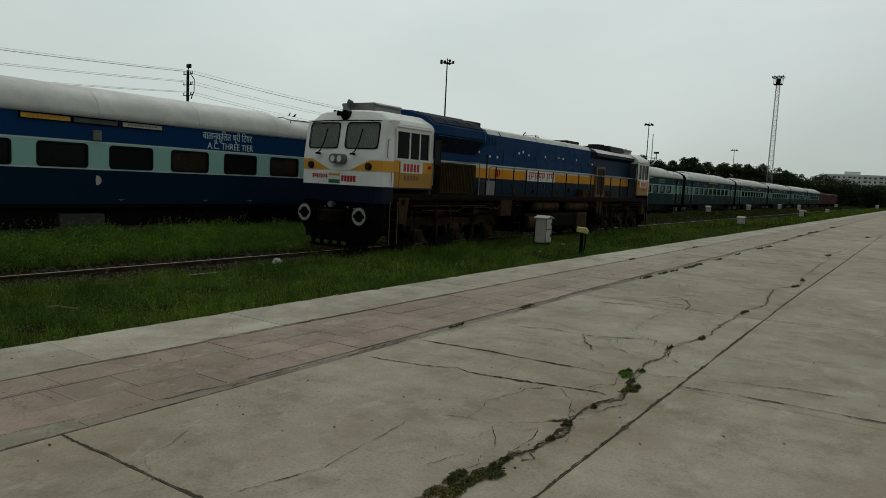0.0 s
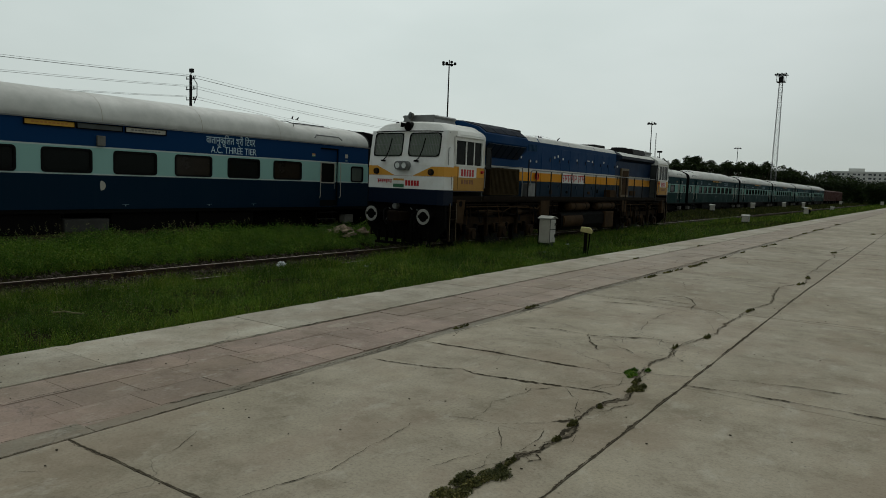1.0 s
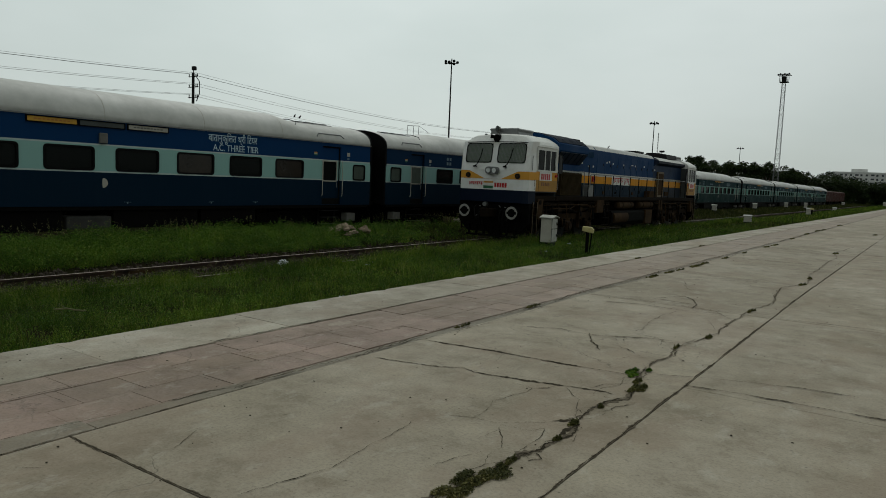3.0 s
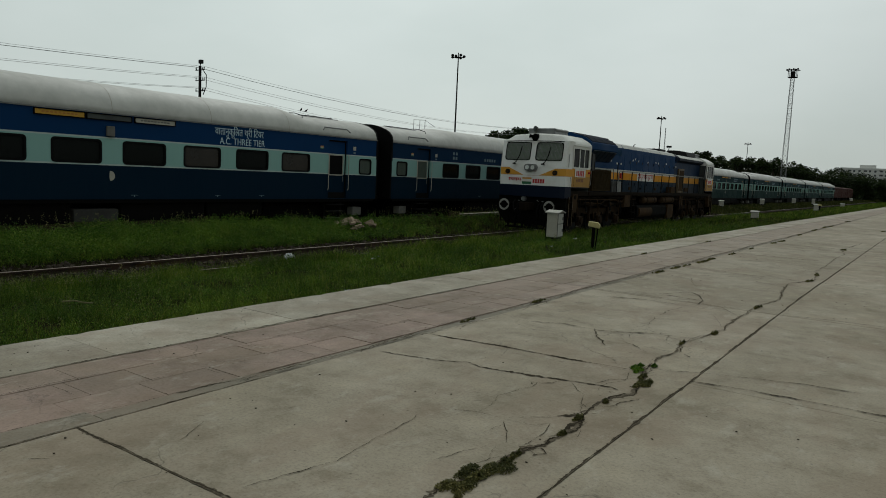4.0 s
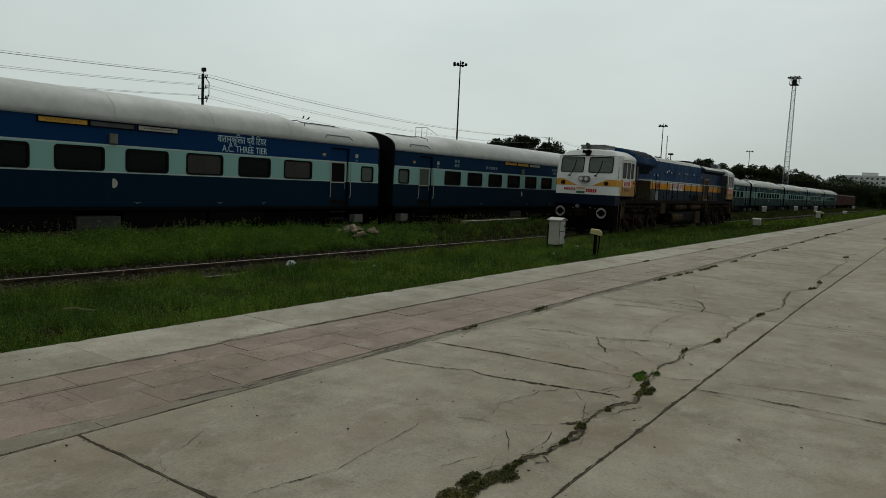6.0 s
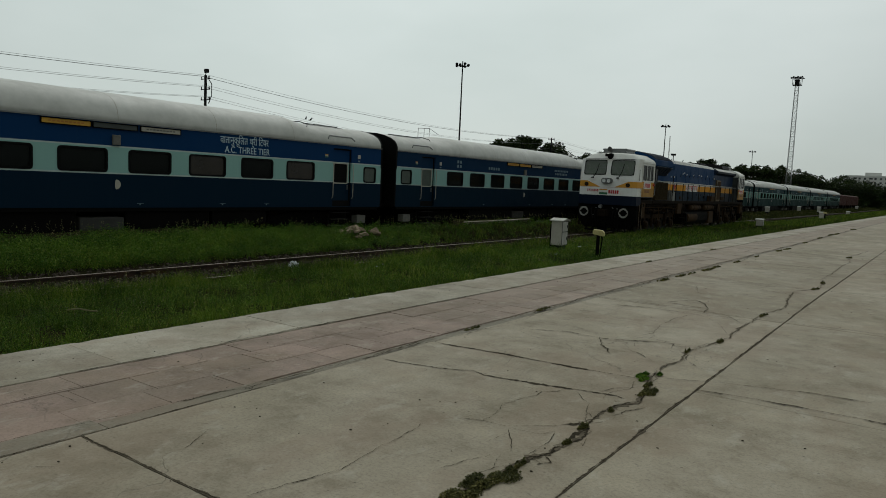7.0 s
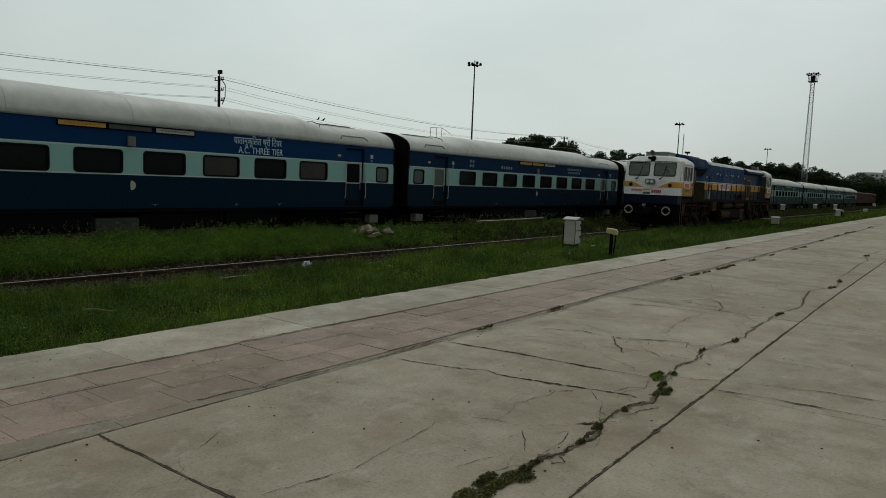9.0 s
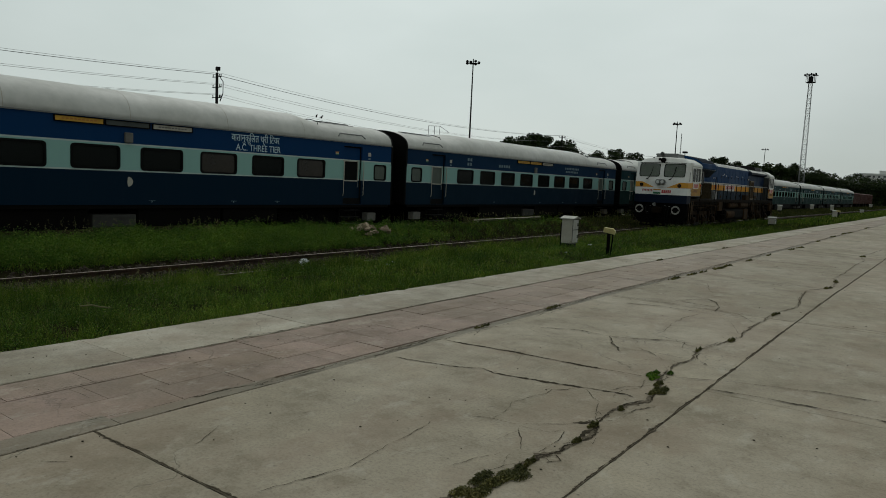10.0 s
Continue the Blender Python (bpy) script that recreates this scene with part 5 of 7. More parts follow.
    box(bm, -1.46, 1.46, 0.62, 2.4, 2.0, 2.04)
    box(bm, -1.1, 1.1, 0.60, 1.0, 2.05, 2.75, 0.04)
    part("cab_interior", bm, M_GREYBOARD, loco, "dim grey inside of the cab", m)
    for x in (-0.7, 0.7):
        bm = bmesh.new()
        box(bm, x - 0.24, x + 0.24, 1.75, 1.87, 2.5, 3.25, 0.05)
        box(bm, x - 0.24, x + 0.24, 1.35, 1.8, 2.42, 2.55, 0.05)
        part("seat", bm, M_CREAM, loco, "driver's seat", m)
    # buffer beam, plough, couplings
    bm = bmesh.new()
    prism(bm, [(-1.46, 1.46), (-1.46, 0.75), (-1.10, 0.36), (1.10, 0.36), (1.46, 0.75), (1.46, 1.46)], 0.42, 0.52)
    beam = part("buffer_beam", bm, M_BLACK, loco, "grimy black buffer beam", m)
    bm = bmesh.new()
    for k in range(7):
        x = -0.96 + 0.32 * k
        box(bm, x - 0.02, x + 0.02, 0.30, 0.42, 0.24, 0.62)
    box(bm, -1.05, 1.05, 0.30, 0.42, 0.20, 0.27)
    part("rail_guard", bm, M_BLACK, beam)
    bm = bmesh.new()
    box(bm, -0.16, 0.16, -0.05, 0.42, 0.92, 1.22, 0.04)
    box(bm, -0.24, 0.10, -0.16, 0.0, 0.90, 1.24, 0.05)
    part("coupler", bm, M_GRIME, beam, "heavy knuckle coupler")
    for s in (-1, 1):
        for x in (0.38, 0.52):
            bm = bmesh.new()
            bend(bm, [(x * s, 0.44, 1.2), (x * s, 0.26, 1.12), (x * s * 0.96, 0.22, 0.85), (x * s * 0.9, 0.28, 0.62)], 0.028, 6)
            part("brake_hose", bm, M_RUBBER, beam)
        bm = bmesh.new()
        rod(bm, (0.978 * s, 0.45, 1.105), (0.978 * s, 0.07, 1.105), 0.105, seg=16)
        buf = part("buffer", bm, M_BLACK, loco, "round buffer with a white-ringed face", m)
        bm = bmesh.new()
        rod(bm, (0.978 * s, 0.07, 1.105), (0.978 * s, 0.0, 1.105), 0.235, 0.225, 28)
        bh = part("buffer_head", bm, M_BLACK, buf)
        bm = bmesh.new()
        circ = lambda r: [(0.978 * s + r * math.cos(q), 1.105 + r * math.sin(q)) for q in np.linspace(0, 2 * math.pi, 28, endpoint=False)]
        ring_frame(bm, circ(0.228), circ(0.150), 0.001, -0.006, "y")
        part("white_ring", bm, M_RING, bh, "greasy white painted ring")
        bm = bmesh.new()
        box(bm, 0.978 * s - 0.19, 0.978 * s + 0.19, -0.008, 0.0, 1.06, 1.15)
        part("grease_mark", bm, M_BLACK, bh)
        bm = bmesh.new()
        for z in (0.42, 0.72, 1.02, 1.30):
            box(bm, 1.22 * s, 1.5 * s, 0.62, 0.92, z, z + 0.025)
        for y in (0.60, 0.92):
            box(bm, 1.44 * s, 1.5 * s, y, y + 0.03, 0.4, 1.5)
        part("step_ladder", bm, M_GRIME, loco, "steel footsteps below the cab", m)
        bm = bmesh.new()
        prism(bm, [(1.05, 0.92), (1.36, 0.92), (1.46, 1.62), (1.00, 1.62)], 1.30 * s, 1.48 * s, "x")
        sb = part("sandbox", bm, M_RUSTBROWN, loco, "dusty brown sandbox", m)
        bm = bmesh.new()
        prism(bm, round_rect(1.12, 1.28, 1.42, 1.58, 0.05), 1.478 * s, 1.492 * s, "x")
        part("sand_hatch", bm, M_BLACK, sb)
        # pale stringers of the ladder, grab rails, panel seams and a small side lamp
        for y in (0.60, 0.93):
            bm = bmesh.new()
            box(bm, 1.495 * s, 1.512 * s, y, y + 0.022, 0.40, 1.52)
            part("ladder_stringer", bm, M_TAN, loco, "worn tan edge of the ladder", m)
        bm = bmesh.new()
        yf = face_y(1.46, 2.5) - 0.05
        bend(bm, [(1.44 * s, yf + 0.06, 2.62), (1.47 * s, yf - 0.02, 2.66), (1.47 * s, yf - 0.01, 3.10), (1.44 * s, yf + 0.10, 3.14)], 0.012, 6)
        part("corner_rail", bm, M_GREYSTEEL, face, "thin corner grab rail")
        for y, z0, z1 in ((0.62, 1.92, 2.30), (0.94, 1.92, 2.56)):
            bm = bmesh.new()
            box(bm, 1.4995 * s, 1.5035 * s, y, y + 0.014, z0, z1)
            part("panel_seam", bm, M_RUSTBROWN, loco, "dirty panel seam", m)
        bm = bmesh.new()
        rod(bm, (1.5 * s, 2.28, 2.47), (1.57 * s, 2.28, 2.47), 0.05, 0.04, 12)
        part("side_lamp", bm, M_RED, loco, "small red side lamp", m)
        for k, (x, z) in enumerate(((0.30, 1.33), (0.52, 1.28), (0.66, 0.92))):
            bm = bmesh.new()
            rod(bm, (x * s, 0.30, z), (x * s + 0.09, 0.25, z + 0.05 * (k - 1)), 0.016, 0.011, 7)
            part("cock_handle", bm, M_GREYSTEEL, beam, "pale brake cock handle")
        bm = bmesh.new()
        bend(bm, [(0.72 * s, 0.44, 1.30), (0.74 * s, 0.30, 1.20), (0.70 * s, 0.27, 0.95), (0.62 * s, 0.30, 0.80)], 0.022, 6)
        part("electric_jumper", bm, M_DARKSTEEL, beam)
        bm = bmesh.new()
        box(bm, 0.50 * s - 0.16, 0.50 * s + 0.16, 0.74, 0.77, 3.02, 3.28, 0.01)
        part("sun_visor", bm, M_CREAM, loco, "pale sun visor behind the glass", m)
    bm = bmesh.new()
    rod(bm, (-0.3, 0.42, 1.36), (-0.3, 0.26, 1.36), 0.09, 0.08, 14)
    part("socket", bm, M_GREYSTEEL, beam)


build_cab(Matrix(), 0)
build_cab(pose(0, LOCO_LEN, 0, 0, 0, 180), 1)


def both(half):
    return half + [(-u, v) for u, v in half[::-1]]


# hood livery again, darkened for the shade on the rear hood and overhang
M_HOOD_DARK = banded("shaded_hood_livery", [(0, (0.012, 0.020, 0.032)), (2.28, (0.50, 0.22, 0.025)), (2.59, (0.24, 0.23, 0.20)), (2.72, (0.002, 0.020, 0.058)), (3.42, (0.003, 0.009, 0.022))], dirty=0.25)


def build_hood():
    sec_wing = [(1.10, 1.72), (1.10, 2.98), (1.47, 3.46), (1.47, 3.70), (1.20, 3.90), (0.55, 4.09), (0.02, 4.13)]
    sec_low = [(1.10, 1.72), (1.10, 3.00), (1.11, 3.34), (1.11, 3.70), (1.00, 3.84), (0.52, 3.95), (0.02, 3.98)]
    sec_rear = [(1.10, 1.72), (1.10, 3.40), (1.30, 3.52), (1.30, 3.64), (1.10, 3.78), (0.55, 3.88), (0.02, 3.90)]
    ring = lambda sec, y: [(u, y, v) for u, v in both(sec)]
    bm = loft(bmesh.new(), [ring(sec_wing, 2.47), ring(sec_wing, 5.30), ring(sec_low, 5.95), ring(sec_low, 6.9)])
    wing = part("radiator_hood", bm, M_HOOD, loco, "blue hood flaring out under its roof")
    bm = loft(bmesh.new(), [ring(sec_low, 6.904), ring(sec_low, 14.75)])
    hood = part("engine_hood", bm, M_HOOD, loco, "long blue engine hood with an orange band")
    bm = loft(bmesh.new(), [ring(sec_low, 14.754), ring(sec_rear, 15.0), ring(sec_rear, 19.0), ring(sec_rear, 19.78)])
    rear = part("rear_hood", bm, M_HOOD_DARK, loco, "blue hood before the second cab")
    # wet roof plates, the sky's reflection painted in as their pale colour
    for sx in (-1, 1):
        for k in range(4):
            bm = bmesh.new()
            y = 2.60 + 0.67 * k
            prism(bm, [(sx * 1.42, 3.745), (sx * 1.20, 3.905), (sx * 0.55, 4.095), (sx * 0.05, 4.134), (sx * 0.05, 4.15), (sx * 0.56, 4.112), (sx * 1.21, 3.925), (sx * 1.43, 3.76)], y, y + 0.63)
            part("radiator_screen", bm, M_SCREEN, wing, "dark mesh screen over the radiators")
    for a, b, hd in ((6.05, 6.85, wing), (6.95, 9.6, hood), (9.65, 12.2, hood), (12.25, 14.7, hood), (15.05, 19.7, rear)):
        top = [(u * 0.995, v + 0.012) for u, v in (sec_rear if hd is rear else sec_low)[-4:]]
        bm = bmesh.new()
        prism(bm, both(top) + [(-u, v - 0.02) for u, v in top] + [(u, v - 0.02) for u, v in top[::-1]], a, b)
        part("roof_plate", bm, M_ROOFWHITE, hd, "wet, dusty roof plate with the sky's reflection put into its pale colour")
    bm = bmesh.new()
    box(bm, -0.55, 0.55, 5.6, 6.5, 3.9, 4.11, 0.03)
    part("exhaust_cover", bm, M_DARKSTEEL, wing)
    for y, x in ((9.2, 0.72),):
        bm = bmesh.new()
        bend(bm, [(x, y, 3.86), (x + 0.02, y + 0.04, 3.98), (x + 0.05, y + 0.12, 4.03)], 0.022, 6)
        part("lifting_lug", bm, M_DARKSTEEL, hood, "small dark lifting lug")
    bm = bmesh.new()
    box(bm, -0.6, 0.6, 13.4, 14.6, 3.94, 4.06, 0.03)
    part("exhaust_cover", bm, M_DARKSTEEL, hood)
    bm = bmesh.new()
    prism(bm, [(-0.95, 3.86), (0.95, 3.86), (0.86, 4.10), (-0.86, 4.10)], 17.5, 19.3)
    fan = part("fan_housing", bm, M_DARKSTEEL, rear, "low dark fan housing on the roof")
    for y in (18.0, 18.85):
        bm = bmesh.new()
        rod(bm, (0, y, 4.10), (0, y, 4.19), 0.40, 0.38, 20)
        part("fan_ring", bm, M_DARKSTEEL, fan)
    # louvres under the flared roof, their navy carrying the shade of the underside
    for s in (-1, 1):
        for k in range(6):
            bm = bmesh.new()
            y = 2.75 + 0.42 * k
            nx = s * 1.30
            prism(bm, [(nx - s * 0.17, 3.02), (nx + s * 0.15, 3.42), (nx + s * 0.17, 3.40), (nx - s * 0.14, 3.00)], y, y + 0.38)
            part("louvre", bm, M_NAVY, wing)
        # doors along the hood
        for k in range(9):
            y = 7.15 + 0.84 * k
            bm = bmesh.new()
            box(bm, s * 1.10, s * 1.116, y, y + 0.82, 1.80, 3.55, 0.004)
            dr = part("hood_door", bm, M_HOOD, hood)
            bm = bmesh.new()
            box(bm, s * 1.12, s * 1.150, y + 0.66, y + 0.70, 2.05, 2.17)
            box(bm, s * 1.12, s * 1.150, y + 0.66, y + 0.70, 3.05, 3.17)
            part("latch", bm, M_NAVY, dr)
        for k, (y, z) in enumerate(((5.5, 3.06), (6.2, 2.96), (6.7, 2.96), (8.2, 3.18), (8.5, 3.24), (8.95, 3.16), (10.3, 3.16), (11.4, 3.22), (11.9, 3.18), (13.2, 3.2), (14.9, 3.1))):
            bm = bmesh.new()
            box(bm, s * 1.10, s * 1.132, y, y + (0.24 if k == 7 else 0.07), z, z + (0.03 if k == 7 else 0.08))
            part("notice", bm, M_WHITE, hood, "small pale notice")
        bm = bmesh.new()
        for k in range(7):
            box(bm, s * 1.105, s * 1.128, 6.06 + 0.1 * k, 6.12 + 0.1 * k, 3.36, 3.60)
        part("vent", bm, M_VENT, wing, "narrow upright vents")
        # name panel
        bm = bmesh.new()
        box(bm, s * 1.12, s * 1.134, 8.95, 11.25, 2.27, 2.66)
        nm = part("name_panel", bm, M_WHITE, hood, "white panel with red writing")
        bm = bmesh.new()
        for y0, y1 in ((9.05, 10.35), (10.5, 11.15)):
            box(bm, s * 1.13, s * 1.140, y0, y1, 2.56, 2.595)
        for k, y in enumerate((9.10, 9.24, 9.38, 9.55, 9.72, 9.90, 10.02, 10.16, 10.30, 10.56, 10.72, 10.92, 11.08)):
            box(bm, s * 1.13, s * 1.140, y, y + 0.048, 2.31 + 0.05 * (k % 3), 2.57)
            if k % 2 == 0:
                box(bm, s * 1.13, s * 1.140, y - 0.06, y + 0.01, 2.42, 2.46)
        part("writing_bar", bm, M_RED, nm, "red painted writing, drawn as bars")
        # brown ribbed box behind the cab, tan door, dark locker
        bm = bmesh.new()
        box(bm, s * 1.08, s * 1.38, 3.05, 5.0, 1.76, 2.66, 0.02)
        bx = part("filter_box", bm, M_FILTER, loco, "brown ribbed filter box")
        bm = bmesh.new()
        for k in range(22):
            y = 3.11 + 0.084 * k
            box(bm, s * 1.375, s * 1.405, y, y + 0.035, 1.82, 2.60)
        tagged(part("rib", bm, M_FILTER, bx), kind="stuff")
        bm = bmesh.new()
        box(bm, s * 1.10, s * 1.20, 15.35, 16.35, 1.74, 3.08, 0.02)
        td = part("tan_door", bm, M_TAN, rear, "tan framed door")
        bm = bmesh.new()
        box(bm, s * 1.198, s * 1.208, 15.45, 16.25, 1.85, 2.98)
        part("door_leaf", bm, M_RUSTBROWN, td)
        bm = bmesh.new()
        box(bm, s * 1.11, s * 1.40, 13.5, 14.4, 1.73, 2.05, 0.02)
        part("locker", bm, M_RUSTBROWN, loco, "small brown locker")
        bm = bmesh.new()
        box(bm, s * 1.11, s * 1.36, 5.7, 6.3, 1.73, 2.20, 0.02)
        part("locker", bm, M_GREYSTEEL, loco, "grey locker on the walkway")
        # railing
        top = 2.66
        ends = [5.5, 6.1, 7.31, 8.24, 9.16, 10.41, 11.61, 12.81, 14.09, 15.3, 16.4, 17.6, 18.7, 19.6]
        for k, y in enumerate(ends):
            bm = bmesh.new()
            rod(bm, (s * 1.46, y, 1.60), (s * 1.46, y, 3.02 if k == 0 else top), 0.022, seg=7)
            part("railing_post", bm, M_DARKSTEEL, loco, "dark railing post")
        bm = bmesh.new()
        bend(bm, [(s * 1.46, 5.65, 2.1), (s * 1.46, 5.7, top - 0.05), (s * 1.46, 5.85, top), (s * 1.46, 19.5, top), (s * 1.46, 19.62, top - 0.1)], 0.020, 7)
        part("handrail", bm, M_GREYSTEEL, loco, "long worn handrail")
        bm = bmesh.new()
        bend(bm, [(s * 1.44, 3.0, 2.66), (s * 1.44, 5.05, 2.72), (s * 1.44, 5.1, 2.6), (s * 1.44, 5.1, 1.7)], 0.018, 7)
        part("handrail", bm, M_GREYSTEEL, loco)


build_hood()


def build_underframe():
    bm = bmesh.new()
    box(bm, -1.46, 1.46, 0.62, 21.63, 1.55, 1.735, 0.01)
    deck = part("deck", bm, M_GRIME, loco, "walkway deck brown with brake dust")
    for s in (-1, 1):
        bm = bmesh.new()
        box(bm, s * 1.455, s * 1.485, 2.5, 19.75, 1.60, 1.72, 0.004)
        part("deck_edge", bm, M_GRIME, deck)
    bm = bmesh.new()
    box(bm, -0.7, 0.7, 0.6, 21.6, 1.0, 1.55)
    part("main_frame", bm, M_BLACK, loco)
    bm = bmesh.new()
    prism(bm, both([(1.25, 0.42), (1.40, 0.62), (1.40, 1.02), (1.30, 1.12)]), 8.5, 13.9)
    tank = part("fuel_tank", bm, M_BLACK, loco, "grimy fuel tank between the bogies")
    for s in (-1, 1):
        for ya, yb in ((9.2, 11.25), (12.0, 14.15)):
            bm = bmesh.new()
            rod(bm, (s * 1.28, ya + 0.1, 1.36), (s * 1.28, yb - 0.1, 1.36), 0.175, seg=20)
            for y, d in ((ya + 0.1, -1), (yb - 0.1, 1)):
                rod(bm, (s * 1.28, y, 1.36), (s * 1.28, y + 0.09 * d, 1.36), 0.175, 0.09, seg=20)
            res = part("air_reservoir", bm, M_RUSTBROWN, loco, "dusty brown air reservoir")
            for y in (ya + 0.5, yb - 0.5):
                bm = bmesh.new()
                rod(bm, (s * 1.28, y, 1.36), (s * 1.28, y + 0.06, 1.36), 0.185, seg=20)
                part("strap", bm, M_GRIME, res)
        bm = bmesh.new()
        rod(bm, (s * 1.18, 8.7, 0.80), (s * 1.18, 10.5, 0.80), 0.30, seg=24)
        part("side_tank", bm, M_RUSTBROWN, loco, "brown rounded side tank")
        for y, z0, z1, w in ((12.9, 0.42, 1.12, 1.0), (6.55, 1.05, 1.62, 0.75), (14.9, 1.05, 1.60, 0.6)):
            bm = bmesh.new()
            box(bm, s * 1.30, s * 1.47, y, y + w, z0, z1, 0.03)
            part("side_box", bm, M_RUSTBROWN, loco, "dusty brown box")
        bm = bmesh.new()
        bend(bm, [(s * 1.40, 2.2, 1.28), (s * 1.40, 4.0, 1.24), (s * 1.40, 4.4, 1.36), (s * 1.40, 6.3, 1.34)], 0.02, 6)
        part("air_pipe", bm, M_RUSTBROWN, loco, "thin pale air pipe")
        # pipes, cable loops and hangers between the deck and the bogies
        for ya, yb in ((1.6, 8.1), (14.2, 20.6)):
            for z, x, r in ((1.47, 1.40, 0.026), (1.40, 1.43, 0.018), (1.22, 1.36, 0.030)):
                bm = bmesh.new()
                ym = ya + (yb - ya) * (0.4 if r > 0.02 else 0.62)
                bend(bm, [(s * x, ya, z), (s * x, ym, z), (s * x, ym + 0.25, z - 0.10), (s * x, ym + 0.7, z - 0.10), (s * x, ym + 0.95, z), (s * x, yb, z)], r, 6)
                part("pipe", bm, M_RUSTBROWN if r < 0.02 else M_GRIME, loco, "dusty pipe under the deck")
            for k in range(7):
                y = ya + 0.25 + (yb - ya - 0.5) * k / 6
                bm = bmesh.new()
                box(bm, s * 1.36, s * 1.42, y, y + 0.05, 1.08, 1.56, 0.008)
                part("pipe_hanger", bm, M_GRIME, loco)
            for k in range(5):
                y = ya + 0.6 + (yb - ya - 1.4) * k / 4
                bm = bmesh.new()
                dip = 0.95 - 0.12 * (k % 2)
                bend(bm, [(s * 1.38, y, 1.5), (s * 1.45, y + 0.04, 1.32), (s * 1.46, y + 0.16, dip), (s * 1.42, y + 0.32, dip - 0.04), (s * 1.34, y + 0.46, 1.12)], 0.020, 6)
                part("cable_loop", bm, M_RUSTBROWN if k == 1 else M_RUBBER, loco, "hanging cable loop")
        for y in (1.75, 6.25, 15.9, 20.4):
            bm = bmesh.new()
            bend(bm, [(s * 1.36, y, 1.30), (s * 1.32, y + 0.06, 0.70), (s * 1.05, y + 0.12, 0.40), (s * 0.92, y + 0.14, 0.22)], 0.022, 6)
            part("sand_pipe", bm, M_RUSTBROWN, loco, "bent sand pipe to the rail")
        for y in (7.5, 14.75):
            bm = bmesh.new()
            for z in (0.50, 0.80, 1.10, 1.38):
                box(bm, s * 1.28, s * 1.50, y, y + 0.42, z, z + 0.022)
            for e in (0.0, 0.40):
                box(bm, s * 1.46, s * 1.49, y + e, y + e + 0.022, 0.48, 1.62)
            part("step_ladder", bm, M_GRIME, loco, "steel footsteps up to the walkway")
        bm = bmesh.new()
        circ = lambda r: [(6.72 + r * math.cos(q), 2.47 + r * math.sin(q)) for q in np.linspace(0, 2 * math.pi, 18, endpoint=False)]
        ring_frame(bm, circ(0.13), circ(0.095), s * 1.17, s * 1.20, "x")
        box(bm, s * 1.10, s * 1.19, 6.70, 6.74, 2.36, 2.58)
        part("hand_wheel", bm, M_RED, loco, "small red hand wheel")
        for k, (y, z, w, h) in enumerate(((7.9, 1.83, 0.16, 0.14), (9.4, 1.86, 0.12, 0.10), (11.6, 1.84, 0.18, 0.12), (12.6, 1.90, 0.10, 0.16), (16.8, 1.82, 0.7, 0.22))):
            bm = bmesh.new()
            box(bm, s * 1.10, s * 1.16, y, y + w, z, z + h, 0.01)
            part("hood_fitting", bm, M_BLACK if k % 2 else M_RUSTBROWN, loco, "small fitting at the foot of the hood")


build_underframe()
WHEEL_R = 0.546
WHEELSETS = []


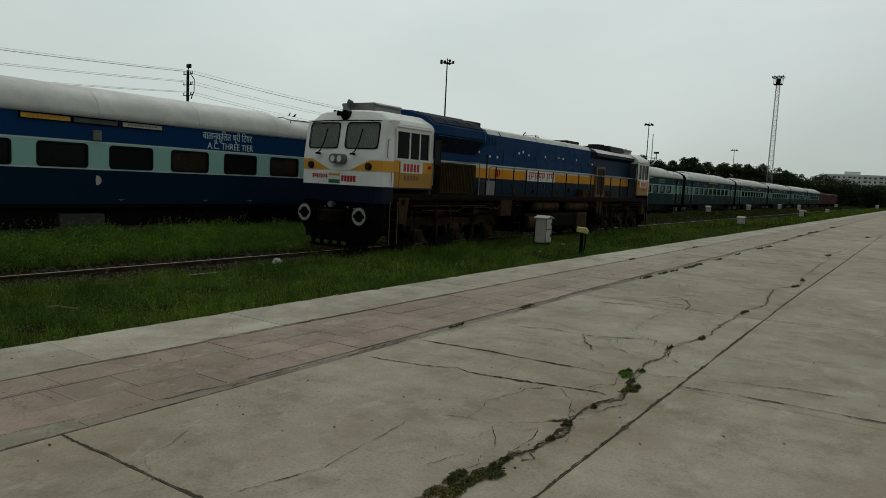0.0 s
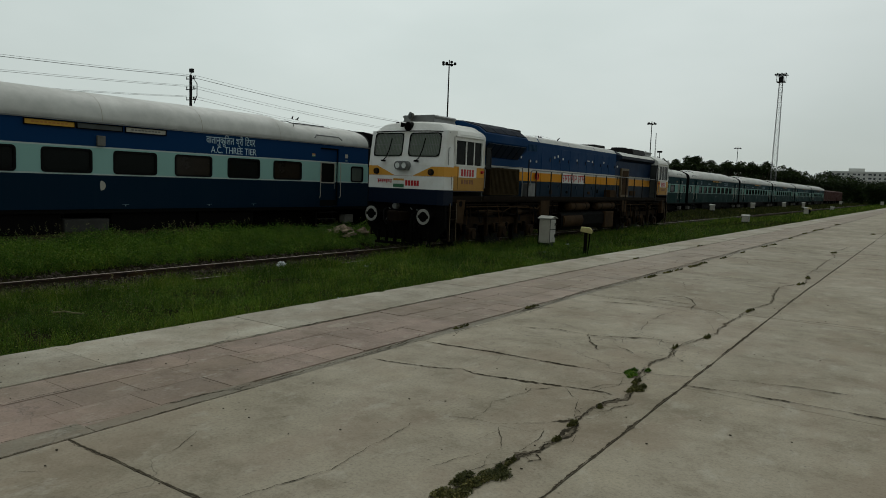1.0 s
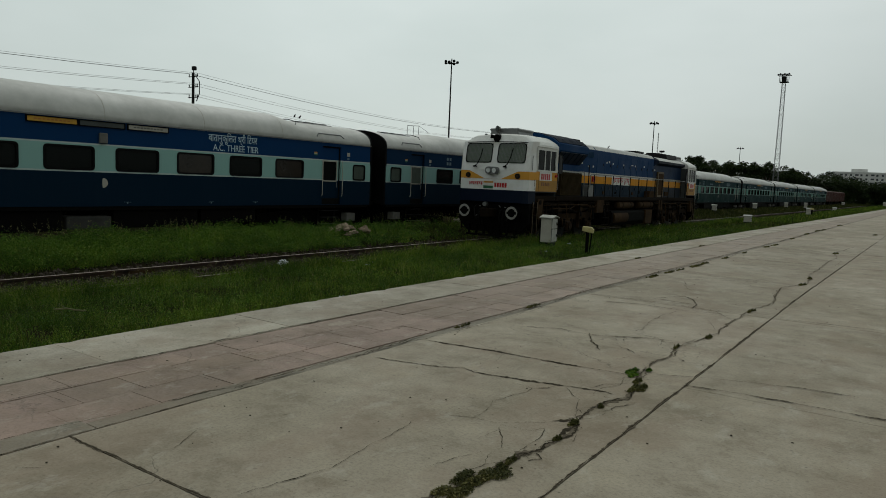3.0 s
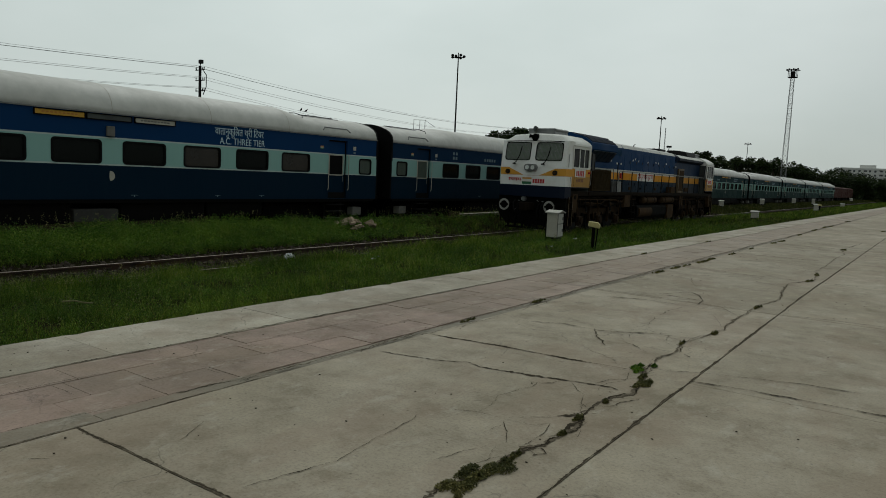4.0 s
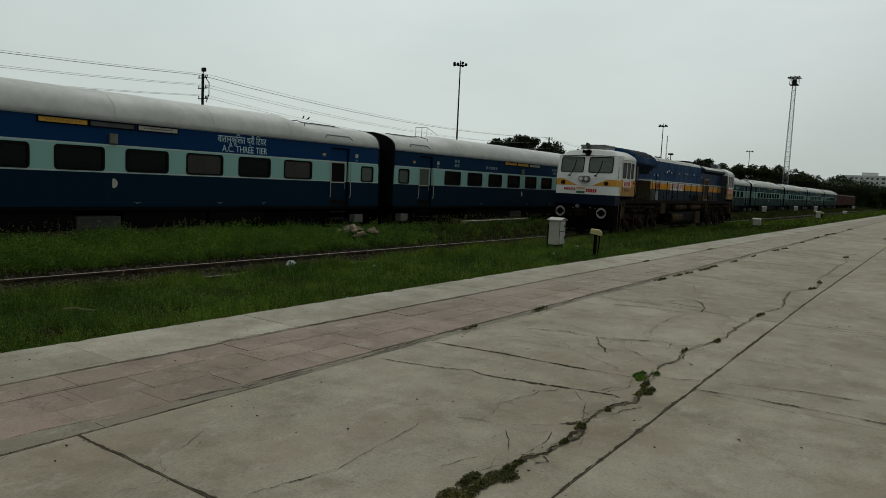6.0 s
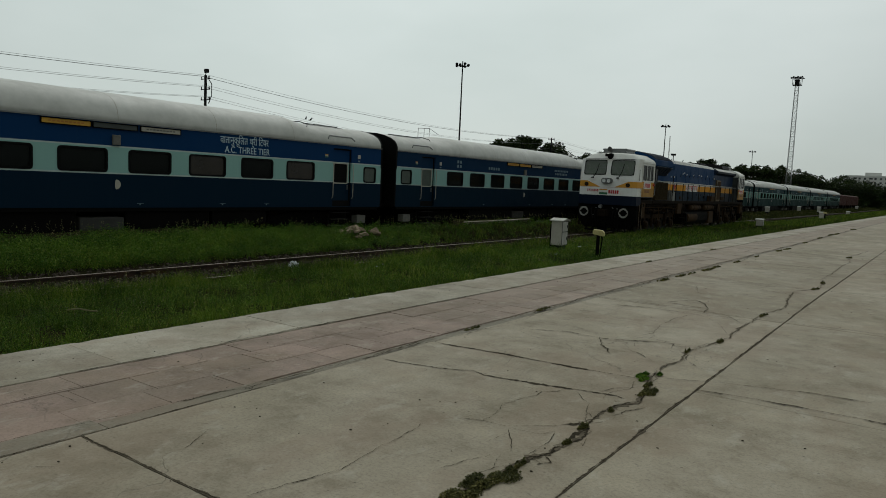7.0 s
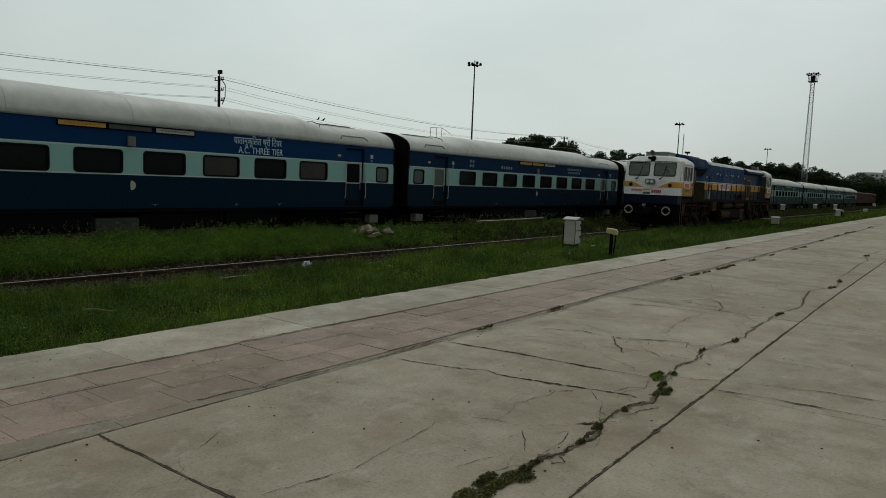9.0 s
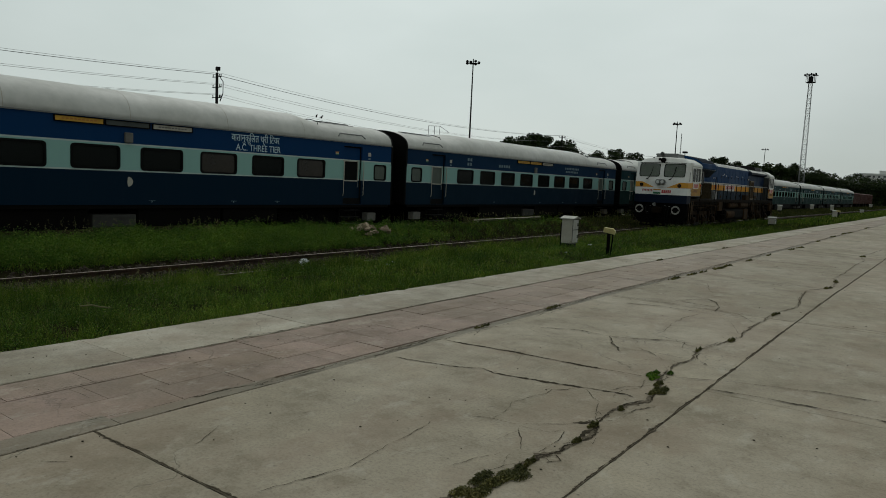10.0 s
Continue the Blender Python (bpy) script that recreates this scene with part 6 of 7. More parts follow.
def build_bogie(yc):
    bogie = None
    for s in (-1, 1):
        bm = bmesh.new()
        prof = [(-2.55, 0.98), (-2.45, 0.72), (-2.2, 0.50), (-1.7, 0.50), (-1.45, 0.80), (-0.55, 0.80), (-0.3, 0.52), (0.3, 0.52), (0.55, 0.80), (1.45, 0.80),
                (1.7, 0.50), (2.2, 0.50), (2.45, 0.72), (2.55, 0.98), (2.2, 1.12), (1.0, 1.04), (-1.0, 1.04), (-2.2, 1.12)]
        prism(bm, [(yc + u, v) for u, v in prof], s * 1.12, s * 1.24, "x")
        if bogie is None:
            bogie = part("bogie", bm, M_BOGIE, loco, "three-axle bogie brown with brake dust")
        else:
            part("side_frame", bm, M_BOGIE, bogie)
        for dy in (-1.95, 0.0, 1.95):
            bm = bmesh.new()
            box(bm, s * 1.22, s * 1.38, yc + dy - 0.20, yc + dy + 0.20, 0.36, 0.74, 0.04)
            rod(bm, (s * 1.38, yc + dy, 0.55), (s * 1.43, yc + dy, 0.55), 0.13, seg=14)
            part("axle_box", bm, M_BOGIE, bogie)
            for e in (-0.33, 0.33):
                bm = bmesh.new()
                for k in range(5):
                    rod(bm, (s * 1.27, yc + dy + e, 0.56 + 0.062 * k), (s * 1.27, yc + dy + e, 0.59 + 0.062 * k), 0.085, seg=10)
                rod(bm, (s * 1.27, yc + dy + e, 0.55), (s * 1.27, yc + dy + e, 0.86), 0.05, seg=8)
                part("spring", bm, M_BLACK, bogie)
        for dy in (-1.0, 1.0):
            bm = bmesh.new()
            rod(bm, (s * 1.30, yc + dy - 0.22, 1.20), (s * 1.30, yc + dy + 0.22, 1.20), 0.11, seg=12)
            rod(bm, (s * 1.30, yc + dy + 0.2, 1.20), (s * 1.30, yc + dy + 0.65, 1.16), 0.025, seg=7)
            box(bm, s * 1.24, s * 1.34, yc + dy - 0.04, yc + dy + 0.04, 0.45, 1.2)
            part("brake_cylinder", bm, M_BOGIE, bogie, "brake cylinder and hanger")
        bm = bmesh.new()
        prism(bm, [(yc - 0.55, 0.86), (yc + 0.55, 0.86), (yc + 0.38, 0.52), (yc - 0.38, 0.52)], s * 1.245, s * 1.29, "x")
        gu = part("guide_plate", bm, M_RUSTBROWN, bogie, "rounded brown guide plate with two holes")
        for e in (-0.14, 0.14):
            bm = bmesh.new()
            rod(bm, (s * 1.288, yc + e, 0.66), (s * 1.297, yc + e, 0.66), 0.055, seg=12)
            part("hole", bm, M_BLACK, gu)
    bm = bmesh.new()
    box(bm, -1.1, 1.1, yc - 0.5, yc + 0.5, 0.75, 1.0)
    part("bolster", bm, M_BLACK, bogie)
    for dy in (-1.95, 0.0, 1.95):
        bm = bmesh.new()
        for s in (-1, 1):
            x = s * 0.87
            rod(bm, (x - 0.065, 0, 0), (x + 0.065, 0, 0), WHEEL_R, seg=36)
            rod(bm, (x - s * 0.065, 0, 0), (x - s * 0.09, 0, 0), WHEEL_R + 0.028, seg=36)
            rod(bm, (x + s * 0.06, 0, 0), (x + s * 0.09, 0, 0), 0.2, 0.16, seg=16)
            for k in range(6):
                q = k * math.pi / 3
                rod(bm, (x + s * 0.064, 0.3 * math.cos(q), 0.3 * math.sin(q)), (x + s * 0.072, 0.3 * math.cos(q), 0.3 * math.sin(q)), 0.05, seg=8)
        rod(bm, (-0.9, 0, 0), (0.9, 0, 0), 0.1, seg=12)
        ws = part("wheelset", bm, M_DARKSTEEL, bogie, "steel wheels on their axle", pose(0, yc + dy, WHEEL_R))
        WHEELSETS.append((ws, yc + dy))
    return bogie


build_bogie(4.05)
build_bogie(LOCO_LEN - 4.05)

# ---- grass and weeds ----
def lumps(x, y, seed):
    return (np.sin(0.9 * x + 1.7 * y + seed) + np.sin(2.3 * x - 1.1 * y + 2.1 * seed) + np.sin(0.37 * y + 0.8 * x + 3 * seed) + np.sin(3.1 * y + 0.4 * x - seed)) / 4


def ground_np(x):
    xp = [-4000, -60, -22.5, -21.2, -17.6, -16.9, -15.6, -14.7, -14.1, -11.5, -10.9, -9.0, -6.5]
    zp = [-0.2, -0.1, -0.05, -0.14, -0.12, 0.24, 0.22, -0.02, -0.13, -0.14, -0.02, 0.06, 0.10]
    return np.interp(x, xp, zp)


def blades(name, x, y, height, width, rng, material, label, bent=0.35):
    """Curved blades of three faces each, one island a blade."""
    n = len(x)
    az, lean = rng.uniform(0, 2 * np.pi, n), rng.uniform(0.05, bent, n) * height
    face = rng.uniform(0, 2 * np.pi, n)
    base = np.stack([x, y, ground_np(x) + mound(x, y) - 0.03], -1)
    tip = np.stack([np.cos(az) * lean, np.sin(az) * lean, height], -1)
    mid = tip * np.array([0.35, 0.35, 0.58])
    side = np.stack([np.cos(face), np.sin(face), np.zeros(n)], -1) * width[:, None] / 2
    v = np.stack([base - side, base + side, base + mid + side * 0.8, base + mid - side * 0.8, base + tip], 1).reshape(-1, 3)
    o = (np.arange(n) * 5)[:, None]
    quads, tris = (o + np.array([0, 1, 2, 3])), (o + np.array([3, 2, 4]))
    loops = np.concatenate([quads, tris], 1).reshape(-1).astype(np.int32)
    starts = (np.arange(n)[:, None] * 7 + np.array([0, 4])).reshape(-1).astype(np.int32)
    me = bpy.data.meshes.new(name)
    me.vertices.add(len(v))
    me.vertices.foreach_set("co", v.reshape(-1).astype(np.float32))
    me.loops.add(len(loops))
    me.loops.foreach_set("vertex_index", loops)
    me.polygons.add(len(starts))
    me.polygons.foreach_set("loop_start", starts)
    me.update(calc_edges=True)
    me.validate()
    me.materials.append(material)
    return tagged(new(name, me), label, "grass", kind="stuff")


def leaves_mesh(name, centre, size, rng, material):
    """Small folded leaves, each turned its own way."""
    n = len(centre)
    u = rng.standard_normal((n, 3))
    u[:, 2] *= 0.6
    u /= np.linalg.norm(u, axis=1)[:, None]
    w = np.cross(u, rng.standard_normal((n, 3)))
    w /= np.linalg.norm(w, axis=1)[:, None]
    u, w = u * size[:, None], w * size[:, None] * 0.42
    v = np.stack([centre - u * 0.5, centre + w * 0.5, centre + u * 0.5, centre - w * 0.5], 1).reshape(-1, 3)
    me = bpy.data.meshes.new(name)
    me.from_pydata(v.tolist(), [], (np.arange(n * 4).reshape(-1, 4)).tolist())
    me.materials.append(material)
    return me


def build_grass():
    rng = np.random.default_rng(11)

    def strip(n, x0, x1, y0, y1, power, seed, cut=-0.45):
        x, y = rng.uniform(x0, x1, n), y0 + (y1 - y0) * rng.random(n) ** power
        if x0 > -12:
            x = x + BEND * np.maximum(0, y - BEND_FROM) * (x - x0) / (x1 - x0)
        keep = lumps(x, y, seed) + rng.normal(0, 0.25, n) > cut
        return x[keep], y[keep]

    far = lambda y, a=0.0062: a * (1 + np.maximum(y - 6, 0) / 14)
    def tufts(name, n, x0, x1, y0, y1, power, each, tall, spread, width, material, label, seed, cut=-1.2, lean=0.75):
        """Tussocks: blades that spring from one root and bow outwards, longest in the middle."""
        px, py = strip(n, x0, x1, y0, y1, power, seed, cut)
        if x1 < -14:
            keep = rng.random(len(px)) < np.clip(1.0 - (py - 15) / 12, 0.08, 1)
            px, py = px[keep], py[keep]
        size = rng.uniform(0.5, 1.25, len(px)) * (1 + 0.55 * lumps(px, py, seed + 2))
        k = np.repeat(np.arange(len(px)), each)
        a, d = rng.uniform(0, 2 * np.pi, len(k)), np.sqrt(rng.random(len(k)))
        x, y = px[k] + np.cos(a) * d * spread * size[k], py[k] + np.sin(a) * d * spread * size[k]
        h = np.clip(tall * size[k] * rng.uniform(0.55, 1.15, len(k)) * (1 - 0.35 * d), 0.03, 0.7)
        ok = (x < -6.45 + BEND * np.maximum(0, y - BEND_FROM)) & (x > x0 - 0.06)
        x, y, h = x[ok], y[ok], h[ok]
        blades(name, x, y, h, far(y, width) * rng.uniform(0.6, 1.4, len(x)), rng, material, label, lean)

    # between the platform and the near track: a low sward, then tussocks of two heights
    x, y = strip(42000, -11.8, -6.45, 1.5, 60, 1.8, 1, -1.1)
    h = rng.uniform(0.05, 0.18, len(x)) * (1 + 0.45 * lumps(x, y, 5))
    blades("grass", x, y, h, far(y, 0.005) * rng.uniform(0.7, 1.4, len(x)), rng, M_GRASS, "lush short green grass between platform and track", 0.7)
    tufts("grass", 5200, -11.7, -6.6, 1.6, 45, 1.7, 26, 0.25, 0.10, 0.0042, M_GRASS, "dense green tussocks between platform and track", 31, lean=1.1)
    tufts("grass", 1300, -11.5, -7.2, 2.5, 40, 1.5, 22, 0.37, 0.09, 0.0040, M_GRASS, "taller green tussocks between platform and track", 33, 0.0)
    # tufts at the near rail, thinner between the rails
    tufts("grass", 6500, -11.95, -11.2, 3, 60, 1.5, 22, 0.42, 0.09, 0.0045, M_GRASS, "tall grass tufts hiding the near rail", 35, -2.5)
    x, y = strip(8000, -13.4, -12.0, 3, 60, 1.6, 3, 0.15)
    blades("grass", x, y, rng.uniform(0.05, 0.16, len(x)), far(y), rng, M_GRASS, "sparse grass between the rails")
    # the bank before the coaches
    x, y = strip(30000, -17.5, -14.5, 4, 70, 1.7, 4, -1.0)
    keep = rng.random(len(x)) < np.clip(1.0 - (y - 16) / 13, 0.10, 1)
    x, y = x[keep], y[keep]
    h = rng.uniform(0.06, 0.20, len(x)) * (1 + 0.4 * lumps(x, y, 6)) * np.where(y > 16, 0.75, 1.05 + 0.35 * np.clip((14 - y) / 6, 0, 1))
    blades("grass", x, y, h, far(y, 0.007) * rng.uniform(0.7, 1.4, len(x)), rng, M_GRASS, "lush grass bank in front of the coaches", 0.7)
    tufts("grass", 2900, -17.4, -14.5, 4, 36, 1.35, 24, 0.27, 0.11, 0.0055, M_GRASS, "dense green tussocks on the bank", 37, -0.9, 1.2)
    tufts("grass", 700, -17.4, -15.0, 4, 24, 1.2, 22, 0.40, 0.11, 0.0052, M_GRASS, "taller tussocks on the bank", 39, 0.0, 1.0)
    # far stretches on both sides of the track and beyond the train
    for n, x0, x1, y0, y1 in ((26000, -11.6, -6.5, 55, 330), (12000, -17.4, -14.2, 60, 330), (14000, -26, -22.5, -5, 110)):
        x, y = strip(n, x0, x1, y0, y1, 1.5, 7, -1.5)
        blades("grass", x, y, rng.uniform(0.15, 0.38, len(x)), rng.uniform(0.012, 0.028, len(x)) * (1 + np.maximum(y - 20, 0) / 40), rng, M_OLIVE if x1 < -14 else M_GRASS, "far grass along the track")
    # dull dry grass where the bank thins out
    for n, x0, x1, y0, y1, cut in ((26000, -17.4, -14.4, 21, 120, -0.5), (16000, -11.7, -6.5, 24, 110, -0.3)):
        x, y = strip(n, x0, x1, y0, y1, 1.5, 17, cut)
        blades("dry_grass", x, y, rng.uniform(0.08, 0.28, len(x)), far(y, 0.008), rng, M_OLIVE, "dull olive dry grass along the track", 0.7)
    # seed stalks: a thin stem with a pale feathery head
    for n, x0, x1, y0, y1, lo, hi, seed in ((900, -17.3, -15.8, 4, 45, 0.36, 0.66, 8), (1100, -12.1, -11.0, 4, 40, 0.24, 0.46, 9), (300, -11.0, -8.0, 4, 40, 0.20, 0.38, 19)):
        x, y = strip(n, x0, x1, y0, y1, 1.3, seed, -0.2)
        tall = rng.uniform(lo, hi, len(x))
        blades("seed_stalks", x, y, tall, far(y, 0.0028), rng, M_GRASS, "thin stems standing over the grass", 0.12)
        k = np.repeat(np.arange(len(x)), 7)
        up = rng.random(len(k))
        c = np.stack([x[k] + rng.normal(0, 0.012, len(k)), y[k] + rng.normal(0, 0.012, len(k)), ground_np(x[k]) + tall[k] - 0.04 - 0.10 * up], -1)
        me = leaves_mesh("seed_heads", c, rng.uniform(0.012, 0.030, len(k)) * (1 + y[k] / 50), rng, M_STALK)
        tagged(new("seed_heads", me), "pale feathery seed heads over the grass", "grass", kind="stuff")
    # leafy plants, each a small dome of leaves with dark gaps between
    for plants, each, x0, x1, y0, y1, h, power in ((7600, 34, -17.4, -14.45, 4, 33, 0.42, 1.5), (6500, 24, -11.7, -6.6, 1.6, 40, 0.25, 1.6), (700, 18, -12.0, -11.55, 3, 40, 0.26, 1.4), (60, 30, -10.3, -9.45, 19.9, 20.4, 0.36, 1.0)):
        px, py = rng.uniform(x0, x1, plants), y0 + (y1 - y0) * rng.random(plants) ** power
        if x1 < -14:
            keep = rng.random(plants) < np.clip(1.0 - (py - 13) / 11, 0.07, 1)
            px, py, plants = px[keep], py[keep], int(keep.sum())
        tall = h * rng.uniform(0.45, 1.1, plants) * (1 + 0.3 * lumps(px, py, 14))
        wide = rng.uniform(0.07, 0.20, plants)
        k = np.repeat(np.arange(plants), each)
        a, d = rng.uniform(0, 2 * np.pi, len(k)), np.sqrt(rng.random(len(k)))
        x, y = np.clip(px[k] + np.cos(a) * d * wide[k], -17.5, -6.45), py[k] + np.sin(a) * d * wide[k]
        z = ground_np(x) + mound(x, y) + tall[k] * (1 - 0.6 * d ** 2) * rng.random(len(k)) ** 0.45
        me = leaves_mesh("weeds", np.stack([x, y, z], -1), rng.uniform(0.016, 0.034, len(k)) * (1.25 if x1 < -14 else 0.85) * (1 + y / 40), rng, M_WEED)
        tagged(new("weeds", me), "low leafy green weeds among the grass", "weeds", kind="stuff")


build_grass()


def weed_clump(x, y, r, seed, dry=True, long=2.0):
    """Ragged leaves in a few small tufts that follow the crack."""
    rng = np.random.default_rng(seed)
    pts = []
    tufts = rng.integers(5, 9)
    for k in range(tufts):
        f = (k + rng.uniform(-0.4, 0.4)) / (tufts - 1) * 2 - 1
        cx, cy = r * rng.uniform(-0.42, 0.42) / max(1.0, long - 1.2), r * long * 0.8 * f
        q = r * rng.uniform(0.16, 0.44) * (1.15 - 0.5 * abs(f))
        n = int(60 + 2600 * (q / 0.12) ** 1.4 * (0.25 if long > 2.5 else 0.5))
        a, d = rng.uniform(0, 2 * np.pi, n), q * rng.random(n) ** 0.7 * (1 + 0.5 * rng.random(n))
        pts.append(np.stack([cx + np.cos(a) * d * 0.8, cy + np.sin(a) * d * (1 + 0.25 * long), 0.004 + 0.034 * rng.random(n) ** 2 * np.maximum(0.1, 1 - d / (1.3 * q))], -1))
    c = np.concatenate(pts)
    me = leaves_mesh("weed_clump", c, rng.uniform(0.008, 0.026, len(c)), rng, M_DRYWEED if dry else M_WEED)
    ob = tagged(new("weed_clump", me), "trodden weed clump growing from a crack in the concrete" if dry else "small green weed growing from a crack", "weed", "weeds in the cracks")
    ob.location = (x + veer(y), y, PLAT + 0.004)


# along the long crack, then along the broken joint by the paving
for k, (x, y, r, dry) in enumerate(((-1.88, 3.00, 0.17, 1), (-1.82, 3.24, 0.16, 1), (-1.86, 3.50, 0.05, 1), (-1.79, 4.01, 0.03, 1), (-1.84, 4.36, 0.05, 1), (-1.83, 4.83, 0.025, 1), (-1.78, 5.48, 0.10, 1),
                                    (-1.94, 5.95, 0.16, 0), (-1.83, 5.68, 0.07, 1), (-1.96, 7.25, 0.05, 1), (-1.83, 8.03, 0.05, 1), (-1.81, 10.27, 0.08, 1), (-1.71, 14.15, 0.09, 1), (-1.73, 15.39, 0.08, 1),
                                    (-2.05, 23.0, 0.12, 1), (-1.92, 36.8, 0.16, 1))):
    weed_clump(x, y, r, 40 + k, bool(dry), 1.25 if k < 9 else 1.9)
for k, (x, y, r) in enumerate(((-4.14, 6.51, 0.06), (-4.17, 8.27, 0.07), (-4.06, 12.9, 0.11), (-4.04, 13.9, 0.10), (-4.02, 14.5, 0.09), (-4.0, 15.6, 0.14), (-4.0, 16.3, 0.12), (-3.98, 18.2, 0.12), (-4.0, 20.4, 0.10),
                               (-3.98, 23.4, 0.16), (-3.95, 24.6, 0.15), (-4.1, 29.0, 0.14), (-4.2, 33.5, 0.18), (-4.25, 37, 0.25), (-4.2, 38.6, 0.22), (-4.25, 46.5, 0.28), (-5.44, 16.0, 0.07), (-5.44, 21.5, 0.09))):
    weed_clump(x, y, r, 70 + k, True, 2.8 if y < 25 else 3.6)


def build_grit():
    """Crumbs of concrete and dirt on the slabs."""
    rng = random.Random(5)
    bm = bmesh.new()
    for k in range(300):
        y = 1.6 + 26 * rng.random() ** 2
        x = rng.uniform(-6.3, 1.0)
        s = rng.uniform(0.003, 0.008)
        bmesh.ops.create_icosphere(bm, subdivisions=1, radius=s, matrix=Matrix.Translation((x, y, PLAT + 0.006)) @ Matrix.Diagonal((1.4, 1, 0.5, 1)))
    tagged(part("grit", bm, M_CRACK), "dark crumbs of dirt scattered over the concrete", "grit", kind="stuff")


build_grit()


# ---- lineside things ----
def location_box(x, y, w, d, h, material=M_BOX, label="white steel equipment cabinet with a pitched lid in grass", base=None):
    z0 = float(ground_np(np.array([x]))[0]) - 0.05
    cab = thing("equipment_cabinet", label, "trackside cabinet", pose(x, y, 0), "trackside cabinets")
    bm = bmesh.new()
    box(bm, -w / 2 + 0.03, w / 2 - 0.03, -d / 2 + 0.03, d / 2 - 0.03, z0, z0 + 0.27 * h, 0.01)
    part("plinth", bm, M_DARKSTEEL, cab, "dark steel stand")
    bm = bmesh.new()
    box(bm, -w / 2, w / 2, -d / 2, d / 2, z0 + 0.27 * h + 0.002, h - 0.085, 0.008)
    prism(bm, [(-d / 2, h - 0.087), (d / 2, h - 0.087), (0, h - 0.035)], -w / 2 + 0.004, w / 2 - 0.004, "x")
    part("body", bm, M_CREAM, cab)
    bm = bmesh.new()
    e = d / 2 + 0.05
    prism(bm, [(-e, h - 0.10), (0, h - 0.03), (e, h - 0.10), (e, h - 0.075), (0, h), (-e, h - 0.075)], -w / 2 - 0.05, w / 2 + 0.06, "x")
    part("lid", bm, material, cab, "pitched steel lid")
    zm = (z0 + 0.27 * h + h) / 2
    bm = bmesh.new()
    box(bm, w / 2 - 0.002, w / 2 + 0.004, -d / 2 + 0.004, d / 2 - 0.004, z0 + 0.27 * h + 0.01, h - 0.10)
    part("door_frame", bm, M_DARKSTEEL, cab, "dark door frame")
    for za, zb in ((z0 + 0.27 * h + 0.03, zm - 0.012), (zm + 0.012, h - 0.12)):
        bm = bmesh.new()
        box(bm, w / 2, w / 2 + 0.014, -d / 2 + 0.028, d / 2 - 0.02, za, zb, 0.003)
        door = part("door", bm, M_BOX, cab, "dull white cabinet door")
        bm = bmesh.new()
        box(bm, w / 2 + 0.012, w / 2 + 0.028, d / 2 - 0.10, d / 2 - 0.06, (za + zb) / 2 - 0.05, (za + zb) / 2 + 0.05)
        part("hasp", bm, M_DARKSTEEL, door)
    return cab


location_box(-9.93, 20.55, 0.38, 0.42, 1.17)


def stub_post(x, y, top):
    """A short dark stake beside the cabinet."""
    bm = bmesh.new()
    box(bm, -0.045, 0.045, -0.045, 0.045, -0.1, top, 0.01)
    tagged(part("stake", bm, M_BLACK, None, "short dark stake standing in grass beside the cabinet", pose(x, y, 0)), "", "stake")


stub_post(-10.40, 20.95, 0.92)
for x, y, w, d, h in ((-15.9, 67.6, 0.45, 0.45, 1.15), (-15.9, 86.6, 0.5, 0.45, 1.25), (-15.9, 109, 0.5, 0.5, 1.25), (-14.9, 121, 0.5, 0.5, 1.25), (-10.0, 52.3, 0.55, 0.5, 0.75), (-9.7, 81.4, 0.55, 0.5, 1.05),
                      (-11, 121.7, 0.6, 0.6, 0.7), (-15.5, 190, 0.7, 0.7, 1.2), (-8.5, 226, 0.9, 0.8, 1.4), (-9.0, 240, 0.9, 0.8, 1.4)):
    location_box(x, y, 0.8 * w, 0.8 * d, 0.88 * h)


def ground_signal(x, y):
    z0 = float(ground_np(np.array([x]))[0]) - 0.05
    post = thing("ground_signal", "short dark post with a yellow-white cap among grass", "signal post", pose(x, y, 0, 0, 0, 20))
    bm = bmesh.new()
    box(bm, -0.05, 0.05, -0.05, 0.05, z0, 0.86, 0.01)
    part("post", bm, M_BLACK, post)
    bm = bmesh.new()
    bend(bm, [(0.09, 0.0, 0.80), (0.12, 0, 0.66), (0.10, 0, 0.4), (0.07, 0, z0 + 0.02)], 0.02, 6)
    part("cable", bm, M_BLACK, post)
    bm = bmesh.new()
    prism(bm, [(-0.17, 0.80), (0.18, 0.74), (0.19, 0.84), (0.12, 0.92), (-0.15, 0.94)], -0.13, 0.13)
    bmesh.ops.bevel(bm, geom=bm.edges[:], offset=0.012, segments=1, affect="EDGES")
    part("cap", bm, M_CAP, post, "yellowed white cap")


M_CAP = surface("yellowed_paint", (0.50, 0.44, 0.20), (0.40, 0.34, 0.14), 6, 40, 0.6, bump=0.1)
ground_signal(-8.25, 19.75)
ground_signal(-9.2, 79.5)


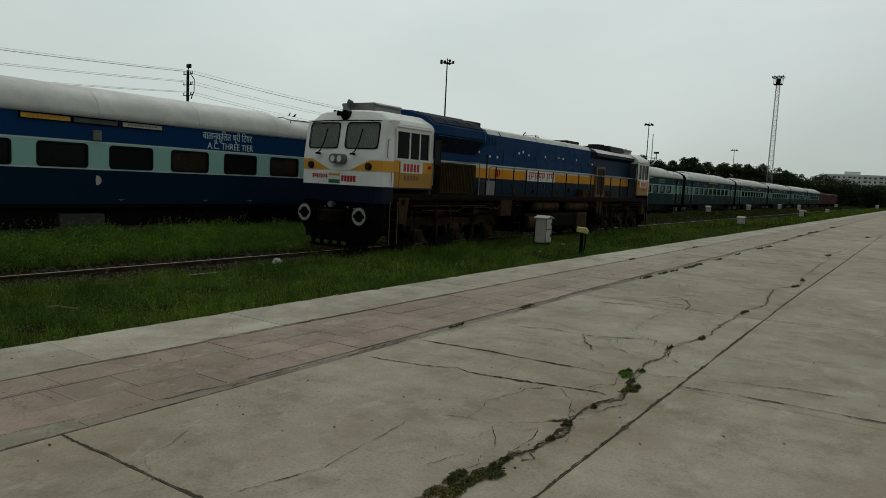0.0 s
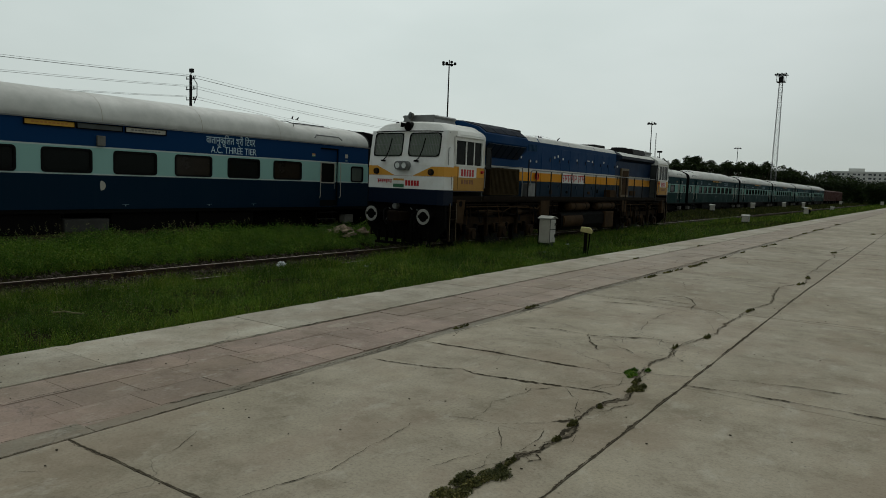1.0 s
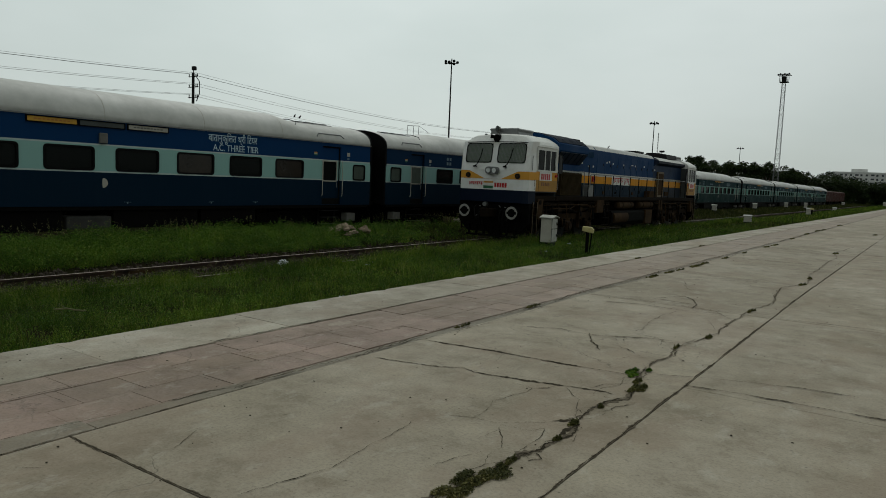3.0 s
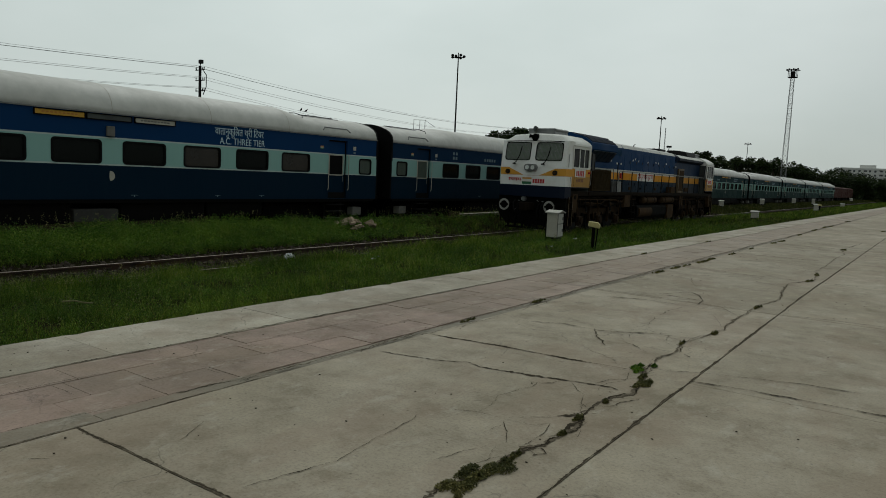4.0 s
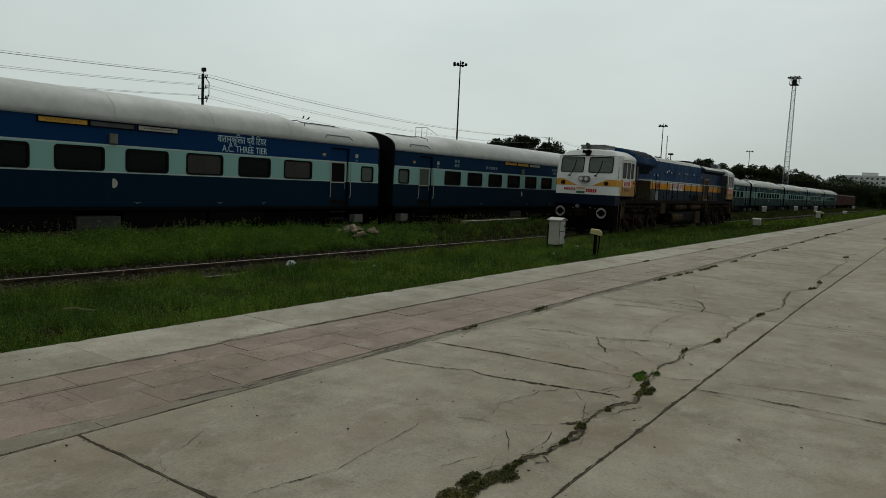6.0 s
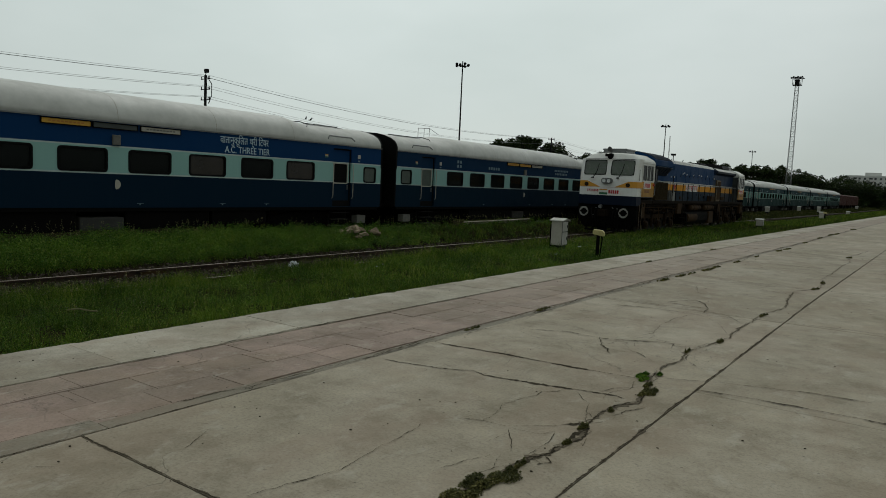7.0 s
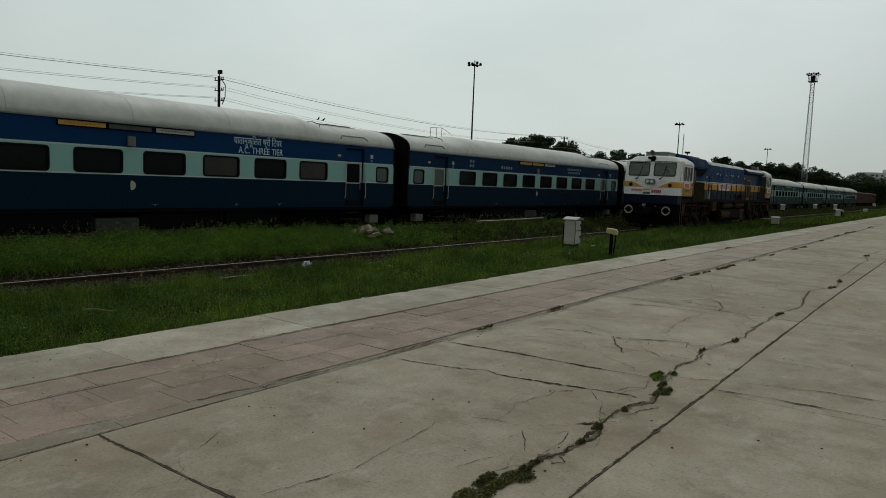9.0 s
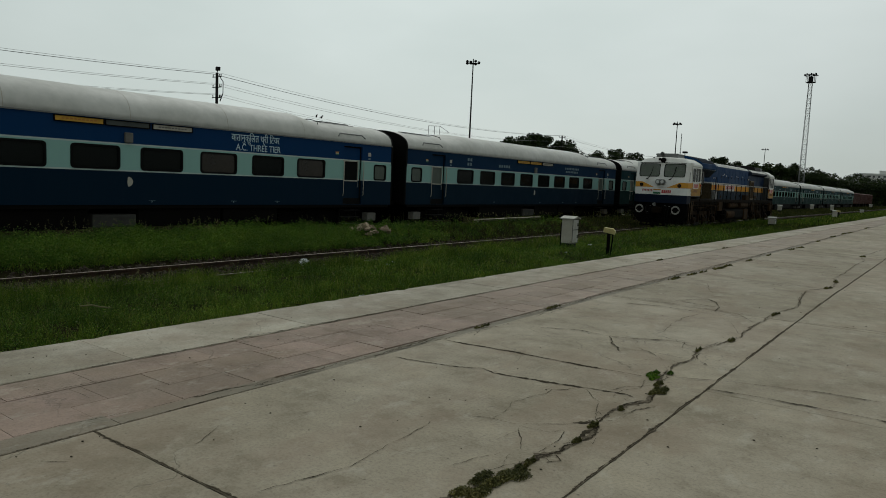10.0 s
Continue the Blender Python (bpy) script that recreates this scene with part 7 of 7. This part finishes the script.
def rubble():
    """Broken flat stones, some tipped on edge."""
    rng = random.Random(3)
    for k in range(40):
        bm = bmesh.new()
        s = rng.uniform(0.05, 0.13) if k > 9 else rng.uniform(0.14, 0.24)
        n = rng.choice((4, 5, 5, 6))
        turn = sorted(rng.uniform(0, 6.28 / n) * 0.7 + 6.28 * j / n for j in range(n))
        ring = [(s * rng.uniform(0.7, 1.15) * math.cos(q), s * rng.uniform(0.5, 0.95) * math.sin(q)) for q in turn]
        prism(bm, ring, -0.25 * s, rng.uniform(0.1, 0.35) * s, "z")
        for v in bm.verts:
            v.co += Vector((rng.uniform(-0.1, 0.1), rng.uniform(-0.1, 0.1), rng.uniform(-0.08, 0.08))) * s
        bmesh.ops.bevel(bm, geom=bm.edges[:], offset=0.04 * s, segments=1, affect="EDGES")
        x, y = (-15.6 + 0.34 * max(-1.4, min(1.4, rng.gauss(0, 1))), 17.25 + 0.42 * max(-1.5, min(1.5, rng.gauss(0, 1))))
        z = 0.22 + float(mound(x, y)) + max(0, 0.26 - 0.30 * math.hypot(x + 15.6, (y - 17.3) * 0.7)) + s * 0.25
        tilt = 55 if k in (1, 4, 7) else 24
        ob = part("broken_stone", bm, M_STONE, None, "broken flat buff stone in a small heap on grass", pose(x, y, z, rng.uniform(-tilt, tilt), rng.uniform(-tilt, tilt), rng.uniform(0, 360)))
        tagged(ob, "", "stone", "heap of broken stones")


rubble()


def litter():
    rng = random.Random(8)
    bm = bmesh.new()
    bmesh.ops.create_icosphere(bm, subdivisions=3, radius=0.13)
    for v in bm.verts:
        v.co *= 0.6 + 0.9 * abs(noise.noise(v.co * 16))
        v.co.z *= 0.8
    tagged(part("plastic_bag", bm, M_PLASTIC, None, "crumpled white plastic bag beside the rail", pose(-12.35, 11.35, 0.02)), "", "bag")
    for k in range(7):
        bm = bmesh.new()
        bmesh.ops.create_grid(bm, x_segments=3, y_segments=3, size=rng.uniform(0.03, 0.06))
        for v in bm.verts:
            v.co.z = 0.04 * noise.noise(v.co * 20 + Vector((k, 0, 0)))
        bmesh.ops.solidify(bm, geom=bm.faces[:], thickness=0.004)
        x, y = rng.uniform(-11.0, -7.0), 6 + 26 * rng.random()
        tagged(part("paper_scrap", bm, M_PLASTIC, None, "scrap of pale litter lying in the grass", pose(x, y, float(ground_np(np.array([x]))[0]) + 0.10, 0, 0, 37 * k)), "", "litter", "litter in the grass")


litter()


def dry_stick(x, y, turn):
    """A bleached cane lying in the grass."""
    bm = bmesh.new()
    bend(bm, [(-0.20, 0, 0.0), (-0.05, 0.02, 0.02), (0.09, -0.01, 0.01), (0.20, 0.02, 0.0)], 0.011, 7)
    tagged(part("dry_stick", bm, M_STALK, None, "bleached dry stick lying on the grass", pose(x, y, 0.27, 0, 0, turn)), "", "stick")


dry_stick(-8.9, 4.55, 30)


# ---- poles, wires, masts ----
def wire_pole(x, y, top, lamp):
    p = thing("power_pole", "dark steel power pole with insulators and crossarms", "power pole", pose(x, y, 0), "poles of the power line")
    bm = bmesh.new()
    box(bm, -0.06, 0.06, -0.07, 0.07, -0.3, top)
    part("pole", bm, M_DARKSTEEL, p)
    for z in (top - 0.25, top - 0.95, top - 1.65):
        bm = bmesh.new()
        box(bm, -0.48, 0.48, -0.03, 0.03, z - 0.03, z + 0.02)
        arm = part("crossarm", bm, M_DARKSTEEL, p)
        for dx in (-0.43, 0.30, 0.46):
            bm = bmesh.new()
            rod(bm, (dx, 0, z + 0.02), (dx, 0, z + 0.11), 0.035, 0.02, 8)
            rod(bm, (dx, 0, z + 0.11), (dx, 0, z + 0.18), 0.042, 0.025, 8)
            part("insulator", bm, M_DARKSTEEL, arm)
    bm = bmesh.new()
    bend(bm, [(0.3, 0.05, top - 0.3), (0.62, 0.05, top - 0.6), (0.62, 0.05, top - 1.4), (0.3, 0.05, top - 1.9)], 0.03, 6)
    part("jumper_cable", bm, M_BLACK, p)
    if lamp:
        bm = bmesh.new()
        rod(bm, (0, 0, top), (0.05, 0, top + 0.18), 0.03, seg=6)
        box(bm, -0.06, 0.26, -0.10, 0.10, top + 0.16, top + 0.42, 0.03)
        part("floodlight", bm, M_DARKSTEEL, p)


POLES = [(-41.5, -26.0, 8.7), (-41.5, 29.7, 8.72), (-42.6, 84.1, 8.75), (-43.5, 138.0, 8.8)]
for k, (x, y, top) in enumerate(POLES):
    wire_pole(x, y, top, k == 1)


def wires():
    for (xa, ya, ta), (xb, yb, tb) in zip(POLES, POLES[1:]):
        for k, dz in enumerate((-0.04, -0.74, -1.44)):
            for dx, r in ((-0.43, 0.017 if k == 0 else 0.010), (0.46, 0.008)):
                bm = bmesh.new()
                pts = []
                for j in range(15):
                    f = j / 14
                    pts.append((xa + (xb - xa) * f + dx, ya + (yb - ya) * f, ta + dz + (tb - ta) * f - 4 * (0.95 + 0.14 * k) * f * (1 - f)))
                loft(bm, [[(px + r * math.cos(q), py, pz + r * math.sin(q)) for q in (0.3, 1.56, 2.81, 4.07, 5.33)] for px, py, pz in pts])
                tagged(part("overhead_wire", bm, M_WIRE, None, "sagging grey overhead wire between the poles"), "", "wire", "wires of the power line")


wires()


def bird(x, y, z, turn):
    """A small dark bird that sits on a wire."""
    b = thing("bird", "small dark bird perched on an overhead wire", "bird", pose(x, y, z, 0, 0, turn), "birds on the wire")
    bm = bmesh.new()
    bmesh.ops.create_uvsphere(bm, u_segments=10, v_segments=8, radius=0.075, matrix=Matrix.Translation((0, 0, 0.10)) @ Euler((radians(-35), 0, 0)).to_matrix().to_4x4() @ Matrix.Diagonal((0.8, 1.5, 0.9, 1)))
    part("body", bm, M_BLACK, b, smooth=True)
    bm = bmesh.new()
    bmesh.ops.create_uvsphere(bm, u_segments=8, v_segments=6, radius=0.045, matrix=Matrix.Translation((0, -0.09, 0.20)))
    rod(bm, (0, -0.12, 0.20), (0, -0.18, 0.19), 0.014, 0.002, 5)
    part("head", bm, M_BLACK, b, smooth=True)
    bm = bmesh.new()
    prism(bm, [(-0.025, 0.02), (0.025, 0.02), (0.02, 0.05), (-0.02, 0.05)], 0.06, 0.22)
    part("tail", bm, M_BLACK, b)
    for s in (-0.02, 0.02):
        bm = bmesh.new()
        rod(bm, (s, 0, -0.01), (s, 0, 0.06), 0.008, seg=5)
        part("leg", bm, M_BLACK, b)


def wire_height(y):
    """Height of the lowest near wire past the lit pole."""
    f = (y - POLES[1][1]) / (POLES[2][1] - POLES[1][1])
    return POLES[1][2] - 1.44 + (POLES[2][2] - POLES[1][2]) * f - 4 * 1.23 * f * (1 - f)


bird(-41.217, 38.75, wire_height(38.75) + 0.018, 70)
bird(-41.228, 39.30, wire_height(39.30) + 0.018, 110)


def high_mast(x, y, h, crown=1.5, lattice=False):
    m = thing("floodlight_mast", "tall lattice floodlight tower" if lattice else "tall slender floodlight mast with a ring of lamps", "light mast", pose(x, y, 0), "floodlight masts")
    if lattice:
        n, w0, w1 = 24, 0.66, 0.40
        legs = [(-1, -1), (1, -1), (1, 1), (-1, 1)]
        wid = lambda z: (w0 + (w1 - w0) * z / h)
        for sx, sy in legs:
            bm = bmesh.new()
            rod(bm, (sx * w0, sy * w0, -0.3), (sx * w1, sy * w1, h), 0.055, seg=4)
            part("leg", bm, M_GREYSTEEL, m)
        for k in range(n):
            za, zb = h * k / n, h * (k + 1) / n
            for (ax, ay), (bx, by) in zip(legs, legs[1:] + legs[:1]):
                part("brace", rod(bmesh.new(), (ax * wid(za), ay * wid(za), za), (bx * wid(zb), by * wid(zb), zb), 0.03, seg=4), M_GREYSTEEL, m)
                part("cross_bar", rod(bmesh.new(), (ax * wid(zb), ay * wid(zb), zb), (bx * wid(zb), by * wid(zb), zb), 0.028, seg=4), M_GREYSTEEL, m)
        bm = bmesh.new()
        box(bm, -1.0, 1.0, -1.0, 1.0, h, h + 0.12)
        part("gallery", bm, M_DARKSTEEL, m)
        for sx, sy in legs:
            bm = bmesh.new()
            rod(bm, (sx * 0.95, sy * 0.95, h), (sx * 0.95, sy * 0.95, h + 1.9), 0.06, seg=5)
            part("gallery_post", bm, M_DARKSTEEL, m)
        bm = bmesh.new()
        box(bm, -1.5, 1.5, -1.0, -0.9, h + 1.75, h + 1.95)
        box(bm, -1.5, 1.5, 0.9, 1.0, h + 1.75, h + 1.95)
        part("lamp_rail", bm, M_DARKSTEEL, m)
        for k in range(6):
            bm = bmesh.new()
            box(bm, -1.45 + 0.5 * k, -1.12 + 0.5 * k, -1.3, -0.95, h + 1.6 + 0.15 * (k % 2), h + 2.05 + 0.15 * (k % 2), 0.05)
            part("floodlight", bm, M_DARKSTEEL, m)
        bm = bmesh.new()
        box(bm, -0.5, 0.5, -0.5, 0.5, h + 0.12, h + 1.5, 0.05)
        part("control_box", bm, M_DARKSTEEL, m)
        return
    bm = bmesh.new()
    rod(bm, (0, 0, -0.3), (0, 0, h), 0.26, 0.13, 12)
    part("pole", bm, M_DARKSTEEL, m)
    bm = bmesh.new()
    rod(bm, (0, 0, h - 0.7), (0, 0, h - 0.55), crown * 0.6, seg=14)
    rod(bm, (0, 0, h - 0.7), (0, 0, h + 0.5), 0.12, seg=8)
    part("lamp_ring", bm, M_DARKSTEEL, m)
    for k in range(8):
        q = k * math.pi / 4 + 0.2
        bm = bmesh.new()
        bmesh.ops.create_uvsphere(bm, u_segments=10, v_segments=6, radius=0.36, matrix=Matrix.Translation((crown * math.cos(q), crown * math.sin(q), h - 0.5 + 0.25 * (k % 2))) @ Matrix.Diagonal((1, 1, 0.9, 1)))
        rod(bm, (0, 0, h - 0.6), (crown * math.cos(q), crown * math.sin(q), h - 0.6), 0.06, seg=5)
        part("floodlight", bm, M_DARKSTEEL, m)


high_mast(-96.0, 140.5, 30.9)
high_mast(-85.8, 262.6, 27.4, 1.4)
high_mast(-88.9, 427.8, 28.2, 1.6)
high_mast(-32.1, 199.0, 31.0, lattice=True)


def antenna(x, y, h):
    a = thing("antenna_mast", "thin pale lattice antenna mast far away", "antenna", pose(x, y, 0))
    for s in (-0.3, 0.3):
        bm = bmesh.new()
        rod(bm, (s, 0, -0.3), (s * 0.3, 0, h), 0.07, seg=4)
        part("leg", bm, M_GREYSTEEL, a)
    bm = bmesh.new()
    for k in range(22):
        za, zb = h * k / 22, h * (k + 1) / 22
        rod(bm, (0.3 - 0.21 * za / h, 0, za), (-0.3 + 0.21 * zb / h, 0, zb), 0.045, seg=4)
    part("bracing", bm, M_GREYSTEEL, a)


antenna(-96.3, 301.4, 26.6)


def yard_lamp(x, y, h):
    a = thing("yard_lamp", "dark yard lamp post far along the line", "lamp post", pose(x, y, 0))
    bm = bmesh.new()
    rod(bm, (0, 0, -0.3), (0, 0, h), 0.11, 0.08, 8)
    part("post", bm, M_DARKSTEEL, a)
    bm = bmesh.new()
    box(bm, -0.5, 0.5, -0.3, 0.3, h, h + 0.4, 0.08)
    part("lamp_head", bm, M_DARKSTEEL, a)


yard_lamp(-47.2, 150.9, 10.2)


def gantry(x, y, h):
    g = thing("steel_gantry", "thin steel gantry frame behind the coaches", "gantry", pose(x, y, 0, 0, 0, 30))
    for dx in (-0.7, 0.0, 0.6):
        bm = bmesh.new()
        rod(bm, (dx - 0.15, 0, -0.2), (dx, 0, h), 0.03, seg=5)
        part("post", bm, M_GREYSTEEL, g)
    bm = bmesh.new()
    rod(bm, (-0.75, 0, h), (0.65, 0, h), 0.03, seg=5)
    rod(bm, (0.6, 0, h), (1.7, 0, h - 0.7), 0.025, seg=5)
    part("beam", bm, M_GREYSTEEL, g)


gantry(-49.0, 64.5, 8.3)


# ---- freight wagon behind the coaches ----
def freight_wagon(m):
    w = thing("freight_wagon", "rusty red covered freight wagon coupled behind the coaches", "freight wagon", m, "freight wagons")
    bm = bmesh.new()
    box(bm, -1.5, 1.5, 0.4, 14.2, 1.1, 3.35, 0.04)
    body = part("body", bm, M_FREIGHT, w)
    for k in range(10):
        for s in (-1, 1):
            bm = bmesh.new()
            box(bm, s * 1.5, s * 1.58, 0.6 + 1.48 * k, 0.72 + 1.48 * k, 1.1, 3.3)
            part("rib", bm, M_FREIGHT, body)
    bm = bmesh.new()
    prism(bm, [(-1.55, 3.33), (1.55, 3.33), (1.2, 3.52), (0, 3.6), (-1.2, 3.52)], 0.35, 14.25)
    part("roof", bm, M_FREIGHT, w)
    for y in (2.6, 12.0):
        bm = bmesh.new()
        box(bm, -1.1, 1.1, y - 1.2, y + 1.2, 0.55, 1.1)
        bg = part("bogie", bm, M_BLACK, w)
        for dy in (-1.0, 1.0):
            bm = bmesh.new()
            for s in (-0.87, 0.87):
                rod(bm, (s - 0.06, y + dy, 0.457), (s + 0.06, y + dy, 0.457), 0.457, seg=16)
            part("wheelset", bm, M_BLACK, bg)
    return w


WAGON_Y = FIRST + PERIOD * 7 + 0.6
first_wagon = freight_wagon(pose(TRACK_B, WAGON_Y, 0))
for k in range(1, 3):
    copy_thing(first_wagon, pose(TRACK_B, WAGON_Y + 14.8 * k, 0))


# ---- trees ----
def build_tree(name, h, spread, seed, m, low=0.34, extra=13, fill=1.0):
    rng = np.random.default_rng(seed)
    tree = thing("tree", "broad dark green tree with an uneven crown", "tree", m, "trees beyond the railway")
    bm = bmesh.new()
    rod(bm, (0, 0, -0.4), (0.1, 0.05, h * 0.42), 0.034 * h, 0.02 * h, 9)
    part("trunk", bm, M_BARK, tree)
    cl = []
    nb = 9
    for k in range(nb):
        q, r = 2 * np.pi * k / nb + rng.uniform(-0.4, 0.4), spread * rng.uniform(0.25, 0.75)
        e = (r * math.cos(q), r * math.sin(q), h * rng.uniform(0.55, 0.88))
        bm = bmesh.new()
        rod(bm, (0.05, 0.02, h * rng.uniform(0.25, 0.40)), e, 0.013 * h, 0.004 * h, 6)
        part("limb", bm, M_BARK, tree)
        cl.append((e, spread * rng.uniform(0.20, 0.34)))
    for k in range(extra):
        q, r = rng.uniform(0, 6.28), spread * rng.uniform(0.0, 0.95)
        cl.append(((r * math.cos(q), r * math.sin(q), h * rng.uniform(low, 0.96 - 0.3 * r / spread)), spread * rng.uniform(0.14, 0.32)))
    pts, sizes = [], []
    for c, r in cl:
        n = int(260 * fill * (r / (0.3 * spread)) ** 2)
        d = rng.standard_normal((n, 3))
        d /= np.linalg.norm(d, axis=1)[:, None]
        pts.append(np.array(c) + d * (r * rng.random(n) ** 0.4)[:, None] * np.array([1, 1, 0.75]))
        sizes.append(rng.uniform(0.028, 0.058, n) * h / fill ** 0.5)
    p, s = np.concatenate(pts), np.concatenate(sizes)
    p[:, 2] = np.minimum(p[:, 2], h)
    crown = new("crown", leaves_mesh("crown", p, s, rng, M_TREE))
    crown.parent = tree
    return tree


PROTO = [build_tree("tree", 11.6, 4.4, 21, pose(-68.6, 114.0, 0), 0.3, 34), build_tree("tree", 12.6, 4.0, 22, pose(-65.6, 117.4, 0), 0.3, 34), build_tree("tree", 9.4, 4.6, 23, pose(-59.3, 122.0, 0), 0.25, 34),
         build_tree("tree", 14.6, 5.4, 24, pose(-60.5, 230.6, 0), 0.10, 26, 0.7), build_tree("tree", 12.9, 6.4, 25, pose(-41.0, 240.0, 0), 0.10, 26, 0.6), build_tree("tree", 9.2, 6.4, 26, pose(-20.0, 254.0, 0), 0.10, 24, 0.4)]


def plant():
    rng = random.Random(12)
    put = lambda k, x, y, z=-0.2: copy_thing(PROTO[k], pose(x, y, z, 0, 0, rng.uniform(0, 360)))
    for k, x, y in ((2, -71.0, 112.2), (2, -72.4, 113.5), (0, -66.9, 116.2), (1, -64.2, 118.4), (0, -61.6, 120.5), (2, -54, 129), (2, -68, 131), (2, -62, 137), (1, -67.2, 162), (0, -70.6, 160.5), (2, -63.6, 165), (2, -73.5, 158), (2, -56, 171), (2, -64.5, 120), (2, -68, 119)):
        put(k, x, y)
    # the long belt of trees past the end of the train
    for j in range(20):
        f = j / 19
        x, y = -84 + 76 * f, 212 + 52 * f
        k = 3 if f < 0.42 and j % 3 == 0 else (4 if f < 0.73 else 5)
        put(k, x + rng.uniform(-1.5, 1.5), y + rng.uniform(-2, 2), -0.2 - (2.2 if 0.55 < f < 0.73 else 0) - 5.0 * max(0, f - 0.75))
    for j in range(20):
        f = j / 19
        put(4 if j % 2 and f < 0.45 else 5, -70 + 92 * f, 236 + 40 * f + rng.uniform(-3, 3), -0.4 - 2.6 * f)
    for j in range(9):
        f = j / 8
        put(5 if j % 3 else 4, -30 + 70 * f, 300 + 20 * f + rng.uniform(-4, 4), -0.5)
    for j in range(14):
        f = j / 13
        put(5 if j % 2 else 4, -190 + 150 * f, 330 + rng.uniform(-8, 8), -0.5)


plant()


# ---- apartment block in the distance ----
def apartment_block(x, y, w, storeys, turn):
    b = thing("apartment_building", "white flat-roofed apartment building with rows of windows", "building", pose(x, y, 0, 0, 0, turn))
    h = 2.8 * storeys
    bm = bmesh.new()
    box(bm, 0, w, 0, 16, -1, h)
    part("wall", bm, M_BUILDING, b)
    bm = bmesh.new()
    ring_frame(bm, round_rect(-0.4, w + 0.4, -0.4, 16.4, 0.1, 1), round_rect(0.2, w - 0.2, 0.2, 15.8, 0.1, 1), h, h + 1.0, "z")
    box(bm, 0, w, 0, 16, h, h + 0.1)
    roof = part("roof", bm, M_BUILDING, b, "flat roof with a parapet")
    for xa, xb in ((0.18 * w, 0.34 * w), (0.62 * w, 0.74 * w)):
        bm = bmesh.new()
        box(bm, xa, xb, 3, 11, h + 0.1, h + 3.2)
        part("stair_head", bm, M_BUILDING, roof)
    n = int(w / 3.2)
    for s in range(storeys):
        z = 2.8 * s
        bm = bmesh.new()
        box(bm, -0.25, w + 0.25, -0.3, 0, z + 2.6, z + 2.75)
        part("ledge", bm, M_BUILDING, b)
        for k in range(n):
            xa = 0.8 + 3.2 * k
            wide = 2.1 if k % 3 == 1 else 1.3
            bm = bmesh.new()
            ring_frame(bm, round_rect(xa - 0.1, xa + wide + 0.1, z + 0.8, z + 2.35, 0.02, 1), round_rect(xa, xa + wide, z + 0.9, z + 2.25, 0.02, 1), -0.12, 0.02, "y")
            wn2 = part("window", bm, M_BUILDING, b)
            bm = bmesh.new()
            box(bm, xa, xa + wide, -0.05, -0.02, z + 0.9, z + 2.25)
            part("pane", bm, M_SHADE, wn2)
            if k % 3 == 1:
                bm = bmesh.new()
                box(bm, xa - 0.3, xa + wide + 0.3, -1.2, -0.02, z + 0.2, z + 0.35)
                box(bm, xa - 0.3, xa + wide + 0.3, -1.2, -1.1, z + 0.35, z + 1.1)
                part("balcony", bm, M_BUILDING, b)


apartment_block(-54.5, 571.0, 62, 7, 6)


def far_hut(x, y):
    h = thing("hut", "small grey railway hut at the platform end", "hut", pose(x, y, 0))
    bm = bmesh.new()
    box(bm, -2, 2, -2, 2, -0.2, 2.6)
    part("wall", bm, M_BUILDING, h)
    bm = bmesh.new()
    prism(bm, [(-2.4, 2.6), (2.4, 2.6), (2.3, 2.8), (0, 3.3), (-2.3, 2.8)], -2.4, 2.4)
    part("roof", bm, M_GREYBOARD, h)
    bm = bmesh.new()
    box(bm, -0.5, 0.5, -2.03, -1.98, 0, 2.0)
    part("door", bm, M_SHADE, h)


far_hut(-4.5, 245.0)


# ---- motion: the locomotive rolls away, its wheels turn with it ----
LOCO_Y = [(0.0, 13.57), (0.5, 14.90), (1.0, 16.22), (1.5, 17.51), (2.0, 18.79), (2.5, 20.09), (4.0, 23.81), (4.5, 25.06), (5.0, 26.33), (5.5, 27.49),
          (7.0, 30.98), (7.5, 31.98), (8.0, 33.00), (8.5, 33.97), (9.0, 34.92), (9.5, 35.90), (10.0, 36.85)]


def motions():
    walk(loco, [(t, pose(TRACK_A, y, 0)) for t, y in LOCO_Y])
    ts, ys = zip(*LOCO_Y)
    for ws, y in WHEELSETS:
        rows = []
        for k in range(41):
            t = 0.25 * k
            gone = float(np.interp(t, ts, ys)) - LOCO_Y[0][1]
            rows.append((t, pose(0, y, WHEEL_R, -math.degrees(gone / WHEEL_R))))
        walk(ws, rows)


motions()
